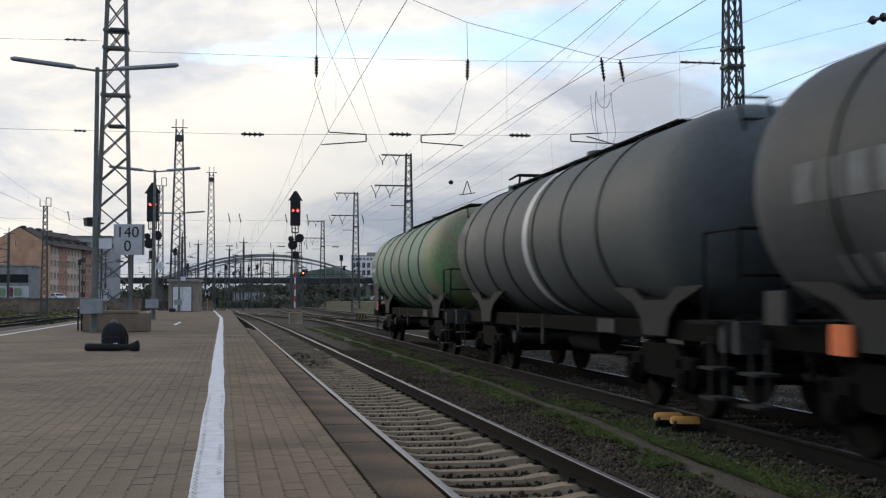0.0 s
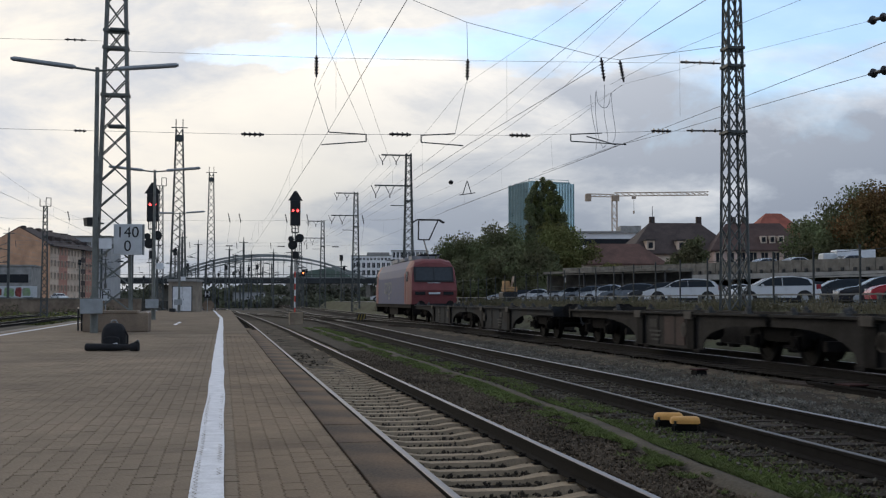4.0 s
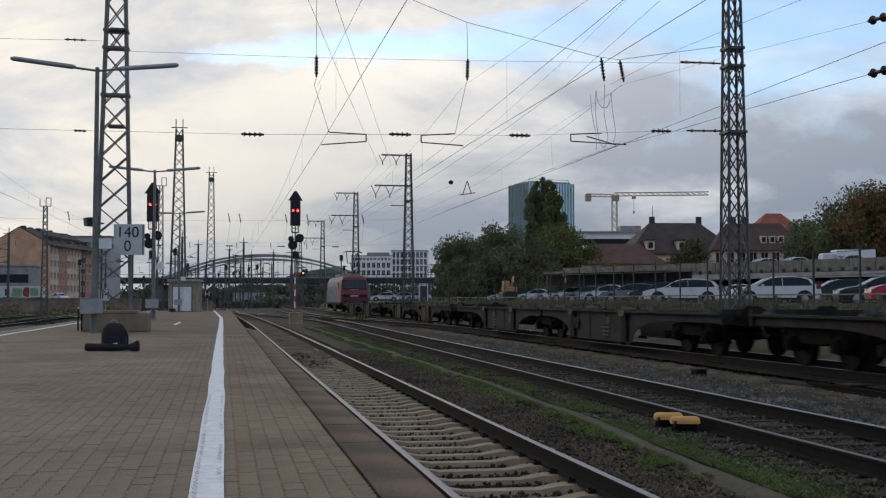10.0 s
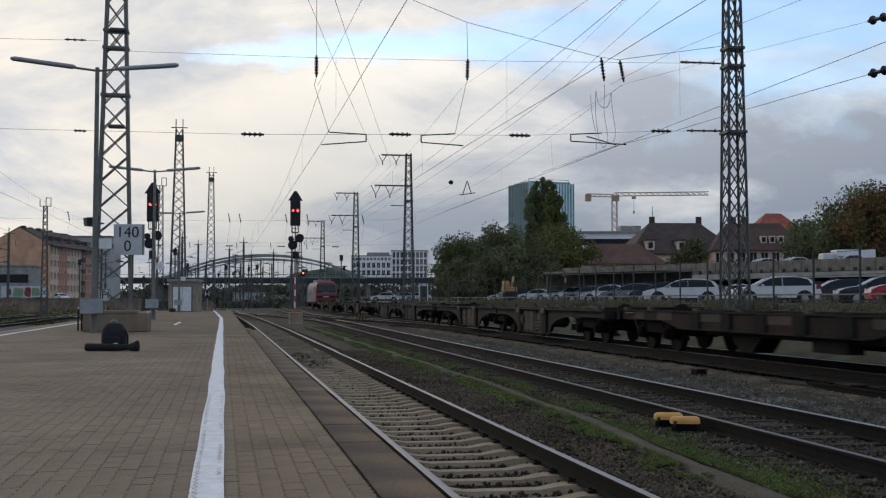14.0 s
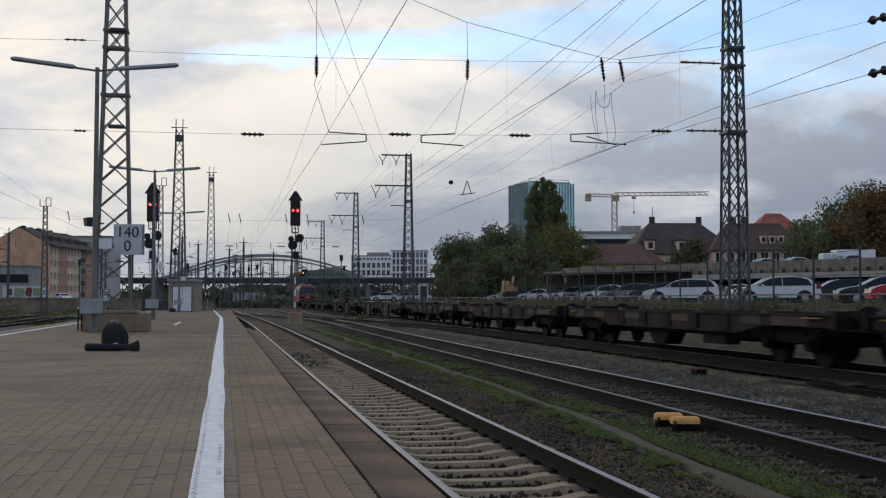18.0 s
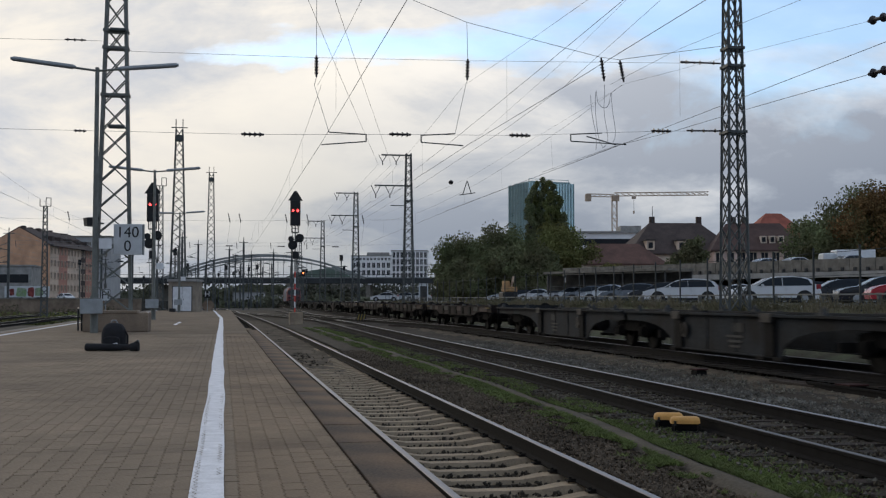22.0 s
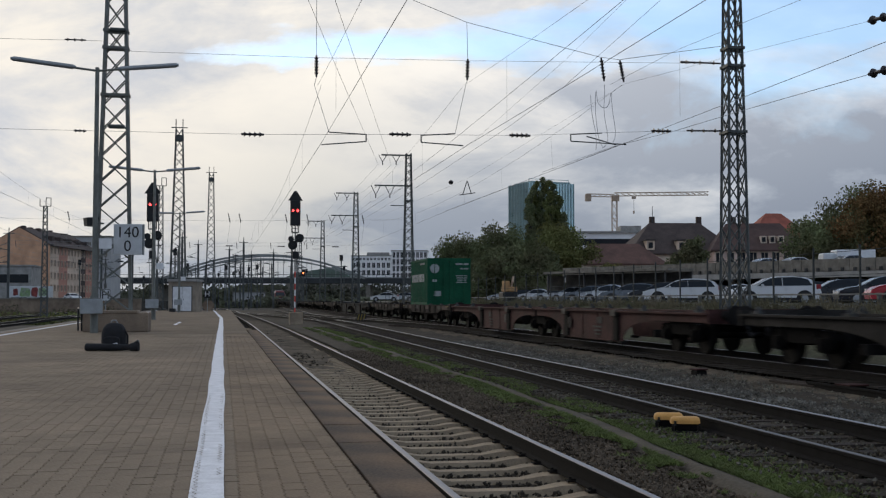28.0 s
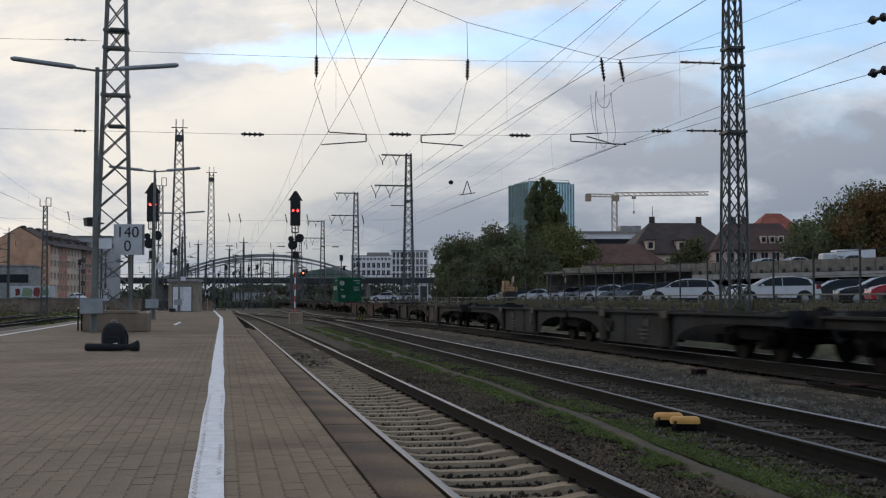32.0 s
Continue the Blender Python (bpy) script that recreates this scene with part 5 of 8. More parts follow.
# ---- masts, lamps and signals ----
def lattice_mast(m, height, w0, w1, label, material, panels=16, leg=0.09, d0=None, d1=None, brace=0.05, name="lattice_mast", wavy=False):
    """A tapered four-legged lattice mast standing on its base pose."""
    t = thing(name, m, label, "mast", group="lattice masts of the overhead line")
    d0, d1 = d0 or w0, d1 or w1
    corner = lambda sx, sy, z: Vector((sx * (w0 + (w1 - w0) * z / height) / 2, sy * (d0 + (d1 - d0) * z / height) / 2, z))
    for sx in (-1, 1):
        for sy in (-1, 1):
            bm = bmesh.new()
            beam(bm, corner(sx, sy, 0), corner(sx, sy, height), leg)
            part("leg", bm, material, t)
    zs = [height * (1 - (1 - i / panels) ** 1.0) for i in range(panels + 1)]
    for face in range(4):
        bm = bmesh.new()
        for i, (za, zb) in enumerate(zip(zs, zs[1:])):
            if face < 2:
                sy = -1 if face == 0 else 1
                a, b, c, d = corner(-1, sy, za), corner(1, sy, zb), corner(1, sy, za), corner(-1, sy, zb)
            else:
                sx = -1 if face == 2 else 1
                a, b, c, d = corner(sx, -1, za), corner(sx, 1, zb), corner(sx, 1, za), corner(sx, -1, zb)
            if wavy:
                # flat bars bent to and fro between the legs
                beam(bm, a, a.lerp(b, 0.38), brace), beam(bm, a.lerp(b, 0.38), a.lerp(b, 0.62), brace), beam(bm, a.lerp(b, 0.62), b, brace)
                beam(bm, c, c.lerp(d, 0.38), brace), beam(bm, c.lerp(d, 0.38), c.lerp(d, 0.62), brace), beam(bm, c.lerp(d, 0.62), d, brace)
            else:
                beam(bm, a, b, brace), beam(bm, c, d, brace)
        part("lattice", bm, material, t)
    return t, corner


def collar(t, corner, z, h=0.14, material=None):
    a = corner(1, 1, z)
    bm = bmesh.new()
    for sx in (-1, 1):
        box(bm, (sx * a.x, 0, z), (0.12, a.y * 2 + 0.18, h))
        box(bm, (0, sx * a.y, z), (a.x * 2 + 0.16, 0.12, h))
    part("collar", bm, material or M["mast"], t)


def platform_lamp(l, s, top, reach_l, reach_r, tilt_l, tilt_r, skew):
    t = thing("platform_lamp", spot(l, s, PLAT, skew), "grey steel platform lamp post with two long tube lamps", "lamp post", group="platform lamps")
    H = top - PLAT
    bm = bmesh.new()
    rod(bm, (0, 0, 0), (0, 0, 1.1), 0.115, 14)
    rod(bm, (0, 0, 1.1), (0, 0, H + 0.08), 0.085, 14, 0.06)
    part("post", bm, M["mast"], t, smooth=True)
    for way, tilt, reach in ((-1, tilt_l, reach_l), (1, tilt_r, reach_r)):
        bm = bmesh.new()
        rod(bm, (0, 0, H - 0.02), (way * reach * 0.28, 0, H - 0.02 + tilt * 0.28), 0.035, 8)
        arm = part("arm", bm, M["mast"], t, smooth=True)
        bm = bmesh.new()
        a, b = Vector((way * reach * 0.25, 0, H + tilt * 0.25)), Vector((way * reach, 0, H + tilt))
        rod(bm, a, a.lerp(b, 0.05), 0.04, 12, 0.072)
        rod(bm, a.lerp(b, 0.05), a.lerp(b, 0.95), 0.072, 12, 0.072)
        rod(bm, a.lerp(b, 0.95), b, 0.072, 12, 0.04)
        part("tube_lamp", bm, M["galv"], arm, "grey tube lamp housing", smooth=True)
    bar("switch_box", (-0.06, -0.22, 0.78), (0.62, 0.22, 0.44), M["galv"], t, bevel=0.015)
    bar("number_plate_board", (0.30, -0.10, 2.62), (0.36, 0.02, 0.30), M["white"], t)
    return t


def light_signal(m, height, label, lamps_dx, base=True, banded=True):
    """Colour-light signal: post, head with pointed hood board, lamps, and the folded distant-signal discs below. It faces -y."""
    t = thing("light_signal", m, label, "railway signal", group="light signals at red")
    bm = bmesh.new()
    rod(bm, (0, 0, 0.2), (0, 0, height - 1.2), 0.045, 12, 0.042)
    post = part("post", bm, M["mast_dark"], t, smooth=True)
    n = 7 if banded else 0
    for i in range(n):
        bm = bmesh.new()
        z = 0.9 + i * 0.42
        rod(bm, (0, 0, z), (0, 0, z + 0.42), 0.049, 12)
        part("post_band", bm, M["white" if i % 2 else "red_paint"], post, smooth=True)
    z0 = height - 2.75
    bm = bmesh.new()
    box(bm, (0, 0, z0 + 0.88), (0.70, 0.32, 1.76))
    head = part("signal_head", bm, M["black"], t, "black signal head", bevel=0.03)
    bm = bmesh.new()
    prism(bm, [(-0.5, 0), (0.5, 0), (0.08, 0.68), (-0.08, 0.68)], 0.22, pose(0, 0.02, z0 + 1.76))
    part("pointed_hood", bm, M["black"], t)
    for i, dx in enumerate((-lamps_dx, lamps_dx)):
        bm = bmesh.new()
        lathe(bm, [(0.0001, 0), (0.080, 0), (0.068, 0.03), (0.0001, 0.04)], 18, Matrix.Translation((dx, -0.165, z0 + 1.05)) @ pose(0, 0, 0, 90, 0, 0))
        part("red_lamp", bm, M["red_glow"], head, "lit red lamp")
        bm = bmesh.new()
        for a, b in zip(range(0, 180, 20), range(20, 200, 20)):
            p, q = radians(a), radians(b)
            v = [bm.verts.new((dx + 0.14 * math.cos(k), y, z0 + 1.05 + 0.14 * math.sin(k))) for k in (p, q) for y in (-0.16, -0.34)]
            bm.faces.new((v[0], v[1], v[3], v[2]))
        part("lamp_hood", bm, M["black"], head)
    for sx in (-1, 1):
        bar("bracket", (sx * 0.24, 0.05, z0 - 0.24), (0.06, 0.06, 0.5), M["black"], t)
    bar("bracket_foot", (0, 0.05, z0 - 0.46), (0.54, 0.06, 0.06), M["black"], t)
    # distant signal: two discs and a slanted board
    bm = bmesh.new()
    zd = z0 - 1.15
    for dx, dz, r in ((0.30, 0.28, 0.30), (-0.18, -0.22, 0.32), (-0.30, 0.22, 0.20)):
        lathe(bm, [(0.0001, -0.09), (r, -0.09), (r, 0.09), (0.0001, 0.09)], 20, Matrix.Translation((dx, -0.14, zd + dz)) @ pose(0, 0, 0, 90, 0, 0))
    beam(bm, (0.32, -0.14, zd + 0.30), (-0.2, -0.14, zd - 0.24), 0.18, 0.5)
    part("distant_signal", bm, M["black"], t, "black distant-signal board")
    bar("relay_box", (0.02, -0.08, zd - 0.92), (0.42, 0.26, 0.52), M["black"], t, bevel=0.02)
    # ladder on the post's back
    lad = [((x, 0.30, 0.4), (x, 0.30, z0 + 1.4)) for x in (-0.16, 0.16)]
    k = 0.6
    while k < z0 + 1.3:
        lad.append(((-0.16, 0.30, k), (0.16, 0.30, k)))
        k += 0.33
    rods("ladder", lad, 0.016, M["mast_dark"], t, seg=5)
    if base:
        bar("base_block", (0.08, 0, 0.36), (0.92, 0.9, 1.30), M["signal_base"], t, "stained beige concrete base block", bevel=0.03)
    return t


def build_masts():
    # mast by the platform, on its concrete plinth
    t, corner = lattice_mast(spot(-3.28, 36.3, PLAT + 0.62), 14.2, 1.06, 0.30, "tall grey lattice mast on a concrete plinth on the platform", M["mast"], 18, 0.10, 0.30, 0.26, 0.036)
    for z in (6.6, 8.05, 8.58):
        collar(t, corner, z, 0.08)
    bm = bmesh.new()
    box(bm, (0.10, 0.62, -0.33), (1.90, 1.7, 0.58))
    box(bm, (0.0, 0.30, -0.02), (1.5, 1.1, 0.10))
    part("plinth", bm, M["plinth"], t, "stained concrete plinth", bevel=0.02)
    for z, mm in ((9.7, 1), (6.75, 1)):
        bm = bmesh.new()
        lathe(bm, [(0.04, -0.28), (0.065, -0.25), (0.065, 0.18), (0.04, 0.21)], 12, Matrix.Translation((0.12, -0.45, z - PLAT - 0.62)) @ pose(0, 0, 0, 0, 90, 0))
        part("tension_wheel", bm, M["mast_dark"], t)
    sign = thing("distance_sign", spot(-2.80, 35.5, 2.86, -10.8), "square white kilometre board reading 140 over 0", "sign")
    bar("board", (0, 0, 0.46), (0.84, 0.06, 0.92), M["sign_white"], sign, bevel=0.01)
    bar("backing", (0.06, 0.06, 0.46), (0.84, 0.03, 0.92), M["galv"], sign)
    writing("numerals", "140", 0.46, M["black"], sign, pose(0, -0.034, 0.66, 90, 0, 0))
    writing("numeral", "0", 0.46, M["black"], sign, pose(0, -0.034, 0.25, 90, 0, 0))
    bar("bracket", (0, 0.14, 0.5), (0.6, 0.22, 0.06), M["mast"], sign)
    spk = thing("loudspeaker", spot(-3.92, 36.0, 3.72, 25), "dark box loudspeaker on a mast bracket", "loudspeaker")
    bm = bmesh.new()
    prism(bm, [(-0.16, 0.02), (0.16, 0.0), (0.19, 0.30), (-0.19, 0.26)], 0.30)
    part("body", bm, M["black"], spk)
    bar("bracket", (0.28, 0.1, 0.12), (0.30, 0.04, 0.05), M["mast"], spk)
    platform_lamp(-3.70, 35.1, 8.30, 2.44, 2.34, 0.26, 0.24, 0)
    platform_lamp(-3.35, 58.3, 7.85, 2.2, 2.2, 0.2, 0.22, 0)
    platform_lamp(-3.35, 92.0, 8.28, 1.9, 1.9, 0.0, 0.16, 0)
    # mast behind the far track
    t, corner = lattice_mast(spot(16.56, 35.5, 0.2), 14.8, 0.74, 0.32, "tall dark lattice mast beside the car park fence", M["mast_dark"], 16, 0.072, brace=0.036, wavy=True)
    for z in (9.65, 9.05, 6.85):
        collar(t, corner, z, 0.09, M["mast_dark"])
    bar("footing", (0, 0, -0.1), (1.3, 1.3, 0.5), M["concrete"], t)
    # masts along the far track with two bracket arms each
    for l, s, h in ((15.98, 100, 14.3), (15.65, 138, 14.4), (15.55, 184, 14.1), (15.55, 238, 14.0)):
        t, corner = lattice_mast(spot(l, s, 0.1), h, 0.95, 0.42, "grey lattice mast with two bracket arms over the line", M["mast_dark"], 22, 0.08, brace=0.034, name="bracket_mast")
        for z, reach in ((h - 0.15, 2.4), (h - 2.85, 3.0)):
            bm = bmesh.new()
            beam(bm, (0.3, 0, z), (-reach, 0, z), 0.16, 0.12)
            arm = part("arm", bm, M["mast_dark"], t)
            for k in ((-reach + 0.1, -reach + 1.35) if z < h - 1 else (-reach + 0.1, -reach + 1.3)):
                bm = bmesh.new()
                w, d = (0.42, 0.85) if z < h - 1 else (0.36, 0.62)
                beam(bm, (k - w, 0, z), (k, 0, z - d), 0.055), beam(bm, (k + w, 0, z), (k, 0, z - d), 0.055)
                rod(bm, (k, 0, z - d + 0.05), (k, 0, z - d - 0.25), 0.05, 6)
                part("insulator_hanger", bm, M["insulator"], arm)
        collar(t, corner, h - 4.2, 0.12, M["mast_dark"])
        bm = bmesh.new()
        beam(bm, (-0.2, 0, h - 4.6), (-1.6, 0, h - 4.6), 0.07)
        part("steady_arm", bm, M["mast_dark"], t)
    # tall masts down the platform's line and across the yard
    for l, s, h, w in ((-3.9, 104, 16.6, 1.5), (-1.6, 153, 18.0, 1.3)):
        t, corner = lattice_mast(spot(l, s, 0.0), h, w, 0.55, "tall grey lattice mast further down the line", M["mast_dark"], 20, 0.095, brace=0.036)
        collar(t, corner, h - 0.8, 0.5, M["mast_dark"])
        bm = bmesh.new()
        for dx in (-0.3, 0.3):
            beam(bm, (dx, 0, h), (dx, 0, h + 0.9), 0.08)
        beam(bm, (-0.7, 0, h + 0.15), (0.7, 0, h + 0.15), 0.08)
        part("head_gear", bm, M["mast_dark"], t)
    for l, s, h in ((-6.15, 118, 13.0), (-16.8, 115.5, 10.6), (-27.0, 74, 7.0)):
        t, corner = lattice_mast(spot(l, s, -0.1), h, 0.62, 0.34, "slim lattice mast with a square head frame", M["mast_dark"], 16, 0.08, 0.3, 0.2, 0.045, name="slim_mast")
        bm = bmesh.new()
        z = h
        for a, b in (((-0.5, z), (0.5, z)), ((0.5, z), (0.5, z + 0.8)), ((0.5, z + 0.8), (0.05, z + 0.8)), ((0.05, z + 0.8), (0.05, z)), ((-0.5, z), (-0.5, z + 0.7))):
            beam(bm, (a[0], 0, a[1]), (b[0], 0, b[1]), 0.07)
        part("head_frame", bm, M["mast_dark"], t)
    rng = random.Random(21)
    # distant yard masts with cross arms
    first = None
    for l, s, h, lean in ((3.5, 205, 11.5, 1), (6.2, 262, 10.0, -1), (1.2, 236, 12.5, -1), (-2.5, 300, 11, 1), (9.5, 300, 12.0, 1), (12.2, 210, 12.3, -1), (13.5, 330, 13, -1), (-9.0, 240, 11.5, -1), (-13.5, 180, 10, 1), (-20.5, 205, 12.0, 1), (-6.5, 190, 9.0, 1), (4.8, 330, 12.0, 1), (-16.0, 290, 12, -1), (-25.0, 250, 12, 1), (17.5, 280, 12.5, -1), (0.5, 330, 13, 1), (-4.5, 215, 9, 1), (-11.5, 310, 12, 1), (-5.2, 345, 12, -1), (7.4, 345, 12, 1), (3.0, 290, 12, -1), (10.6, 250, 12, 1), (-18.5, 340, 12, 1), (-29.0, 300, 12, -1), (-32.0, 184, 12, 1), (-34.0, 140, 12, -1), (12.0, 360, 12, 1), (-8.5, 372, 12, 1), (15.2, 372, 12, -1), (-13.0, 372, 12, -1), (20.0, 350, 12, -1)):
        m = spot(l, s, -0.3, 0 if lean > 0 else 180)
        if first is None:
            t = thing("yard_mast", m, "distant steel mast with a cantilever arm over the yard", "mast", group="distant yard masts")
            bm = bmesh.new()
            beam(bm, (0, 0, 0), (0, 0, 12), 0.34)
            part("post", bm, M["mast_dark"], t)
            for z, r in ((7.4, 2.6), (9.4, 2.0)):
                bm = bmesh.new()
                beam(bm, (0, 0, z), (-r, 0, z + 0.25), 0.10), beam(bm, (0, 0, z + 1.2), (-r, 0, z + 0.25), 0.07)
                rod(bm, (-r * 0.5, 0, z + 0.2), (-r * 0.75, 0, z + 0.25), 0.14, 6)
                part("cantilever", bm, M["mast_dark"], t)
            bm = bmesh.new()
            beam(bm, (0, 0, 12), (0, 0, 12.8), 0.12), beam(bm, (-0.8, 0, 11.9), (0.8, 0, 11.9), 0.10)
            part("head_beam", bm, M["mast_dark"], t)
            first = t
        else:
            copy_thing(first, m)
    # thin poles and small signals scattered over the far yard
    first = None
    for i in range(34):
        l = rng.uniform(-24, 24)
        s = rng.uniform(125, 335)
        if min(abs(l - f(s)) for f in (track_1, track_2, track_3)) < 2.0 or abs(l + 9.4) < 1.9 or abs(l + 14.2) < 1.9 or abs(l + 19.4) < 1.9:
            continue
        m = spot(l, s, -0.62, rng.uniform(-8, 8))
        if first is None:
            first = thing("yard_pole", m, "thin distant steel pole with a small box head", "pole", group="thin yard poles")
            bm = bmesh.new()
            beam(bm, (0, 0, 0), (0, 0, 8.6), 0.16)
            part("post", bm, M["mast_dark"], first)
            bar("head_box", (0, 0, 8.5), (0.5, 0.3, 0.9), M["black"], first)
            bar("cross_arm", (0.2, 0, 7.2), (1.5, 0.08, 0.1), M["mast_dark"], first)
            bar("relay_box", (0, -0.1, 1.2), (0.5, 0.4, 0.9), M["frame_grey"], first)
        else:
            copy_thing(first, m)
    # signals
    light_signal(spot(4.93, 81.0, -0.35), 9.80, "red light signal with pointed hood between two tracks", 0.16)
    light_signal(spot(-4.36, 74.0, -0.2), 9.35, "red light signal with pointed hood beside the platform", 0.15, base=False, banded=False)
    far = thing("small_signal", pose(-24.2, 200, -0.6), "distant small light signal showing amber", "railway signal")
    bm = bmesh.new()
    rod(bm, (0, 0, 0), (0, 0, 6.3), 0.09, 8)
    part("post", bm, M["mast_dark"], far)
    bar("signal_head", (0, 0, 6.8), (0.6, 0.4, 1.2), M["black"], far)
    bm = bmesh.new()
    lathe(bm, [(0.0001, 0), (0.14, 0), (0.12, 0.04), (0.0001, 0.05)], 14, Matrix.Translation((0, -0.21, 6.75)) @ pose(0, 0, 0, 90, 0, 0))
    part("amber_lamp", bm, M["amber_glow"], far, "lit amber lamp")


# ---- overhead line ----
def wire(name, pts, r, parent, seg=4):
    """A thin round wire swept through the points."""
    bm = bmesh.new()
    rings = []
    for k, p in enumerate(pts):
        d = (Vector(pts[min(k + 1, len(pts) - 1)]) - Vector(pts[max(k - 1, 0)]))
        q = d.to_track_quat("Z", "Y").to_matrix()
        rings.append([bm.verts.new(Vector(p) + q @ Vector((r * math.cos(2 * math.pi * i / seg), r * math.sin(2 * math.pi * i / seg), 0))) for i in range(seg)])
    for a, b in zip(rings, rings[1:]):
        for i in range(seg):
            j = (i + 1) % seg
            bm.faces.new((a[i], a[j], b[j], b[i]))
    return part(name, bm, M["wire"], parent)


def insulator(name, a, b, r, parent, n=5):
    """A stick insulator with sheds from a to b."""
    a, b = Vector(a), Vector(b)
    bm = bmesh.new()
    rod(bm, a, b, r * 0.42, 8)
    for i in range(n):
        p = a.lerp(b, 0.16 + 0.68 * i / (n - 1))
        d = (b - a).normalized() * 0.028
        rod(bm, p - d, p + d, r, 10, r * 0.5)
    return part(name, bm, M["insulator"], parent)


def catenary(name, path, label, s0, s1, supports, contact=6.35, carrier=8.3, zig=0.3, offs=0.0, drops=True):
    t = thing(name, Matrix(), label, "overhead line", group="overhead lines")
    f = lambda s: path(s) + offs
    pts_c, pts_m = [], []
    spans = list(zip(supports, supports[1:]))
    for k, (a, b) in enumerate(spans):
        za, zb = (zig if k % 2 == 0 else -zig), (-zig if k % 2 == 0 else zig)
        n = 10
        for i in range(n):
            u = i / n
            s = a + (b - a) * u
            sag = 1.25 * 4 * u * (1 - u)
            pts_c.append(ground(f(s) + za + (zb - za) * u, s, contact))
            pts_m.append(ground(f(s) + (za + (zb - za) * u) * 0.6, s, carrier - sag))
        if drops:
            for i in range(1, 8):
                u = i / 8
                s = a + (b - a) * u
                if s < s0 or s > 150:
                    continue
                l = f(s) + za + (zb - za) * u
                lm = f(s) + (za + (zb - za) * u) * 0.6
                wire("dropper", [ground(l, s, contact), ground(lm, s, carrier - 5.0 * u * (1 - u))], 0.0035, t, 3)
    wire("contact_wire", pts_c, 0.0080, t)
    wire("carrier_wire", pts_m, 0.0055, t)
    return t


def build_wires():
    sup = [-40, 35.2, 100, 165, 230, 300, 370]
    far = sup[1:]
    catenary("overhead_line", lambda s: 2.91 - 0.0035 * max(0, s - 35.2), "overhead contact line above the platform track", 4, 300, far, 6.30, 8.10, 0.0)
    catenary("overhead_line", lambda s: 7.42 + 0.004 * max(0, s - 35.2), "overhead contact line above the middle track", 4, 300, far, 6.32, 8.30, 0.0)
    catenary("overhead_line", lambda s: 12.45 + 0.011 * max(0.0, s - 60), "overhead contact line above the far track", 4, 300, far, 6.58, 8.45, 0.25)
    # the spans that pass over the viewer: points as (distance right, along, height)
    t = thing("overhead_line", Matrix(), "near spans of the overhead line running up over the platform", "overhead line", group="overhead lines")
    for name, r, pts in (("contact_wire", 0.0075, ((2.91, 9.0, 6.5), (2.91, 18.4, 6.41), (2.91, 35.2, 6.30))), ("carrier_wire", 0.005, ((2.73, 12.0, 7.5), (2.73, 23.2, 7.63), (2.73, 29.3, 7.77), (2.80, 35.2, 8.10))),
                         ("carrier_wire", 0.005, ((7.49, 12.0, 7.6), (7.49, 23.0, 7.83), (7.49, 29.9, 8.09), (7.45, 35.2, 8.30))), ("contact_wire", 0.0075, ((7.40, 9.0, 6.2), (7.40, 24.4, 6.24), (7.42, 35.2, 6.32))),
                         ("carrier_wire", 0.0035, ((7.73, 14.0, 8.0), (7.73, 21.3, 7.41), (7.73, 25.4, 7.06), (7.73, 35.2, 6.54), (7.6, 52.0, 6.34))),
                         ("contact_wire", 0.006, ((8.82, 15.0, 8.3), (8.82, 22.3, 7.70), (8.82, 29.1, 7.16), (8.82, 35.2, 6.98), (8.82, 52.4, 6.77), (8.6, 90.0, 6.5))),
                         ("carrier_wire", 0.005, ((12.01, 16.0, 7.5), (12.01, 24.7, 8.03), (12.01, 29.1, 8.27), (12.2, 35.2, 8.45))),
                         ("carrier_wire", 0.0035, ((12.72, 20.95, 7.12), (12.72, 26.8, 7.70), (12.72, 35.2, 8.50), (12.72, 46.8, 8.26), (12.72, 59.3, 7.96), (12.6, 100.0, 8.45))),
                         ("contact_wire", 0.0075, ((12.70, 9.0, 6.56), (12.70, 35.2, 6.57), (12.6, 66.0, 6.66))),
                         ("contact_wire", 0.0070, ((12.28, 20.2, 5.89), (12.28, 25.9, 6.09), (12.28, 30.2, 6.21), (12.28, 35.2, 6.44), (12.4, 44.0, 6.58)))):
        wire(name, [ground(*q) for q in pts], r, t)
    for l, s, z0, z1 in ((7.45, 29.9, 8.09, 6.28), (2.80, 29.3, 7.77, 6.34), (12.3, 29.7, 8.28, 6.57)):
        wire("dropper", [ground(l, s, z0), ground(l, s, z1)], 0.0035, t, 3)
    insulator("end_insulator", ground(12.72, 20.95, 7.12), ground(12.72, 19.85, 7.02), 0.095, t, 3)
    insulator("end_insulator", ground(12.28, 20.24, 5.89), ground(12.28, 19.15, 5.84), 0.095, t, 3)
    catenary("overhead_line", lambda s: -9.4, "overhead contact line above the yard track", 30, 300, sup, 6.2, 8.0, 0.3)
    catenary("overhead_line", lambda s: -14.2, "overhead contact line above the outer yard track", 30, 300, sup, 6.2, 8.0, -0.3, drops=False)
    catenary("overhead_line", lambda s: -19.4 - 0.01 * s, "overhead contact line far across the yard", 30, 300, sup, 6.2, 8.0, -0.3, drops=False)
    S = 35.2
    t = thing("cross_span", Matrix(), "cross-span of wires and insulators between two lattice masts", "overhead line")
    g = lambda l, z, ds=0.0: ground(l, S + ds, z)
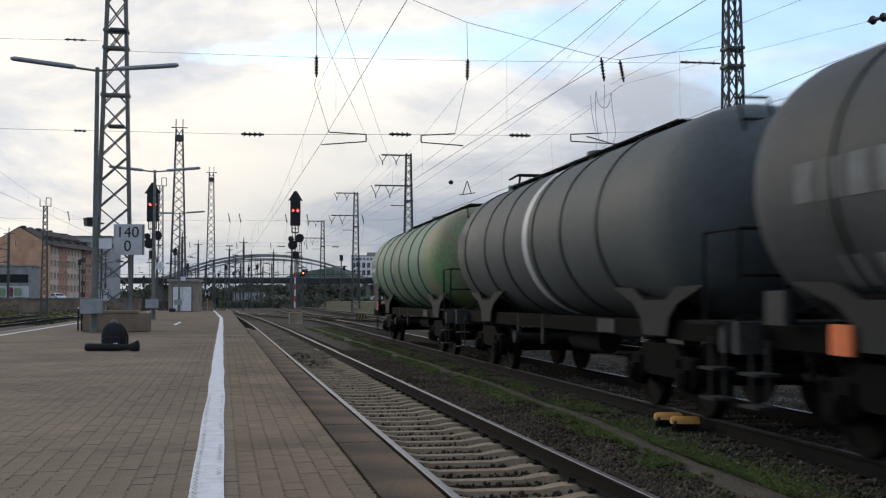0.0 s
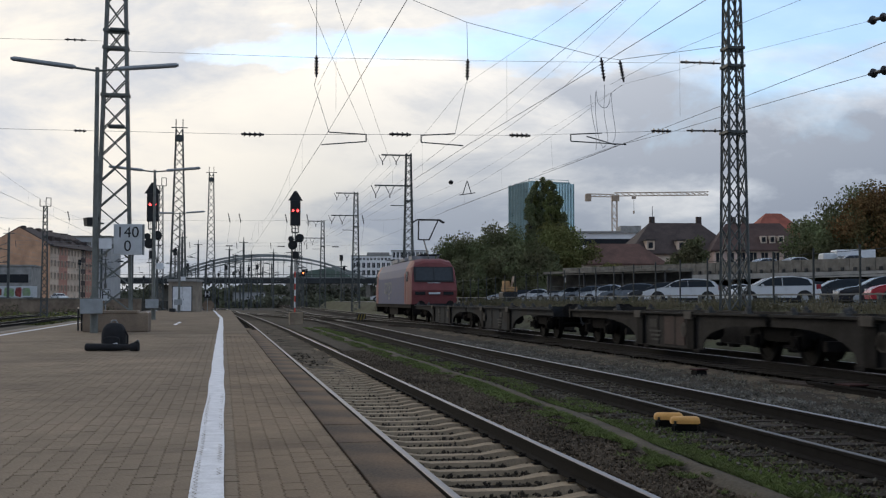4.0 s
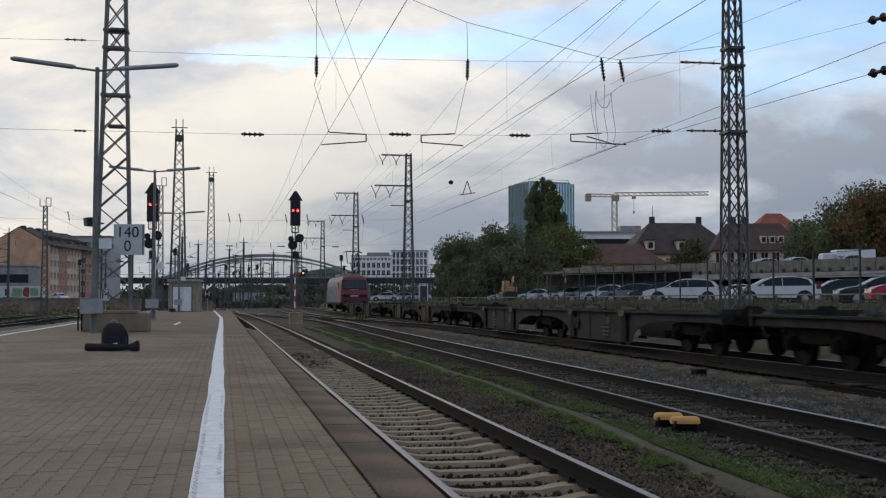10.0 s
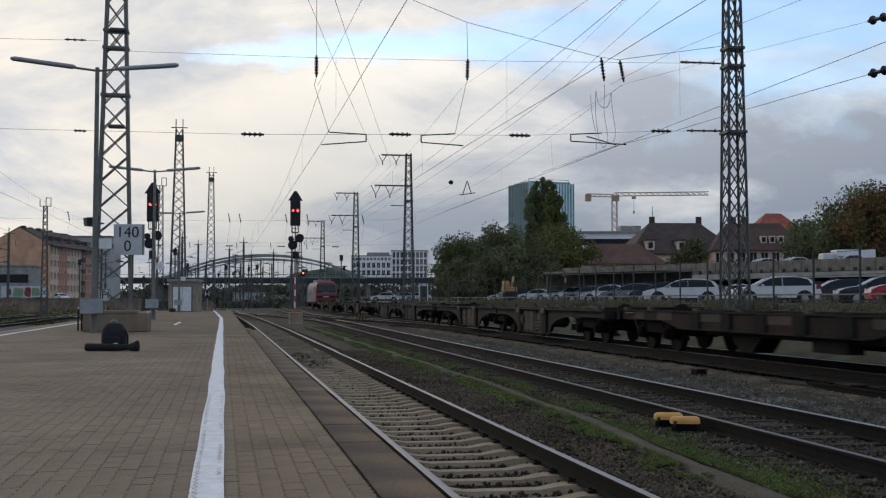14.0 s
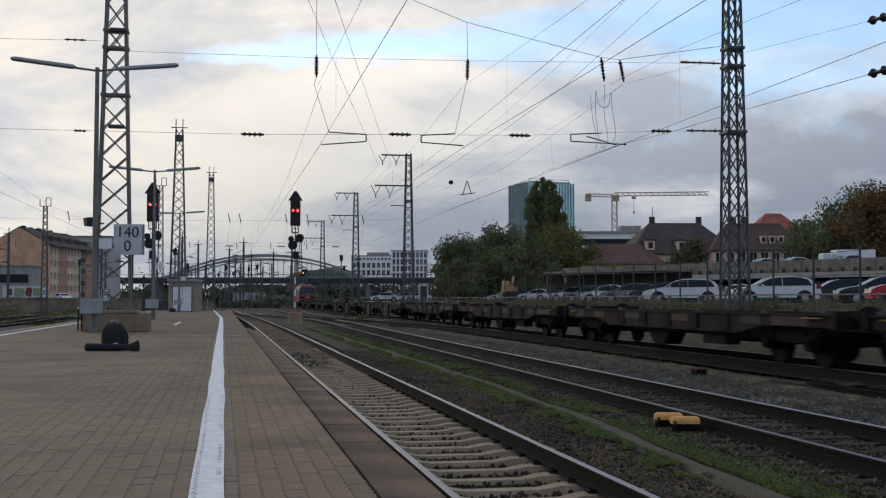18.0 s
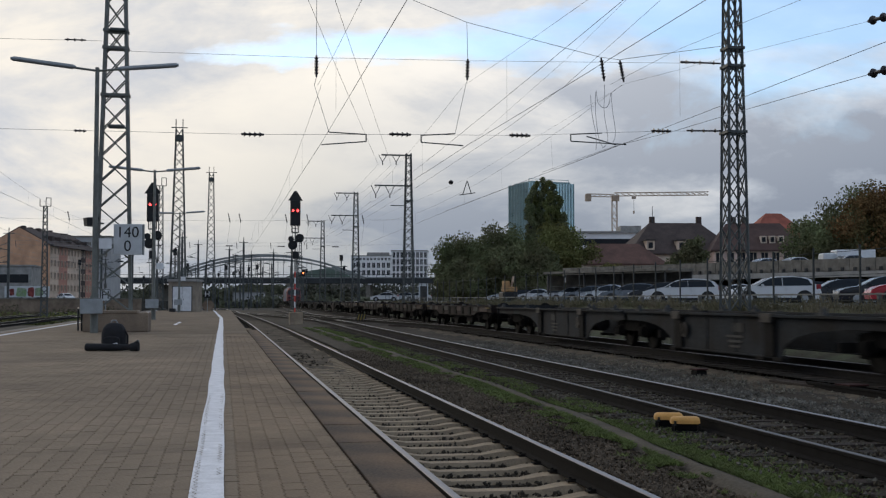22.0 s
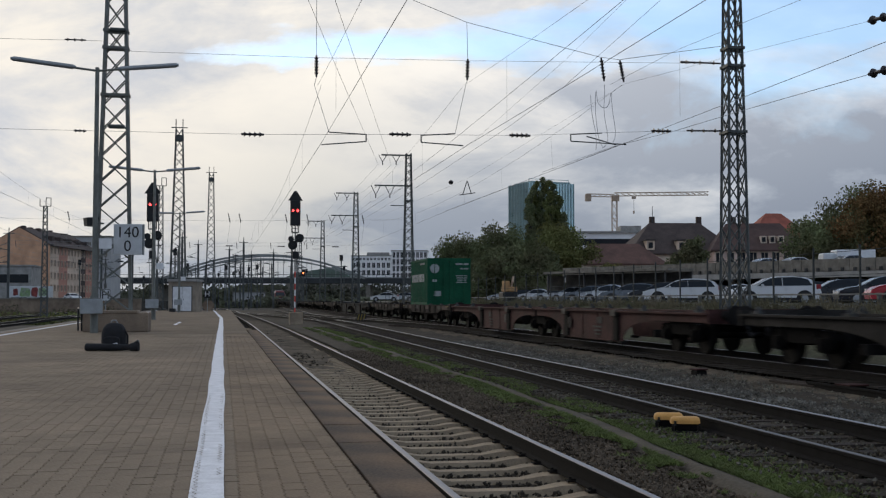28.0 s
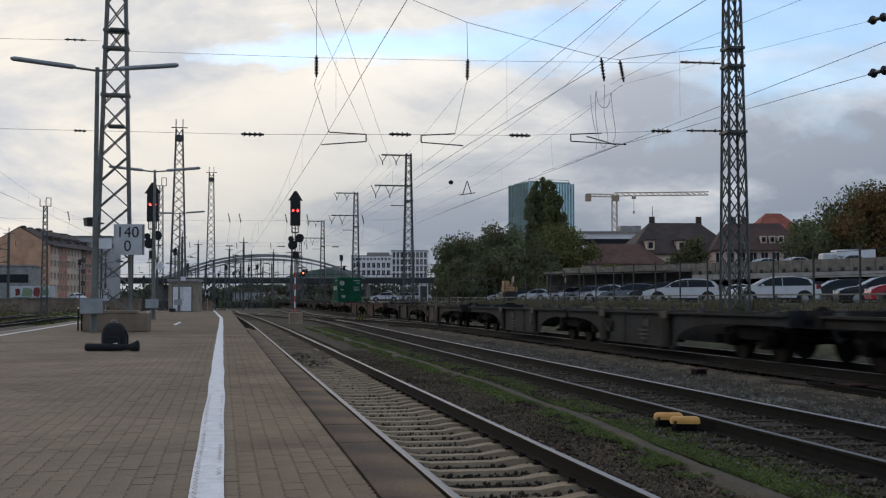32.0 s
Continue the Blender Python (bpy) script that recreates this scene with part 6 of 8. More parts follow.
    wire("head_rope", [g(-2.9, 13.9), g(1.4, 12.45), g(5.74, 10.89), g(7.48, 10.26), g(11.9, 9.32), g(12.51, 9.27), g(16.06, 9.86)], 0.009, t)
    wire("upper_cross_wire", [g(-30, 8.6), g(-6.46, 9.15), g(-3.6, 9.2), g(-2.7, 8.92), g(2.76, 8.95), g(7.51, 9.04), g(16.1, 9.28)], 0.0055, t)
    wire("lower_cross_wire", [g(-30, 6.3), g(-6.42, 6.5), g(0.84, 6.53), g(5.36, 6.65), g(9.19, 6.72), g(13.92, 6.99), g(16.0, 7.05)], 0.0055, t)
    for l, z in ((0.84, 6.53), (5.36, 6.65), (9.19, 6.72), (13.92, 6.99)):
        insulator("insulator", g(l - 0.34, z), g(l + 0.34, z), 0.085, t, 4)
    for l in (-4.35, 14.9):
        insulator("insulator", g(l - 0.3, 9.2 if l < 0 else 9.27), g(l + 0.3, 9.2 if l < 0 else 9.27), 0.05, t, 3)
    insulator("insulator", g(-4.35, 6.5), g(-4.0, 6.5), 0.05, t, 3)
    insulator("insulator", g(14.6, 9.28), g(16.0, 9.28), 0.07, t, 3)
    insulator("insulator", g(14.8, 7.03), g(16.0, 7.05), 0.07, t, 3)
    for la, za, lb, zb in ((2.76, 9.02, 2.76, 8.35), (7.51, 9.09, 7.49, 8.42), (11.9, 9.3, 12.0, 8.55), (12.53, 9.25, 12.66, 8.55)):
        insulator("insulator", g(la, za), g(lb, zb), 0.075, t, 6)
    wire("hanger_wire", [g(2.76, 12.0), g(2.76, 9.0)], 0.008, t)
    wire("hanger_wire", [g(7.48, 10.26), g(7.51, 9.05)], 0.008, t)
    for la, za, lb, zb in ((2.76, 8.35, 2.70, 8.1), (7.49, 8.42, 7.45, 8.3), (2.7, 8.1, 3.15, 6.66), (7.45, 8.3, 7.1, 6.72)):
        wire("hanger_wire", [g(la, za), g(lb, zb)], 0.008, t)
    # steady arms
    for pts in (((3.15, 6.66), (4.3, 6.62), (4.3, 6.40), (2.93, 6.27)), ((7.11, 6.72), (6.02, 6.64), (6.02, 6.42), (7.36, 6.35)), ((11.9, 6.87), (10.87, 6.80), (10.87, 6.58), (12.72, 6.52)), ((11.4, 6.75), (12.38, 6.5))):
        bm = bmesh.new()
        for (a, b), (c, d) in zip(pts, pts[1:]):
            rod(bm, g(a, b), g(c, d), 0.020, 6)
        part("steady_arm", bm, M["mast_dark"], t)
    for s2, z2 in ((100.5, 8.6), (100.5, 6.4), (153, 9.2), (153, 6.6), (210, 9.0), (210, 6.6), (262, 9.0)):
        pts = [ground(-34 + 49.5 * i / 14, s2, z2 - 0.35 * math.sin(math.pi * i / 14)) for i in range(15)]
        wire("yard_cross_wire", pts, 0.007 if s2 < 130 else 0.011, t)
        for l in (-12.73, 0.49, 1.4, 5.36, 7.21, 12.05) if s2 < 101 and z2 > 7 else (-27, -19.4, -14.2, -9.4, -5.5, 0.5, 4.9, 9.6):
            if s2 < 101 and z2 > 7:
                insulator("insulator", ground(l - 0.1, s2, z2 + 0.35), ground(l + 0.06, s2, z2 - 0.45), 0.075, t, 4)
                wire("hanger_wire", [ground(l + 0.06, s2, z2 - 0.4), ground(l - 0.15, s2, 6.5)], 0.008, t)
            elif z2 < 7:
                insulator("insulator", ground(l - 0.3, s2, z2 - 0.25), ground(l + 0.3, s2, z2 - 0.25), 0.09, t, 3)
            else:
                insulator("insulator", ground(l + 1.2, s2, z2 - 0.2), ground(l + 1.25, s2, z2 - 1.0), 0.08, t, 3)
    # looped jumper cables over the far track
    for pts in (((11.47, 8.06), (11.5, 7.48), (11.67, 6.67), (11.64, 6.30)), ((11.64, 8.16), (11.62, 7.48), (11.74, 6.58), (11.89, 6.36)), ((11.94, 8.4), (11.94, 8.04), (11.9, 7.49), (12.08, 6.59), (11.89, 6.36)),
                ((12.17, 8.14), (12.18, 7.68), (12.33, 6.78), (12.17, 6.48)), ((11.66, 8.21), (11.71, 7.76), (11.94, 7.62), (12.09, 7.75), (12.15, 8.14))):
        pts = list(pts)
        # rounded by two rounds of corner cutting
        for _ in range(2):
            pts = [pts[0]] + [((1 - k) * a[0] + k * b[0], (1 - k) * a[1] + k * b[1]) for a, b in zip(pts, pts[1:]) for k in (0.25, 0.75)] + [pts[-1]]
        wire("jumper_cable", [ground(l, 35.0, z) for l, z in pts], 0.008, t)
    # feeder lines to the bracket masts
    t = thing("feeder_line", Matrix(), "thin feeder wires running to the bracket masts", "overhead line")
    for a, b in (((-1.5, 22.0, 14.6), (13.3, 100, 13.4)), ((-0.5, 20.0, 13.9), (14.45, 100, 13.4)), ((9.6, 16.0, 9.2), (12.7, 100, 10.0))):
        pts = []
        for i in range(13):
            u = i / 12
            l, s, z = (a[j] + (b[j] - a[j]) * u for j in range(3))
            pts.append(ground(l, s, z - 3.2 * u * (1 - u) * 0.25))
        wire("feeder_wire", pts, 0.010, t)
    for dl in (13.3, 14.45, 12.7):
        z = 13.4 if dl > 13 else 10.2
        wire("feeder_wire", [ground(dl, 100, z), ground(dl, 119, z - 0.5), ground(dl, 138, z)], 0.010, t)
        wire("feeder_wire", [ground(dl, 138, z), ground(dl, 161, z - 0.6), ground(dl, 184, z)], 0.010, t)
    bm = bmesh.new()
    p = ground(8.51, 43.0, 6.0)
    lathe(bm, [(0.0001, -0.09), (0.07, -0.06), (0.10, 0), (0.07, 0.06), (0.0001, 0.09)], 14, Matrix.Translation(p))
    part("weight", bm, M["black"], t, smooth=True)
    bm = bmesh.new()
    p = ground(8.93, 42.0, 5.47)
    for a, b in (((-0.16, 0), (0.0, 0.5)), ((0.16, 0), (0.0, 0.5)), ((-0.3, -0.04), (0.3, 0.05))):
        rod(bm, p + Vector((a[0], 0, a[1])), p + Vector((b[0], 0, b[1])), 0.018, 6)
    part("clamp", bm, M["black"], t)


# ---- platform things ----
def build_platform_things():
    bag = thing("backpack", spot(-2.05, 23.0, PLAT, -12), "black backpack standing on the paving", "backpack")
    bm = bmesh.new()
    rings = []
    for z, w, d in ((0.0, 0.36, 0.24), (0.03, 0.44, 0.30), (0.18, 0.47, 0.33), (0.33, 0.46, 0.31), (0.43, 0.41, 0.27), (0.50, 0.30, 0.19), (0.53, 0.14, 0.09)):
        rings.append([bm.verts.new((w / 2 * (1.0 if abs(math.cos(a)) > 0.98 else 1) * math.copysign(abs(math.cos(a)) ** 0.7, math.cos(a)), d / 2 * math.copysign(abs(math.sin(a)) ** 0.7, math.sin(a)), z)) for a in [i * math.pi / 8 + 0.01 for i in range(16)]])
    for a, b in zip(rings, rings[1:]):
        for i in range(16):
            j = (i + 1) % 16
            bm.faces.new((a[i], a[j], b[j], b[i]))
    bm.faces.new(list(reversed(rings[0]))), bm.faces.new(rings[-1])
    part("body", bm, M["fabric_black"], bag, smooth=True)
    bm = bmesh.new()
    prism(bm, [(-0.17, 0.03), (0.17, 0.03), (0.16, 0.24), (0.08, 0.27), (-0.08, 0.27), (-0.16, 0.24)], 0.09, pose(0, -0.175, 0))
    part("front_pocket", bm, M["fabric_black"], bag, bevel=0.015)
    pts = [Vector((0.20, -0.02, 0.40)), Vector((0.27, -0.03, 0.30)), Vector((0.275, -0.03, 0.15)), Vector((0.22, -0.03, 0.05))]
    rods("strap", list(zip(pts, pts[1:])), 0.018, M["fabric_black"], bag)
    pts = [Vector((0.06 * math.cos(a), 0, 0.53 + 0.05 * math.sin(a))) for a in [i * math.pi / 6 for i in range(7)]]
    rods("handle", list(zip(pts, pts[1:])), 0.012, M["galv"], bag)
    bar("reflector", (0.05, -0.235, 0.11), (0.24, 0.008, 0.025), M["white"], bag, "pale reflective strip", m=pose(0, 0, 0, 0, -14, 0))
    tri = thing("tripod_bag", spot(-2.05, 22.7, PLAT, -12), "long black tripod bag lying in front of the backpack", "bag")
    bm = bmesh.new()
    m = pose(0, 0, 0.075, 0, 90, 0)
    lathe(bm, [(0.0001, -0.52), (0.06, -0.515), (0.075, -0.49), (0.07, -0.3), (0.062, 0.1), (0.058, 0.33), (0.08, 0.36), (0.095, 0.44), (0.088, 0.50), (0.0001, 0.52)], 16, m)
    part("body", bm, M["fabric_black"], tri, smooth=True)
    bm = bmesh.new()
    rod(bm, (0.36, 0, 0.10), (0.50, -0.02, 0.19), 0.035, 8)
    part("tripod_head", bm, M["black"], tri)
    # service hut
    hut = thing("service_hut", spot(-3.05, 97.8, PLAT, -10.8), "small pale concrete service hut with white double door", "hut")
    bar("wall", (0, 0, 1.22), (2.3, 2.2, 2.44), M["hut_wall"], hut)
    bar("roof", (0, 0, 2.55), (2.5, 2.5, 0.20), M["concrete_light"], hut, bevel=0.03)
    bar("door_frame", (-0.02, -1.105, 1.06), (1.66, 0.04, 2.06), M["frame_grey"], hut)
    for sx in (-1, 1):
        d = bar("door", (sx * 0.385 - 0.02, -1.13, 1.05), (0.74, 0.04, 1.98), M["white"], hut, "white steel door")
    bar("door_handle", (0.1, -1.16, 1.0), (0.03, 0.05, 0.14), M["black"], hut)
    cr = thing("black_crate", spot(-4.0, 95.6, PLAT, -10.8), "small black crate beside the hut", "crate")
    bar("body", (0, 0, 0.14), (0.45, 0.4, 0.28), M["black"], cr, bevel=0.02)
    # stop boards with the letter H
    for l, s, z in ((-1.30, 100.2, PLAT), (-6.2, 64.3, PLAT)):
        b = thing("stop_board", spot(l, s, z, -10.8), "black stop board with a white letter H on a thin post" if l > -2 else "white stop board with a black letter H on a thin post", "sign", group="stop boards")
        rods("post", [((0, 0.03, 0), (0, 0.03, 1.6))], 0.03, M["galv"], b)
        hgt = 1.45 if l > -2 else 1.22
        bar("board", (0, 0, hgt), (0.5, 0.03, 0.62), M["black"], b)
        dark = l > -2
        bar("board_face", (0, -0.02, hgt), (0.46, 0.01, 0.58), M["black" if dark else "sign_white"], b)
        writing("letter", "H", 0.62, M["white" if dark else "black"], b, pose(0, -0.03, hgt, 90, 0, 0))
    pole = thing("marker_post", spot(-4.72, 62, PLAT, -10.8), "short red and white marker post on the platform", "post")
    for i in range(5):
        bm = bmesh.new()
        rod(bm, (0, 0, i * 0.17), (0, 0, i * 0.17 + 0.17), 0.09, 12)
        part("band", bm, M["white" if i % 2 == 0 else "red_paint"], pole, smooth=True)
    hoop = thing("guard_hoop", spot(-4.3, 37.3, PLAT, -10.8), "dark bent steel guard hoop beside the plinth", "rail")
    pts = [Vector((0, 0, 0)), Vector((0, 0, 0.62)), Vector((-0.05, 0, 0.70)), Vector((-0.3, 0.6, 0.70)), Vector((-0.3, 0.6, 0))]
    rods("tube", list(zip(pts, pts[1:])), 0.03, M["black"], hoop)
    disc = thing("cable_drum", spot(-1.3, 106, PLAT, -10.8), "round brown wooden cable drum at the platform end", "drum")
    bm = bmesh.new()
    for y in (-0.35, 0.35):
        lathe(bm, [(0.0001, -0.03), (0.46, -0.03), (0.46, 0.03), (0.0001, 0.03)], 24, Matrix.Translation((0, y, 0.46)) @ pose(0, 0, 0, 90, 0, 0))
    rod(bm, (0, -0.35, 0.46), (0, 0.35, 0.46), 0.22, 16)
    part("drum", bm, M["plinth"], disc)


# ---- lineside things ----
def build_lineside():
    for l, s in ((5.58, 13.95), (5.60, 13.46)):
        t = thing("point_machine", spot(l, s, -0.14, -16), "point machine with a rounded yellow cover in the grass", "point machine", group="yellow point machines")
        bm = bmesh.new()
        box(bm, (0, 0, 0.07), (0.27, 0.22, 0.16))
        part("base", bm, M["bogie"], t, bevel=0.01)
        bm = bmesh.new()
        box(bm, (0.02, -0.02, 0.0), (0.46, 0.30, 0.08))
        for x in (-0.16, 0.16):
            rod(bm, (x, -0.13, -0.02), (x, -0.13, 0.13), 0.016, 6)
        rod(bm, (-0.2, -0.15, 0.05), (0.26, -0.15, 0.05), 0.014, 6)
        part("mounting_frame", bm, M["rail"], t)
        bm = bmesh.new()
        n = 10
        rings = []
        for x, k in ((-0.20, 0.45), (-0.19, 0.8), (-0.155, 1.0), (0.155, 1.0), (0.19, 0.8), (0.20, 0.45)):
            rings.append([bm.verts.new((x * 0.9, 0.115 * k * math.cos(math.pi * i / n), 0.145 + 0.085 * k * math.sin(math.pi * i / n) ** 0.7)) for i in range(n + 1)])
        for a, b in zip(rings, rings[1:]):
            for i in range(n):
                bm.faces.new((a[i], a[i + 1], b[i + 1], b[i]))
            bm.faces.new((a[n], a[0], b[0], b[n]))
        bm.faces.new(rings[0]), bm.faces.new(list(reversed(rings[-1])))
        part("cover", bm, M["yellow"], t, "rounded yellow cover", smooth=True)
        bar("latch", (-0.13, -0.118, 0.15), (0.03, 0.015, 0.06), M["black"], t)
    for l, s, w, d, h, label in ((9.85, 22.9, 0.25, 0.25, 0.20, "small rusty track-side junction box"), (10.5, 18.0, 0.36, 0.36, 0.22, "low rusty track-side junction box")):
        t = thing("junction_box", spot(l, s, -0.14, 8), label, "junction box", group="junction boxes")
        bar("body", (0, 0, h / 2 - 0.02), (w, d, h), M["rail"], t, bevel=0.02)
        bar("lid", (0, 0, h), (w + 0.04, d + 0.04, 0.03), M["flat_red"], t, bevel=0.008)
    t = thing("sleeper_stack", spot(10.3, 19.6, -0.08, 4), "stack of old dark wooden sleepers beside the far track", "timber stack")
    for x, z, turn in ((0, 0.03, 0), (0.24, 0.03, 3)):
        bar("timber", (x, 0, z), (0.20, 1.5, 0.12), M["wood_sleeper"], t, bevel=0.012, m=pose(0, 0, 0, 0, 0, turn))
    for l, s in ((10.35, 16.6),):
        t = thing("spare_rail", spot(l, s, -0.10, 1.5), "rusty spare rail lying on the ballast", "rail", group="spare rails")
        bm = bmesh.new()
        prism(bm, [(-0.07, 0), (0.07, 0), (0.012, 0.03), (0.012, 0.12), (0.036, 0.13), (0.036, 0.165), (-0.036, 0.165), (-0.036, 0.13), (-0.012, 0.12), (-0.012, 0.03)], 5.0)
        part("rail", bm, M["rail"], t)
    b = thing("striped_barrier", spot(9.3, 78.5, -0.1, -10.8), "low yellow and black striped barrier board", "barrier")
    bar("board", (0, 0, 0.45), (0.62, 0.06, 0.42), M["black"], b)
    for i in range(3):
        bm = bmesh.new()
        prism(bm, [(-0.29 + i * 0.19, 0.25), (-0.20 + i * 0.19, 0.25), (-0.09 + i * 0.19, 0.65), (-0.18 + i * 0.19, 0.65)], 0.02, pose(0, -0.04, 0))
        part("stripe", bm, M["lever"], b)
    for x in (-0.25, 0.25):
        bar("leg", (x, 0.02, 0.15), (0.06, 0.06, 0.4), M["black"], b)


def build_fence():
    t = thing("fence", Matrix(), "tall dark steel post fence along the car park", "fence")
    bm = bmesh.new()
    beam(bm, (0, 0, -0.4), (0, 0, 2.05), 0.05)
    beam(bm, (0, 0, 2.05), (0, 0.0, 2.12), 0.05)
    me = mesh_of("post", bm, M["fence"])
    s = 25.0
    while s < 130:
        p = new("post", me)
        p.parent = t
        p.matrix_basis = spot(18.0, s, 1.0)
        s += 2.66
    for z in (1.95, 1.25, 0.5):
        bm = bmesh.new()
        rod(bm, ground(18.0, 25, 1.0 + z), ground(18.0, 130, 1.0 + z), 0.008, 4, caps=False)
        part("tension_wire", bm, M["fence"], t)
    g = thing("guard_rail", Matrix(), "galvanised guard rail at the car park edge", "guard rail")
    for z in (0.64, 0.34):
        bm = bmesh.new()
        beam(bm, ground(18.6, 24, 1.05 + z), ground(18.6, 120, 1.05 + z), 0.05, 0.12)
        part("beam", bm, M["guard_steel"], g)
    bm = bmesh.new()
    box(bm, (0, 0, 0.3), (0.12, 0.10, 0.75))
    me = mesh_of("post", bm, M["guard_steel"])
    s = 24
    while s < 120:
        p = new("post", me)
        p.parent = g
        p.matrix_basis = spot(18.65, s, 1.05)
        s += 3.2


# ---- cars ----
def car(paint, label, estate=False, low=0.0):
    """A parked car; nose at -x, wheels on the ground."""
    t = thing("car", Matrix(), label, "car", group="parked cars")
    h = 1.47 - low
    out = [(-2.2, 0.30), (-2.27, 0.55), (-2.18, 0.72), (-1.9, 0.84), (-1.5, 0.92), (-1.05, 0.98), (-0.62, h - 0.24), (-0.30, h - 0.10), (0.1, h - 0.02), (0.6, h)]
    out += [(1.1, h - 0.02), (1.5, h - 0.08), (1.74, h - 0.20), (1.96, 1.0), (2.12, 0.9), (2.2, 0.6), (2.18, 0.32)] if estate else [(0.95, h - 0.08), (1.3, 1.2), (1.6, 1.06), (2.0, 1.02), (2.15, 0.95), (2.22, 0.7), (2.2, 0.32)]
    bm = bmesh.new()
    rings = []
    for y, k, dz in ((-0.88, 0.93, 0.04), (-0.86, 1.0, 0.0), (0.86, 1.0, 0), (0.88, 0.93, 0.04)):
        row = []
        for x, z in out:
            up = max(0.0, (z - 0.9) / (h - 0.9))
            row.append(bm.verts.new((x * (0.985 if abs(y) > 0.87 else 1), y * (1 - 0.20 * up), z)))
        rings.append(row)
    n = len(out)
    for a, b in zip(rings, rings[1:]):
        for i in range(n):
            j = (i + 1) % n
            bm.faces.new((a[i], a[j], b[j], b[i]))
    bm.faces.new(rings[0]), bm.faces.new(list(reversed(rings[-1])))
    body = part("body", bm, paint, t, bevel=0.05)
    gl = [(-1.0, 0.97), (-0.58, 1.22), (-0.25, 1.35), (0.15, 1.40), (0.6, 1.41)] + ([(1.2, 1.385), (1.55, 1.30), (1.76, 0.99)] if estate else [(0.9, 1.32), (1.28, 1.12), (1.42, 0.98)])
    for sy in (-1, 1):
        bm = bmesh.new()
        v = []
        for x, z in gl:
            up = max(0.0, (z - 0.9) / (h - 0.9))
            v.append(bm.verts.new((x, sy * (0.885 * (1 - 0.20 * up) + 0.004), z)))
        bm.faces.new(v)
        part("side_glass", bm, M["glass_dark"], body)
        for x in (0.28,):
            bm = bmesh.new()
            beam(bm, (x, sy * 0.89, 0.95), (x, sy * 0.735, h - 0.1), 0.06, 0.02)
            part("door_pillar", bm, paint, body)
    bm = bmesh.new()
    v = [bm.verts.new(p) for p in ((-1.02, -0.74, 1.0), (-1.02, 0.74, 1.0), (-0.36, 0.62, h - 0.12), (-0.36, -0.62, h - 0.12))]
    bm.faces.new(v)
    ob = part("windscreen", bm, M["glass_dark"], body)
    ob.matrix_basis = pose(-0.025, 0, 0.02)
    bm = bmesh.new()
    pr = ((1.94, 1.04), (1.77, h - 0.20)) if estate else ((1.60, 1.08), (1.02, h - 0.09))
    v = [bm.verts.new((pr[0][0] + 0.02, -0.72, pr[0][1])), bm.verts.new((pr[0][0] + 0.02, 0.72, pr[0][1])), bm.verts.new((pr[1][0] + 0.02, 0.62, pr[1][1])), bm.verts.new((pr[1][0] + 0.02, -0.62, pr[1][1]))]
    bm.faces.new(v)
    part("rear_window", bm, M["glass_dark"], body)
    for sy in (-1, 1):
        bar("tail_light", (2.06, sy * 0.76, 0.92), (0.24, 0.24, 0.26), M["tail_red"], body, "red tail light", bevel=0.03)
        bar("headlight", (-2.12, sy * 0.66, 0.68), (0.20, 0.34, 0.14), M["white"], body)
        bar("mirror", (-0.72, sy * 0.97, 1.0), (0.12, 0.16, 0.12), paint, body)
    for sy in (-1, 1):
        bar("side_skirt", (0, sy * 0.872, 0.30), (2.0, 0.05, 0.16), M["black"], body)
        for x in (-1.38, 1.36):
            bm = bmesh.new()
            lathe(bm, [(0.0001, -0.01), (0.40, -0.01), (0.40, 0.01), (0.0001, 0.01)], 18, Matrix.Translation((x, sy * 0.885, 0.36)) @ pose(0, 0, 0, 90, 0, 0))
            part("wheel_arch", bm, M["black"], body)
    for x in (-1.38, 1.36):
        for sy in (-1, 1):
            bm = bmesh.new()
            lathe(bm, [(0.0001, -0.1), (0.29, -0.1), (0.32, -0.06), (0.32, 0.06), (0.29, 0.1), (0.0001, 0.1)], 20, Matrix.Translation((x, sy * 0.83, 0.32)) @ pose(0, 0, 0, 90, 0, 0))
            wh = part("wheel", bm, M["tyre"], t, smooth=True)
            bm = bmesh.new()
            lathe(bm, [(0.0001, 0), (0.20, 0), (0.19, 0.02), (0.0001, 0.03)], 16, Matrix.Translation((x, sy * 0.932, 0.32)) @ pose(0, 0, 0, -90 * sy, 0, 0))
            part("rim", bm, M["galv"], wh)
    return t


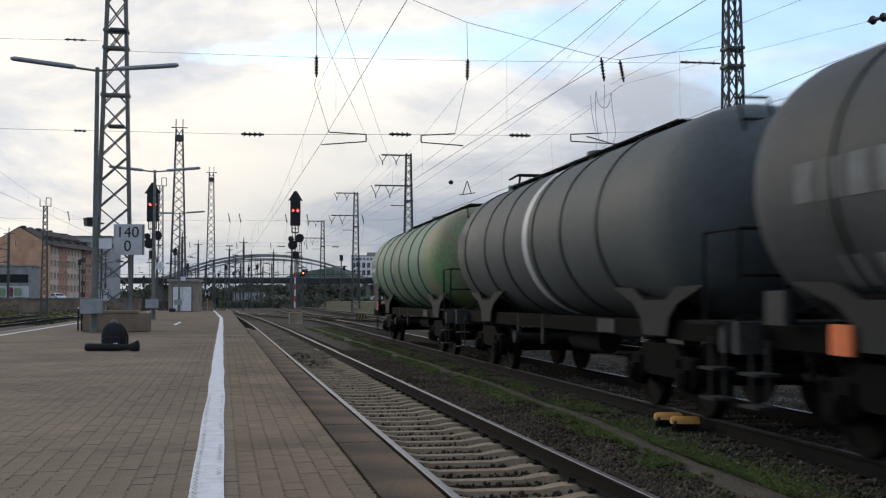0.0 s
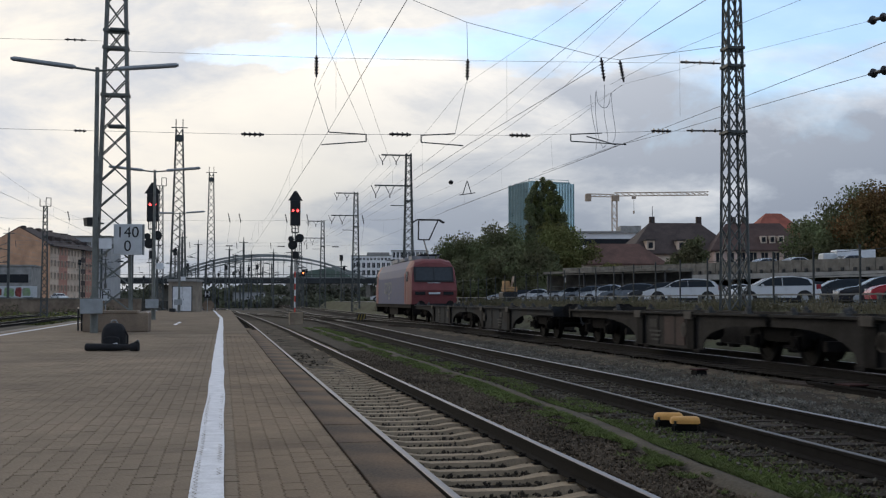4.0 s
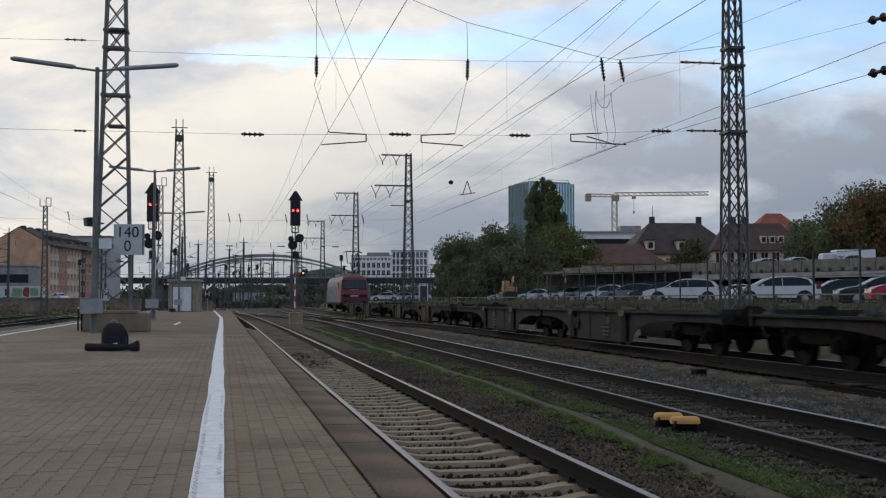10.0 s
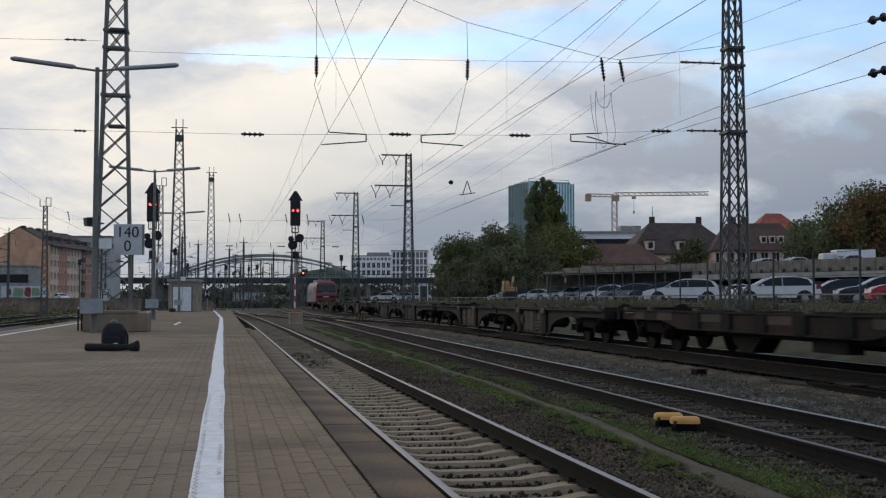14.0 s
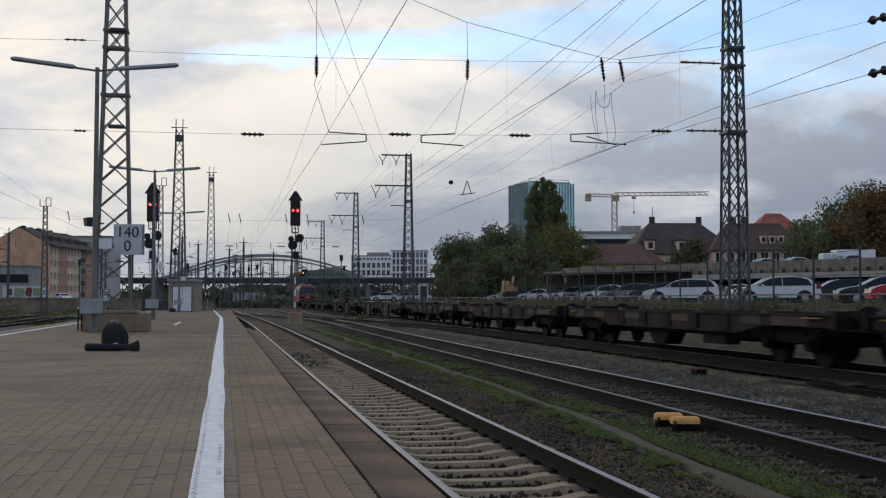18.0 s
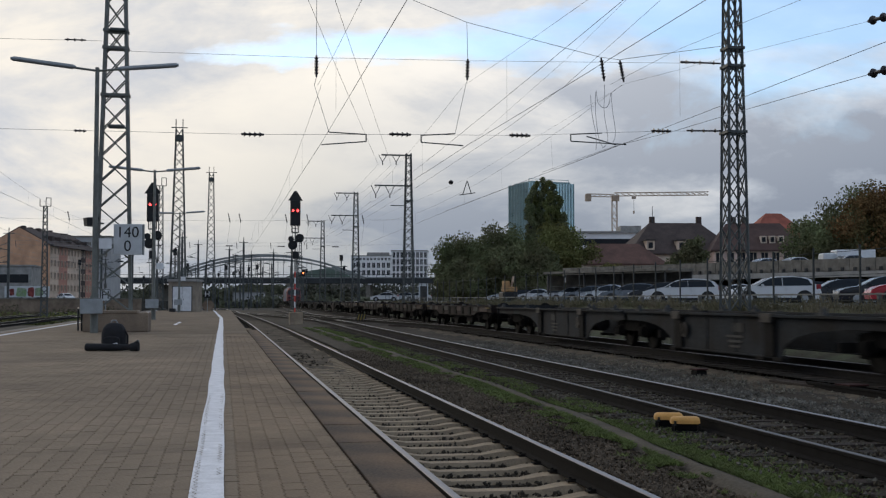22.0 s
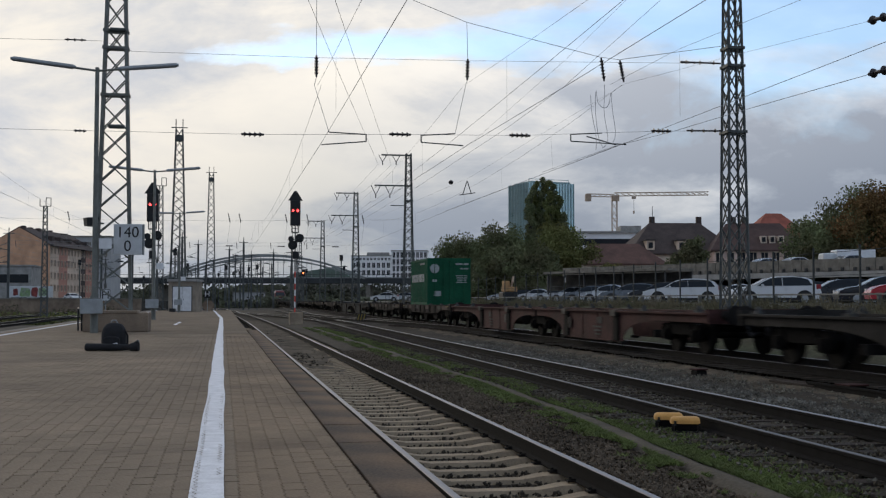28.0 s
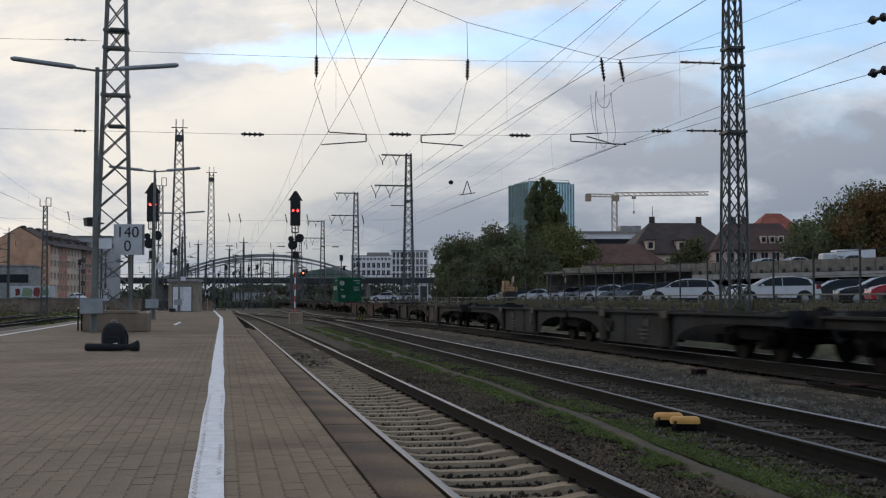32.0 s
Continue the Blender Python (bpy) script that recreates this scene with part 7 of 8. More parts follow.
def build_cars():
    kinds = {"white_estate": car(M["car_white"], "white estate car parked behind the fence", True), "white": car(M["car_white"], "white saloon car parked in the row"),
             "silver": car(M["car_silver"], "silver saloon car parked in the row"), "blue": car(M["car_blue"], "slate-blue estate car parked in the row", True),
             "dark": car(M["car_dark"], "black hatchback car parked in the row", True), "red": car(M["car_red"], "red hatchback car parked behind the fence", True)}
    used = set()
    def place(kind, x, y, z, rz):
        m = pose(x, y, z, 0, 0, rz)
        if kind in used:
            return copy_thing(kinds[kind], m)
        used.add(kind)
        kinds[kind].matrix_basis = m
        return kinds[kind]
    row = (("red", 20.2, 48.5), ("dark", 21.9, 57.5), ("dark", 22.6, 66), ("white_estate", 16.85, 58.8), ("white_estate", 13.6, 65.5), ("dark", 14.6, 77), ("blue", 13.6, 84), ("silver", 13.0, 91), ("blue", 12.5, 99), ("silver", 11.9, 107), ("silver", 11.2, 116),
           ("white", 10.2, 126), ("dark", 9.0, 136), ("silver", 7.9, 147), ("dark", 6.4, 158))
    for i, (kind, x, y) in enumerate(row):
        place(kind, x, y, 1.25, -8 + (i * 37 % 7) - 3)
    for i, kind in enumerate(["silver", "dark", "blue", "white", "dark", "silver", "blue", "dark", "white", "blue"]):
        place(kind, 24.5 - 0.75 * i, 70 + 6.0 * i, 1.25, -6)
    for x, y, kind in ((31.3, 113, "silver"), (33.4, 110, "white"), (36.6, 104.5, "silver"), (40.6, 101.5, "white")):
        place(kind, x, y, 4.12, 14)
    for x, y, kind in ((-9.1, 180, "white"), (-6.3, 182, "silver"), (-3.9, 179, "white")):
        place(kind, x, y, 1.25, 4)
    far = copy_thing(kinds["white"], pose(-71.4, 215, 1.3, 0, 0, 130))
    tagged(far, "white saloon car rolling along the street across the yard", "car")
    STREET.append((far, ((0, -71.8, 215), (6, -71.4, 215), (18, -70.9, 215), (24, -69.9, 215), (32, -68.2, 215)), 130))
    v = thing("box_truck", pose(37.3, 106.5, 4.12, 0, 0, -3), "white box truck parked on the deck", "truck")
    bar("box_body", (0.6, 0, 1.15), (3.5, 2.0, 1.7), M["white"], v, bevel=0.03)
    bar("cab", (-1.75, 0, 1.0), (1.2, 1.9, 1.4), M["sign_white"], v, bevel=0.12)
    bar("side_mark", (-0.3, -1.006, 1.35), (0.6, 0.01, 0.25), M["black"], v)
    for x in (-1.7, 1.5):
        for y in (-0.85, 0.85):
            bm = bmesh.new()
            lathe(bm, [(0.0001, -0.1), (0.35, -0.1), (0.35, 0.1), (0.0001, 0.1)], 16, Matrix.Translation((x, y, 0.35)) @ pose(0, 0, 0, 90, 0, 0))
            part("wheel", bm, M["tyre"], v)


# ---- distance ----
def window_grid(parent, m, cols, rows, w, h, dx, dz, x0, z0, pane, frame_m, sill=True):
    """Windows on a facade in local x and z, each a frame with its pane; the wall's face is at y = 0."""
    bm = bmesh.new()
    for a, b, c, d in ((0, h / 2 + 0.05, w + 0.2, 0.1), (0, -h / 2 - 0.05, w + 0.2, 0.1), (-w / 2 - 0.05, 0, 0.1, h), (w / 2 + 0.05, 0, 0.1, h), (0, 0, 0.07, h)):
        box(bm, (a, -0.05, b), (c, 0.10, d))
    fm = mesh_of("window", bm, frame_m)
    bm = bmesh.new()
    box(bm, (0, -0.012, 0), (w, 0.02, h))
    pm = mesh_of("pane", bm, pane)
    for i in range(cols):
        for j in range(rows):
            f = new("window", fm)
            f.parent = parent
            f.matrix_basis = m @ pose(x0 + i * dx, 0, z0 + j * dz)
            p = new("pane", pm)
            p.parent = f


def gable_house(name, m, w, d, eave, ridge, wall, roof, label, over=0.4, cols=0, rows=0, hip=0.0, chim=()):
    """A house with its gables at the ends of local x; the front is at -y."""
    t = thing(name, m, label, "house")
    bm = bmesh.new()
    prism(bm, [(-d / 2, 0), (d / 2, 0), (d / 2, eave), (0, ridge - 0.15 if not hip else eave), (-d / 2, eave)], w, pose(0, 0, 0, 0, 0, 90))
    part("wall", bm, wall, t)
    bm = bmesh.new()
    e, s = eave - over * (ridge - eave) / (d / 2), w / 2 + over
    v = [bm.verts.new(p) for p in ((-s, -d / 2 - over, e), (s, -d / 2 - over, e), (s, d / 2 + over, e), (-s, d / 2 + over, e), (-s + hip, 0, ridge), (s - hip, 0, ridge))]
    bm.faces.new((v[0], v[1], v[5], v[4])), bm.faces.new((v[2], v[3], v[4], v[5])), bm.faces.new((v[3], v[0], v[4])), bm.faces.new((v[1], v[2], v[5]))
    u = [bm.verts.new(p.co - Vector((0, 0, 0.22))) for p in v[:4]]
    bm.faces.new(list(reversed(u)))
    for i in range(4):
        j = (i + 1) % 4
        bm.faces.new((v[i], v[j], u[j], u[i]))
    rf = part("roof", bm, roof, t)
    for x, y in chim:
        bar("chimney", (x, y, ridge + 0.1), (0.8, 0.7, 1.9), M["roof_brown"], rf)
    if cols:
        window_grid(t, pose(0, -d / 2, 0), cols, rows, 1.0, 1.5, w / cols, 2.9, -w / 2 + w / cols / 2, 1.6, M["window_far"], M["wall_cream"])
    return t


STREET = []          # vehicles across the yard: thing, (time, x, y), turn


def build_distance():
    # apartment block across the yard: ochre gable, long facade in three colours
    t = thing("apartment_block", pose(-93.0, 272.0, -0.6, 0, 0, 90.0), "long five-storey apartment block with ochre and red-brown render", "apartment building")
    secs = ((0, 7, M["wall_cream"]), (7, 13.5, M["wall_brick"]), (13.5, 24, M["wall_cream"]), (24, 28, M["roof_brown"]), (28, 36, M["wall_brick"]))
    for a, b, mm in secs:
        bar("wall", ((a + b) / 2, 7.0, 7.6), (b - a, 13.9, 15.2), mm, t)
    bm = bmesh.new()
    prism(bm, [(0.0, 0), (14.4, 0), (14.4, 15.2), (7.2, 19.2), (0.0, 15.2)], 0.3, pose(-0.16, -0.2, 0, 0, 0, 90))
    part("gable_wall", bm, M["wall_orange"], t, "ochre rendered gable wall")
    bm = bmesh.new()
    prism(bm, [(-0.8, 14.9), (15.0, 14.9), (7.2, 19.5)], 37, pose(18.2, -0.2, 0, 0, 0, 90))
    rf = part("roof", bm, M["roof_brown"], t, "weathered brown tiled roof")
    for x in (0.8, 4, 7.5, 10, 14, 17, 21, 24, 28, 31, 34):
        bar("chimney", (x, 6.2 + (x * 7 % 5) * 0.4, 18.9 + (x * 3 % 4) * 0.12), (0.9 + (x % 3) * 0.3, 0.9, 1.0), M["roof_brown"], rf)
    for x in (6, 12, 19, 26, 32):
        bar("dormer", (x, 2.2, 16.9), (1.6, 2.2, 1.1), M["roof_brown"], rf)
    window_grid(t, pose(0, 0, 0), 14, 5, 0.95, 1.45, 2.5, 2.95, 1.6, 2.0, M["window_far"], M["wall_cream"])
    g = thing("office_annex", pose(-84, 225, -0.6, 0, 0, 8), "low grey flat-roofed annex with a window band", "building")
    bar("wall", (0, 0, 4.3), (9, 10, 8.6), M["concrete_light"], g)
    bar("window_band", (0.5, -5.03, 6.2), (7, 0.06, 1.6), M["glass_dark"], g)
    bar("roof_edge", (0, 0, 8.7), (9.4, 10.4, 0.3), M["concrete_light"], g)
    w = thing("retaining_wall", pose(-75, 150, -0.6, 0, 0, 6), "long low grey-brown retaining wall below a road", "wall")
    bar("wall", (0, 0, 1.1), (70, 0.6, 2.2), M["plinth"], w)
    bar("coping", (0, 0, 2.27), (70, 0.8, 0.14), M["concrete"], w)
    bm = bmesh.new()
    box(bm, (-100, 197, 0.35), (100, 74, 1.9))
    solid("street", bm, M["ground"], Matrix(), "raised street behind the retaining wall", "street", kind="structure")
    tr = thing("box_trailer", pose(-72, 205, 1.3), "white box trailer covered with green and red graffiti", "trailer")
    bar("body", (0, 0, 1.65), (7.2, 2.3, 2.0), M["sign_white"], tr, bevel=0.04)
    for x, wd, h, mm in ((-2.3, 0.7, 1.3, "graffiti_red"), (-0.55, 1.7, 1.7, "graffiti_green"), (1.1, 0.95, 1.8, "graffiti_red"), (2.5, 1.3, 1.5, "graffiti_green")):
        bm = bmesh.new()
        rim = random.Random(int(x * 10) + 50)
        prism(bm, [(wd * 0.62 * math.copysign(abs(math.cos(a)) ** 0.5, math.cos(a)) * rim.uniform(0.8, 1.1), h * 0.52 * math.copysign(abs(math.sin(a)) ** 0.5, math.sin(a)) * rim.uniform(0.8, 1.05)) for a in [i * math.pi / 6 for i in range(12)]], 0.02, pose(x, -1.16, 1.6))
        part("graffiti_patch", bm, M[mm], tr, "bright spray-painted patch")
    for x in (-2.6, -1.6, 2.4):
        bm = bmesh.new()
        lathe(bm, [(0.0001, -1.1), (0.5, -1.1), (0.5, 1.1), (0.0001, 1.1)], 16, Matrix.Translation((x, 0, 0.5)) @ pose(0, 0, 0, 90, 0, 0))
        part("wheel", bm, M["tyre"], tr)
    STREET.append((tr, ((0, -77.6, 205), (3, -76.5, 205), (6, -75.5, 205), (18, -74.3, 205), (24, -73.7, 205), (32, -72.9, 205)), 0))
    # second pale block far behind
    b = thing("far_block", pose(-105, 350, -0.6, 0, 0, 4), "pale distant apartment block with rows of windows", "apartment building")
    bar("wall", (-2, 0, 10.4), (15, 14, 20.8), M["pale_block"], b)
    bar("roof_slab", (-2, 0, 21.0), (15.6, 14.6, 0.4), M["concrete"], b)
    window_grid(b, pose(-2, -7, 0), 6, 6, 0.9, 1.3, 2.4, 3.1, -6.0, 3.2, M["concrete"], M["pale_block"], sill=False)
    gh = thing("green_roofed_hall", pose(-45.0, 432, -0.6, 0, 0, -8), "distant hall with a pale green metal roof", "building")
    bar("wall", (0, 0, 5.0), (25, 14, 10.0), M["concrete"], gh)
    bm = bmesh.new()
    prism(bm, [(-13.5, 9.8), (13.5, 9.8), (6.0, 14.2), (-9.0, 12.0)], 15)
    part("roof", bm, M["roof_green"], gh)
    # arched road bridge
    br = thing("arch_bridge", pose(-60, 392, -0.6, 0, 0, -1.5), "long grey steel arch bridge crossing the railway yard", "bridge")
    bar("deck", (20, 0, 8.65), (210, 12, 1.9), M["bridge_deck"], br)
    bar("walkway_edge", (20, -6.1, 9.5), (210, 0.3, 0.3), M["bridge"], br)
    rods("railing", [((-85, -6.1, 10.6), (125, -6.1, 10.6))] + [((-85 + i * 3, -6.1, 9.6), (-85 + i * 3, -6.1, 10.6)) for i in range(71)], 0.07, M["bridge_deck"], br, seg=4)
    for y in (-5.8, 5.8):
        bm = bmesh.new()
        n = 28
        for dz, wd in ((0.0, 0.60), (-1.35, 0.42)):
            pts = []
            for i in range(n + 1):
                u = i / n * 2 - 1
                pts.append(Vector((u * (34.0 + dz), y, 9.2 + (8.0 + dz) * (1 - u * u))))
            for a, c in zip(pts, pts[1:]):
                beam(bm, a, c, 0.7, wd)
        rib = part("arch_rib", bm, M["bridge"], br)
        for i in range(1, 14):
            u = i / 14 * 2 - 1
            rods("hanger", [((u * 34, y, 9.2), (u * 34, y, 9.2 + 7.9 * (1 - u * u)))], 0.09, M["bridge"], rib, seg=6)
    for x in (-70, -35, 35, 62, 90, 112):
        bar("pier", (x, 0, 3.6), (1.6, 9, 7.3), M["concrete"], br)
    fb = thing("far_bank", pose(-75, 452, -0.62, 0, 0, 0), "dark wooded bank closing the view beyond the yard", "bank", kind="structure")
    bm = bmesh.new()
    o = [(-220, 0), (240, 0)] + [(240 - i * 11.5, 6.8 + 1.1 * math.sin(i * 1.9) + 0.8 * math.sin(i * 0.7)) for i in range(41)]
    prism(bm, o, 6.0)
    part("slope", bm, M["leaf_far"], fb)
    # white office building behind the bridge
    o = thing("office_building", pose(-20.5, 470, -0.6, 0, 0, 0), "white office building with rows of dark windows", "office building")
    bar("wing", (-8.35, 0, 9.8), (16.3, 14, 19.6), M["wall_white"], o)
    bar("block", (7.1, -0.5, 10.8), (14.6, 15, 21.6), M["wall_white"], o)
    bar("block_cap", (7.1, -0.5, 21.8), (15.0, 15.4, 0.4), M["concrete_light"], o)
    bar("wing_cap", (-8.35, 0, 19.8), (16.5, 14.2, 0.4), M["concrete_light"], o)
    bar("plant_room", (-6, 2, 20.6), (9, 6, 1.6), M["concrete_light"], o)
    window_grid(o, pose(-8.35, -7, 0), 8, 5, 1.15, 2.0, 1.98, 3.0, -6.95, 4.0, M["window_far"], M["wall_white"], sill=False)
    window_grid(o, pose(-8.35, -7, 0), 11, 1, 0.8, 0.9, 1.45, 3.0, -7.2, 18.5, M["window_far"], M["wall_white"], sill=False)
    window_grid(o, pose(7.1, -8, 0), 9, 7, 0.95, 2.15, 1.58, 2.75, -6.3, 3.6, M["window_far"], M["wall_white"], sill=False)
    # low pale sheds under the bridge
    for x, wd, hh in ((-55.5, 8.5, 4.2), (-47.0, 3.0, 3.4)):
        q = thing("yard_shed", pose(x, 330, -0.6), "low pale railway shed in the far yard", "shed", group="far yard sheds")
        bar("wall", (0, 0, hh / 2), (wd, 5, hh), M["pale_block"], q)
        bar("roof", (0, 0, hh + 0.12), (wd + 0.5, 5.5, 0.24), M["concrete"], q)
        bar("door", (-wd * 0.2, -2.52, 1.1), (1.2, 0.06, 2.2), M["frame_grey"], q)
    # glass tower
    tw = thing("glass_tower", pose(41.4, 486, 0, 0, 0, 24), "teal glass office tower with vertical mullions", "tower")
    bar("core", (0, 0, 25), (21.5, 17.5, 50), M["tower_glass"], tw)
    # thin sheet that brightens this face as if it caught more sky
    bar("front_glazing", (0, -8.79, 25), (21.5, 0.06, 50), M["tower_front"], tw, "glass front in a paler, shinier copy for its brighter sky reflection")
    bar("crown", (0.5, 0, 50.4), (19, 15, 0.8), M["tower_frame"], tw)
    bm = bmesh.new()
    box(bm, (0, 0, 25.0), (0.34, 0.30, 50.2))
    me = mesh_of("mullion", bm, M["tower_frame"])
    for i in range(17):
        q = new("mullion", me)
        q.parent = tw
        q.matrix_basis = pose(-10.8 + i * 1.35, -8.9, 0)
    for i in range(13):
        for sx in (-10.9, 10.9):
            q = new("mullion", me)
            q.parent = tw
            q.matrix_basis = pose(sx, -8.4 + i * 1.4, 0)
    rods("roof_rail", [((-9, -6, 50.8), (-9, -6, 51.8)), ((-9, -6, 51.8), (10, -6, 51.8)), ((10, -6, 51.8), (10, -6, 50.8))], 0.12, M["tower_frame"], tw, seg=5)
    # tower crane
    c = thing("tower_crane", pose(52.2, 350, 0, 0, 0, 0), "ochre tower crane with a long pale jib", "crane")
    def truss(name, a, b, w, n):
        bm = bmesh.new()
        a, b = Vector(a), Vector(b)
        d = (b - a).normalized()
        up = Vector((0, 0, 1)) if abs(d.z) < 0.9 else Vector((1, 0, 0))
        sd = d.cross(up).normalized()
        offs = [up * w / 2 + sd * w / 2, up * w / 2 - sd * w / 2, -up * w / 2 + sd * w / 2, -up * w / 2 - sd * w / 2]
        for o_ in offs:
            beam(bm, a + o_, b + o_, 0.16)
        for i in range(n):
            p, q = a.lerp(b, i / n), a.lerp(b, (i + 1) / n)
            for j, k in ((0, 2), (1, 3), (2, 0), (0, 1)):
                beam(bm, p + offs[j], q + offs[k], 0.10)
        part(name, bm, M["crane"], c)
    truss("tower", (0, 0, 0), (0, 0, 33.0), 1.5, 16)
    truss("jib", (0, 0, 33.6), (28.6, 0, 33.9), 1.0, 16)
    truss("counter_jib", (0, 0, 33.2), (-8.5, 0, 33.4), 0.8, 5)
    bar("counterweight", (-8.0, 0, 32.6), (1.8, 1.4, 2.2), M["crane"], c)
    bar("slewing_cab", (0.2, -0.4, 32.4), (2.2, 2.0, 1.7), M["crane"], c)
    rods("hoist_rope", [((5.9, 0, 33.2), (5.9, 0, 28.4))], 0.05, M["black"], c, seg=5)
    bar("trolley", (5.9, 0, 32.6), (1.2, 1.0, 0.7), M["crane"], c)
    bar("hook_block", (5.9, 0, 28.2), (0.4, 0.4, 0.9), M["crane"], c)
    # houses beyond the car park
    gable_house("roofed_hall", pose(25.6, 172, 0.6, 0, 0, 6), 12.5, 10, 6.4, 9.3, M["wall_cream"], M["roof_hall"], "low hall with a red-brown hipped roof", hip=3.0)
    villa = gable_house("villa", pose(38.2, 190, 0.6, 0, 0, 4), 17.6, 13, 8.6, 13.6, M["wall_cream"], M["roof_brown"], "cream house with a steep dark hipped roof", cols=7, rows=2, hip=5.0, chim=((4.2, 0.4), (-3.6, 0.6)))
    for x in (-5.6, -0.6, 6.0):
        q = bar("dormer", (x, -5.2, 9.6), (1.3, 2.4, 1.5), M["wall_cream"], villa, "pale dormer")
        bar("dormer_roof", (x, -5.2, 10.45), (1.7, 2.8, 0.22), M["roof_dark"], q)
        bar("pane", (x, -6.42, 9.6), (0.7, 0.04, 0.9), M["window_far"], q)
    ant = thing("roof_antenna", pose(34.6, 190, 14.2), "thin antenna mast on a dark roof ridge", "antenna")
    rods("mast", [((0, 0, -0.6), (0, 0, 2.8))], 0.05, M["mast_dark"], ant, seg=5)
    gable_house("terrace_house", pose(49.0, 182, 0.6, 0, 0, -6), 13.6, 11, 8.9, 13.0, M["wall_pink"], M["roof_rust"], "pink-cream house with brown roof and three dormers", cols=8, rows=3, chim=((-3.0, 0.3), (-1.2, 0.5)), hip=3.0)
    d = thing("dormer_row", pose(49.0, 182, 0.6, 0, 0, -6), "three pale dormer windows in a brown roof", "dormers")
    for x in (0.9, 2.2, 3.5):
        q = bar("dormer", (x, -3.8, 10.2), (0.9, 1.6, 1.15), M["wall_cream"], d)
        bar("pane", (x, -4.62, 10.2), (0.55, 0.04, 0.75), M["glass_dark"], q)
    gable_house("red_roof_house", pose(66.0, 230, -0.62, 0, 0, 4), 13.5, 12, 13.8, 19.4, M["wall_cream"], M["roof_red"], "large house with a bright red hipped roof", hip=5.6)
    wb = thing("flat_roofed_school", pose(36.5, 262, -0.62, 0, 0, 0), "white flat-roofed modern building with a dark window band", "building")
    bar("wall", (0, 0, 8.5), (26, 12, 17), M["wall_white"], wb)
    bar("window_band", (0, -6.03, 15.0), (24, 0.06, 1.4), M["window_far"], wb)
    bar("window_band", (0, -6.03, 12.0), (24, 0.06, 1.4), M["window_far"], wb)
    bar("roof_slab", (0, 0, 17.2), (27, 13, 0.4), M["concrete_light"], wb)
    bar("stair_tower", (5.8, 0, 17.9), (4.6, 6, 1.8), M["concrete_light"], wb)
    # parking deck
    pd = thing("parking_deck", Matrix(), "concrete parking deck on columns with a grey parapet", "parking deck")
    ang = math.degrees(math.atan2(21, -14.4))
    base = Matrix.Translation((28.0, 110.6, 1.05)) @ pose(0, 0, 0, 0, 0, ang)
    pd.matrix_basis = base
    bar("deck_slab", (-5, -9, 2.85), (62, 18, 0.4), M["concrete"], pd)
    n = 24
    for i in range(n):
        bar("parapet_panel", (-34.6 + i * 2.55, 0.0, 3.55), (2.50, 0.14, 1.05), M["concrete"], pd, bevel=0.02)
    bar("edge_beam", (-5, 0.12, 2.70), (62, 0.42, 0.50), M["concrete_light"], pd)
    for i in range(48):
        bar("bracket", (-35.2 + i * 1.275, 0.16, 3.13), (0.22, 0.18, 0.34), M["frame_grey"], pd)
    for i in range(11):
        bar("column", (-34 + i * 5.8, -0.5, 1.3), (0.4, 0.4, 2.6), M["concrete"], pd)
        bar("column", (-34 + i * 5.8, -8.5, 1.3), (0.4, 0.4, 2.6), M["concrete_light"], pd)
    bar("back_wall", (-5, -17.6, 1.4), (62, 0.3, 2.8), M["concrete"], pd)
    # low shelter roof before the deck with a red end
    sh = thing("bicycle_shelter", pose(15.0, 101, 1.05, 0, 0, 124), "long low shelter with grey roof and end panel", "shelter")
    bar("roof", (0, 0, 2.95), (16, 3.0, 0.18), M["concrete"], sh)
    bar("end_panel", (8.0, 0, 2.0), (0.2, 2.0, 1.4), M["concrete"], sh)
    for x in (-7.5, -2.5, 2.5, 7.5):
        bar("post", (x, 1.3, 1.45), (0.12, 0.12, 2.9), M["frame_grey"], sh)
    bar("back_panel", (0, -1.3, 1.6), (16, 0.08, 2.4), M["frame_grey"], sh)
    ex = thing("excavator", pose(7.0, 124, 1.25, 0, 0, 20), "small orange-yellow excavator parked at the lot's end", "excavator")
    bar("tracks", (0, 0, 0.55), (1.7, 1.4, 1.1), M["black"], ex, bevel=0.1)
    bar("engine_housing", (0.15, 0, 1.4), (1.4, 1.2, 0.55), M["orange_machine"], ex, bevel=0.08)
    bar("cab", (-0.25, 0, 1.9), (0.6, 0.9, 0.8), M["orange_machine"], ex, bevel=0.08)
    bm = bmesh.new()
    beam(bm, (0.3, 0, 1.4), (0.5, -0.3, 2.8), 0.16), beam(bm, (0.5, -0.3, 2.8), (0.3, -0.7, 2.1), 0.12)
    part("boom", bm, M["crane"], ex)
    kb = thing("phone_kiosk", pose(-1.9, 112, 1.0, 0, 0, 0), "narrow pale glazed shelter beside the line", "shelter")
    bar("frame", (0, 0, 1.05), (0.9, 0.9, 2.1), M["sign_white"], kb)
    bar("pane", (0, -0.47, 1.1), (0.6, 0.03, 1.5), M["frame_grey"], kb)


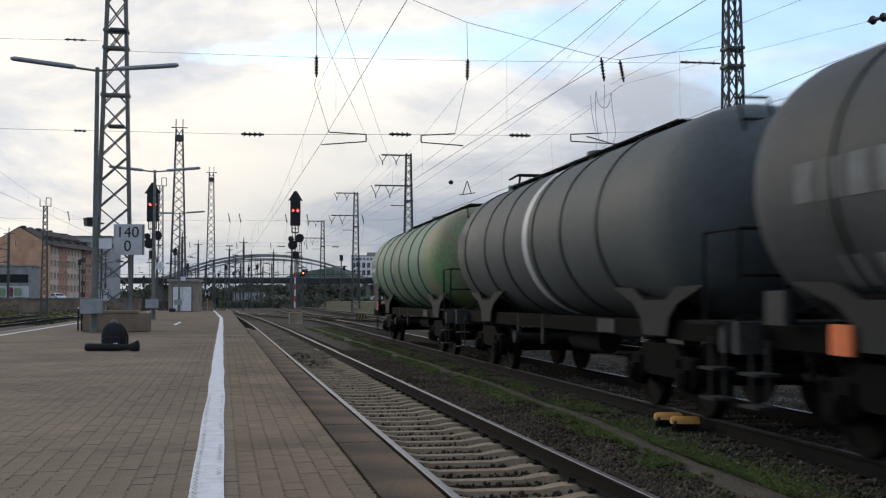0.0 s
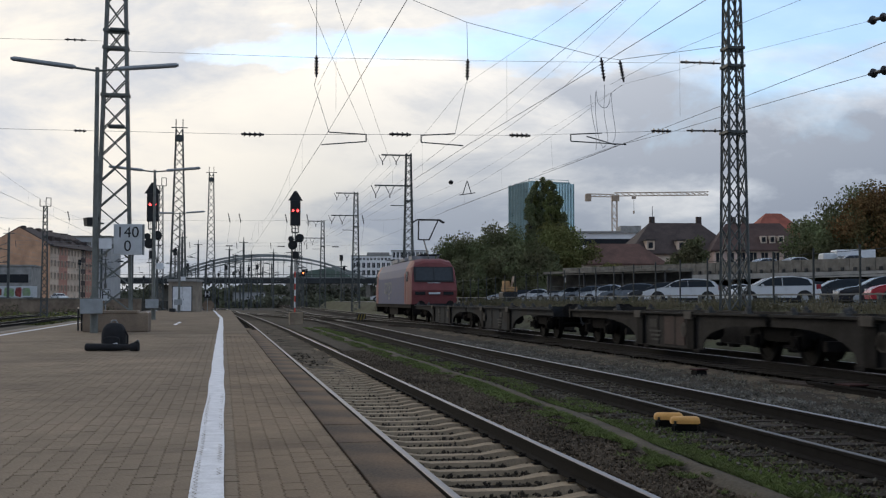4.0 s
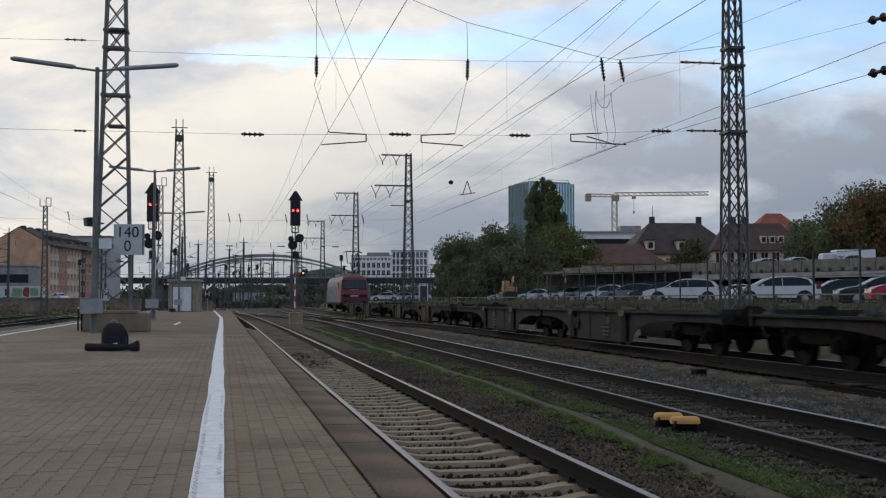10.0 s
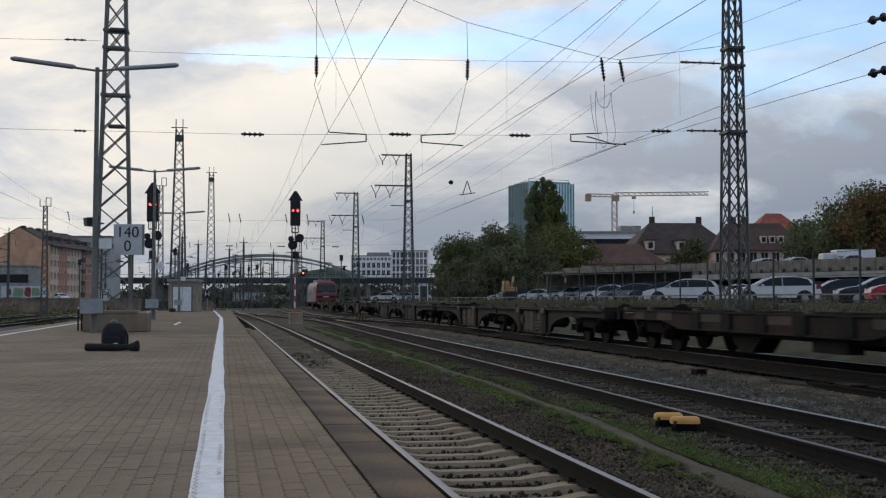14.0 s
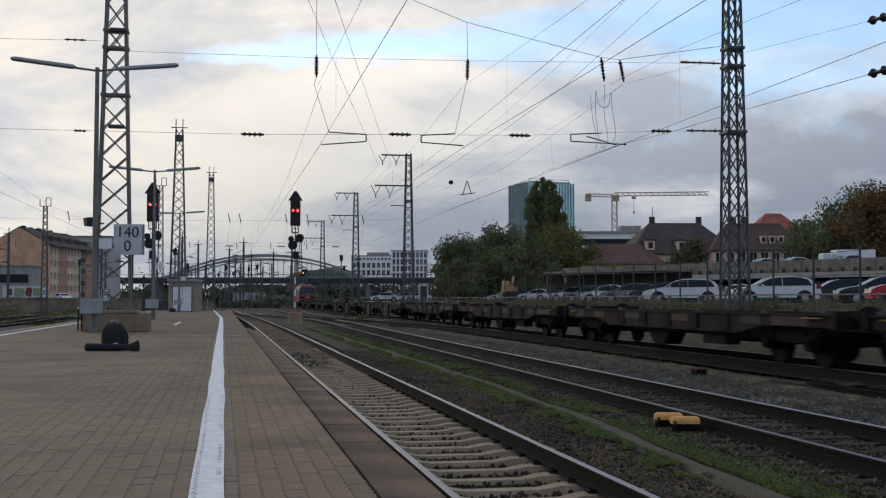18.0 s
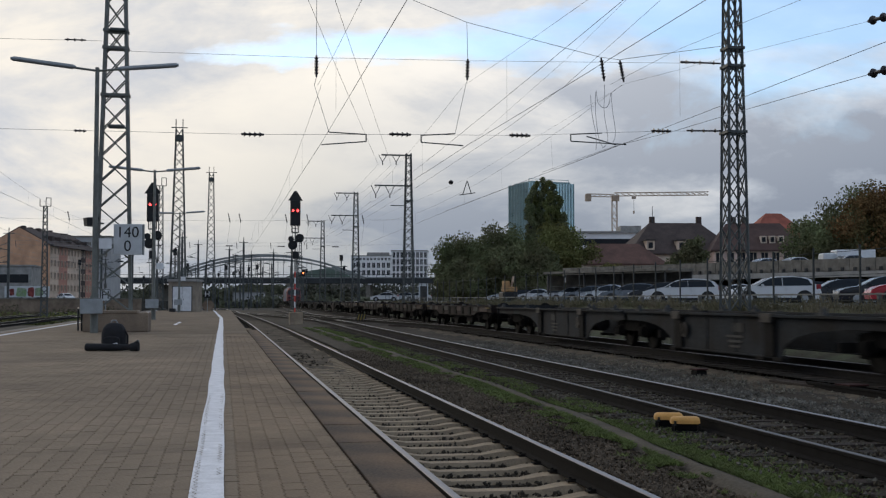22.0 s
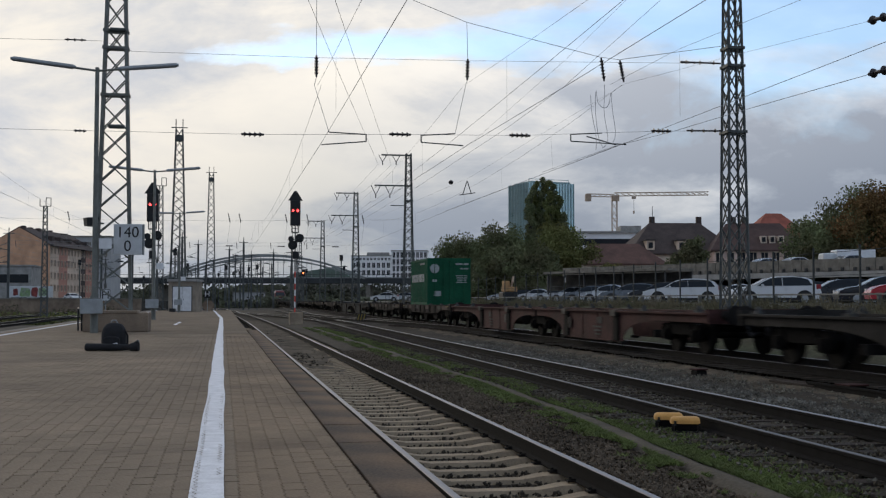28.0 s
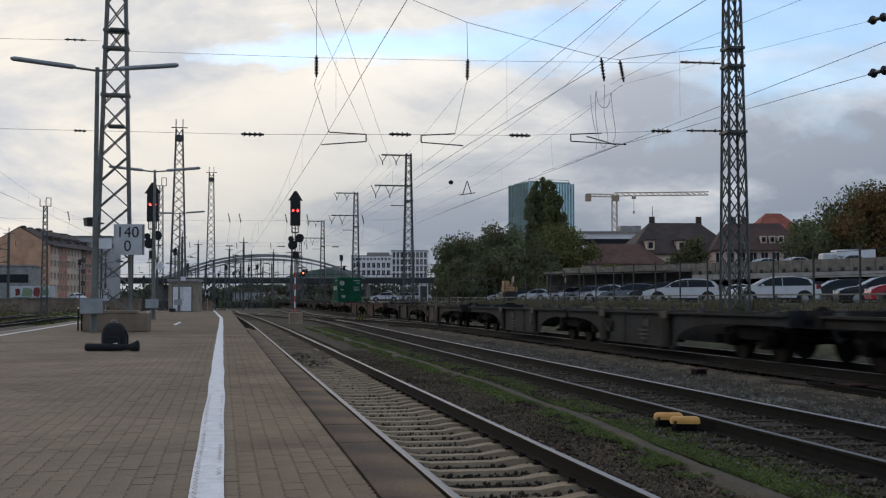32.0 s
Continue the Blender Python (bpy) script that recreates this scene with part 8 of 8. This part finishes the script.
def tree(name, m, label, height, radius, leaf, seed, base=0.22, n=2600, size=0.42, column=False):
    """Trunk, limbs and a crown of many small leaf clumps with gaps."""
    rng = random.Random(seed)
    t = thing(name, m, label, "tree", group="trees")
    bm = bmesh.new()
    top = height * (0.9 if column else 0.7)
    rod(bm, (0, 0, -0.6), (0, 0, top), 0.035 * height ** 0.9, 8, 0.02)
    tips = []
    for i in range(24 if not column else 30):
        z = height * (base + (0.92 - base) * i / 24) if not column else height * (0.08 + 0.88 * i / 30)
        a = rng.uniform(0, 6.28)
        if column:
            r = radius * math.sin(math.pi * min(1, 0.12 + 0.86 * z / height)) ** 0.7 * rng.uniform(0.4, 0.95)
            tip = Vector((r * math.cos(a), r * math.sin(a), z + height * 0.07))
        else:
            k = (z / height - base) / (1 - base)
            r = radius * (1 - (2 * k - 0.85) ** 2 * 0.55) * rng.uniform(0.45, 1.0)
            tip = Vector((r * math.cos(a), r * math.sin(a), z + rng.uniform(-0.05, 0.06) * height))
        st = Vector((0, 0, min(top, z * 0.75)))
        rod(bm, st, tip, 0.012 * height ** 0.8, 5, 0.01)
        tips.append(tip)
        tips.append(st.lerp(tip, 0.6) + Vector((rng.uniform(-0.4, 0.4), rng.uniform(-0.4, 0.4), rng.uniform(-0.2, 0.5))))
    part("trunk", bm, M["bark"], t)
    verts, faces = [], []
    cr = (radius * 0.36) if not column else radius * 0.5
    for i in range(n):
        c = tips[rng.randrange(len(tips))]
        d = Vector((rng.gauss(0, 1), rng.gauss(0, 1), rng.gauss(0, 0.85) * (1.8 if column else 1)))
        d = d.normalized() * cr * rng.random() ** 0.45
        p = c + d
        q = Euler((rng.uniform(0, 3.1), rng.uniform(0, 3.1), rng.uniform(0, 6.2))).to_matrix()
        s = size * rng.uniform(0.5, 1.25)
        b = len(verts)
        for u, v in ((-0.5, -0.35), (0.1, -0.5), (0.5, 0.0), (0.15, 0.5), (-0.45, 0.3)):
            w = p + q @ Vector((u * s, v * s, rng.uniform(-0.12, 0.12) * s))
            verts.append(tuple(w))
        faces.append((b, b + 1, b + 2, b + 3, b + 4))
    me = bpy.data.meshes.new("crown")
    me.from_pydata(verts, [], faces)
    me.materials.append(leaf)
    ob = new("crown", me)
    ob.parent = t
    return t


def build_trees():
    k = 0
    for x, y, h, r in ((0.9, 148, 7.2, 2.3), (2.2, 140, 8.0, 3.4), (5.6, 136, 9.6, 3.8), (8.6, 146, 9.2, 3.6), (3.6, 158, 9.0, 3.6), (1.6, 168, 7.0, 2.6), (6.4, 124, 6.6, 3.0), (2.6, 122, 4.6, 2.4), (9.6, 120, 6.0, 2.6), (10.2, 152, 8.5, 3.4)):
        tree("tree", pose(x * 1.2, y * 1.2, 0.8), "dark green broad-leaved tree behind the car park", h * 1.2, r * 1.25, M["leaf"], 40 + k, n=14400, size=0.230)
        k += 1
    tree("tree", pose(15.4, 150, 1.0), "broad yellow-green tree in front of the poplars", 10.6, 4.3, M["leaf_poplar"], 60, n=19800, size=0.216)
    tree("tree", pose(12.9, 154, 1.0), "broad yellow-green tree in front of the poplars", 9.2, 3.4, M["leaf"], 61, n=14400, size=0.216)
    for i, (x, y, h) in enumerate(((13.0, 170, 16.9), (13.8, 172, 18.0), (14.6, 171, 18.5), (15.7, 170, 17.9), (16.5, 173, 18.2), (17.2, 171, 15.8), (17.8, 170, 13.2))):
        tree("poplar", pose(x, y, 0.8), "slender tall poplar with green-yellow leaves", h, 1.02, M["leaf_poplar" if i % 2 else "leaf"], 70 + i, n=15000, size=0.17, column=True)
    for i, (x, y, h, r, lf) in enumerate(((38.6, 121, 6.4, 2.6, "leaf"), (40.6, 118, 9.8, 3.8, "leaf"), (43.4, 116, 12.0, 4.2, "leaf_rust"), (46.8, 114, 13.0, 4.6, "leaf_rust"), (50.5, 117, 12.8, 5.0, "leaf_rust"), (45.0, 130, 12.0, 4.5, "leaf"), (49, 128, 13.5, 5.0, "leaf"), (41.5, 128, 9.5, 3.6, "leaf"))):
        tree("tree", pose(x, y, 1.0), "autumn tree with green and rust-brown leaves" if lf == "leaf_rust" else "dark green broad-leaved tree behind the car park", h, r, M[lf], 90 + i, n=18000, size=0.202)
    for i, (x, y, h, r) in enumerate(((27.4, 128, 7.4, 2.2), (28.0, 134, 5.6, 2.6), (21.0, 140, 5.0, 2.4), (18.5, 150, 4.6, 2.6))):
        tree("tree", pose(x, y, 1.0), "rounded dark green tree before the houses", h, r, M["leaf" if i != 2 else "leaf_poplar"], 110 + i, n=12600, size=0.180)
    # undergrowth along bank, yard and far side: uncounted foliage
    rng = random.Random(8)
    def foliage(name, label, spots, material, size):
        verts, faces = [], []
        for c, r, n in spots:
            for _ in range(n):
                d = Vector((rng.gauss(0, 1), rng.gauss(0, 1), abs(rng.gauss(0, 0.7)))).normalized() * rng.random() ** 0.5
                p = c + Vector((d.x * r.x, d.y * r.y, d.z * r.z))
                q = Euler((rng.uniform(0, 3.1), rng.uniform(0, 3.1), rng.uniform(0, 6.2))).to_matrix()
                s = size * rng.uniform(0.5, 1.3)
                b = len(verts)
                for u, v in ((-0.5, -0.3), (0.2, -0.5), (0.5, 0.2), (-0.1, 0.5)):
                    verts.append(tuple(p + q @ Vector((u * s, v * s, 0))))
                faces.append((b, b + 1, b + 2, b + 3))
        me = bpy.data.meshes.new(name)
        me.from_pydata(verts, [], faces)
        me.materials.append(material)
        ob = new(name, me)
        tagged(ob, label, "bushes", kind="stuff")
    foliage("far_bushes", "dark green bushes and far woods beyond the yard", [(Vector((rng.uniform(-60, 30), rng.uniform(300, 380), -0.5)), Vector((6, 4, rng.uniform(2.0, 4.5))), 260) for _ in range(46)], M["leaf_far"], 0.9)
    foliage("far_woods", "dark green woods beyond the bridge", [(Vector((-260 + i * 4.2 + rng.uniform(-2, 2), rng.uniform(410, 436), -0.6)), Vector((7, 5, rng.uniform(7.5, 10.5))), 520) for i in range(76)], M["leaf_far"], 1.1)
    foliage("yard_bushes", "low green weeds and bushes across the yard", [(Vector((rng.uniform(-70, -26), rng.uniform(95, 145), -0.6)), Vector((2.4, 1.6, rng.uniform(0.4, 1.1))), 120) for _ in range(46)], M["leaf_poplar"], 0.32)
    foliage("wall_weeds", "brown and green weeds along the low wall across the yard", [(Vector((-105 + i * 0.95 + rng.uniform(-0.5, 0.5), 139.5 + i * 0.1 + rng.uniform(-2.5, 1.0), -0.6)), Vector((1.3, 0.8, rng.uniform(0.5, 2.1))), 150) for i in range(68)], M["weed"], 0.22)
    spots = []
    for i in range(520):
        s = 20 + 105 * rng.random() ** 1.3
        l = rng.uniform(15.6, 18.9)
        g = -0.09 + (l - 14.85) / 2.75 * 1.34
        spots.append((ground(l, s, min(1.22, g)), Vector((0.45, 0.9, rng.uniform(0.15, 0.40))), 60))
    verts, faces = [], []
    for _ in range(16000):
        s, l = 20 + 62 * rng.random() ** 1.2, rng.uniform(16.6, 18.7)
        if noise.noise(Vector((l * 0.8, s * 0.35, 2.0))) < -0.12:
            continue
        p = ground(l, s, min(1.2, -0.09 + (l - 14.85) / 2.75 * 1.34))
        a, k = rng.uniform(0, 6.28), rng.uniform(0.2, 0.58) * (1.0 if l < 17.8 else 0.5)
        dx, dy, lean = math.cos(a) * 0.013, math.sin(a) * 0.013, rng.uniform(-0.15, 0.15)
        i = len(verts)
        verts += [(p.x - dx, p.y - dy, p.z), (p.x + dx, p.y + dy, p.z), (p.x + lean + dx * 0.5, p.y + dy * 0.5, p.z + k * 0.7), (p.x + lean * 1.6, p.y, p.z + k)]
        faces.append((i, i + 1, i + 2, i + 3))
    me = bpy.data.meshes.new("tall_grass")
    me.from_pydata(verts, [], faces)
    me.materials.append(M["weed"])
    tagged(new("tall_grass", me), "dry brown tall grass below the car park fence", "grass", kind="stuff")
    foliage("bank_weeds", "brown and green weeds on the bank below the fence", spots, M["weed"], 0.06)


# ---- grass, stones ----
def path_middle(s):
    """The footpath's line beside the near track."""
    return 5.17 - 0.005 * max(0.0, 24.0 - s) ** 1.8 + 0.03 * math.sin(s * 0.9)


def build_verge():
    rng = random.Random(17)
    bm = bmesh.new()
    rows = []
    for i in range(14, 150):
        s = -4 + i * 0.5
        c = path_middle(s)
        w = 0.20 + 0.05 * math.sin(s * 0.9 + 1) + 0.05 * noise.noise(Vector((3.0, s * 1.7, 0)))
        rows.append([bm.verts.new(ground(c + w * (j / 4 - 0.5) * 2, s, -0.112 + 0.008 * noise.noise(Vector((j * 0.4, s, 0))) - 0.065 * abs(j / 2 - 1) ** 3)) for j in range(5)])
    for a, b in zip(rows, rows[1:]):
        for j in range(4):
            bm.faces.new((a[j], a[j + 1], b[j + 1], b[j]))
    solid("footpath", bm, M["path"], Matrix(), "narrow trodden earth path through the grass", "path", kind="structure", smooth=True)
    wob = lambda s: 0.09 * noise.noise(Vector((s * 0.9, 8.0, 1.0))) + 0.05 * noise.noise(Vector((s * 3.1, 8.0, 5.0)))
    strip("turf", lambda s: path_middle(s) + 0.16, lambda s: path_middle(s) + 0.55 + wob(s), 3, 62, 0.25, M["turf"], "thin turf between footpath and middle track", "turf", -0.126, -0.15, 6, 0.012)
    verts, faces = [], []
    for _ in range(300000):
        s = 3.5 + 66 * rng.random() ** 1.7
        c = path_middle(s)
        side = rng.random()
        if side < 0.66:
            l = c + 0.12 + abs(rng.gauss(0, 0.28))
        else:
            l = c - 0.13 - abs(rng.gauss(0, 0.17))
        if noise.noise(Vector((l * 1.3, s * 0.55, 4.0))) + 0.5 * noise.noise(Vector((l * 4.0, s * 2.2, 9.0))) < -0.16 or l > track_2(s) - 0.86:
            continue
        if rng.random() < (s - 16) / 60:
            continue
        p = ground(l, s, -0.130 if l < track_2(s) - 1.3 else -0.11)
        a, h = rng.uniform(0, 6.28), rng.uniform(0.014, 0.048)
        w = rng.uniform(0.0016, 0.0045) * (1 + s / 12)
        dx, dy = math.cos(a) * w, math.sin(a) * w
        lx, ly = rng.uniform(-0.06, 0.06), rng.uniform(-0.06, 0.06)
        b = len(verts)
        verts += [(p.x - dx, p.y - dy, p.z), (p.x + dx, p.y + dy, p.z), (p.x + dx * 0.6 + lx * 0.5, p.y + dy * 0.6 + ly * 0.5, p.z + h * 0.6), (p.x + lx, p.y + ly, p.z + h)]
        faces.append((b, b + 1, b + 2, b + 3))
    me = bpy.data.meshes.new("grass")
    me.from_pydata(verts, [], faces)
    me.materials.append(M["grass"])
    tagged(new("grass", me), "patchy green grass growing along the footpath", "grass", kind="stuff")
    # loose stones: bumpy little polyhedra
    base = [Vector(v) for v in ((1, 0, 0), (-1, 0, 0), (0, 1, 0), (0, -1, 0), (0, 0, 0.8), (0, 0, -0.8))]
    tris = ((0, 2, 4), (2, 1, 4), (1, 3, 4), (3, 0, 4), (2, 0, 5), (1, 2, 5), (3, 1, 5), (0, 3, 5))
    def stones(name, label, count, area, size, material):
        verts, faces = [], []
        for _ in range(count):
            l, s, z = area()
            p = ground(l, s, z)
            k = size * rng.uniform(0.5, 1.3)
            q = Euler((rng.uniform(0, 3), rng.uniform(0, 3), rng.uniform(0, 6))).to_matrix()
            b = len(verts)
            for v in base:
                verts.append(tuple(p + q @ (v * k * rng.uniform(0.6, 1.1))))
            faces.extend(tuple(i + b for i in f) for f in tris)
        me = bpy.data.meshes.new(name)
        me.from_pydata(verts, [], faces)
        me.materials.append(material)
        tagged(new(name, me), label, "ballast", kind="stuff")
    def near(a, b, z, far):
        def f():
            s = 4 + far * rng.random() ** 1.6
            return (a(s) if callable(a) else a) + rng.random() * ((b(s) if callable(b) else b) - (a(s) if callable(a) else a)), s, z + rng.uniform(-0.015, 0.02)
        return f
    stones("silt_stones", "scattered stones and dirt clods on the silted track", 620, lambda: (lambda s: (track_1(s) + rng.gauss(-0.25, 0.28), s, -0.185 + 0.02 * rng.random()))(30 + 38 * rng.random()), 0.028, M["ballast_dark"])
    # crib stones take the dark colour for the shadows between sleepers
    stones("crib_stones", "ballast stones between the near sleepers, darkened as the shadows there", 9000, near(lambda s: 1.75, lambda s: 3.35, -0.258, 34), 0.030, M["ballast_dark"])
    stones("verge_stones", "dark ballast stones on the verge beside the rail", 13000, near(lambda s: 3.68, lambda s: path_middle(s) - 0.2, -0.165, 34), 0.034, M["verge_stone"])
    stones("middle_stones", "dark stones in the middle track's bed", 9000, near(lambda s: track_2(s) - 1.5, lambda s: track_2(s) + 1.4, -0.108, 40), 0.036, M["ballast"])
    stones("bed_stones", "pale stones scattered over the middle track", 4500, near(lambda s: path_middle(s) + 0.3, lambda s: track_2(s) + 1.2, -0.10, 34), 0.030, M["ballast_light"])
    stones("pale_stones", "pale grey ballast stones between the tracks", 11000, near(lambda s: track_2(s) + 0.9, lambda s: track_2(s) + 2.5, -0.105, 40), 0.046, M["ballast_pale"])
    stones("far_stones", "grey stones beside the far track", 6500, near(lambda s: track_2(s) + 2.6, lambda s: track_3(s) - 1.2, -0.06, 40), 0.03, M["ballast_light"])


# ---- build ----
build_ground()
build_tracks()
platform = build_platform()
build_masts()
build_wires()
build_platform_things()
build_lineside()
build_trains()
build_cars()
build_fence()
build_distance()
build_trees()
build_verge()
build_pavers(platform)
motions()
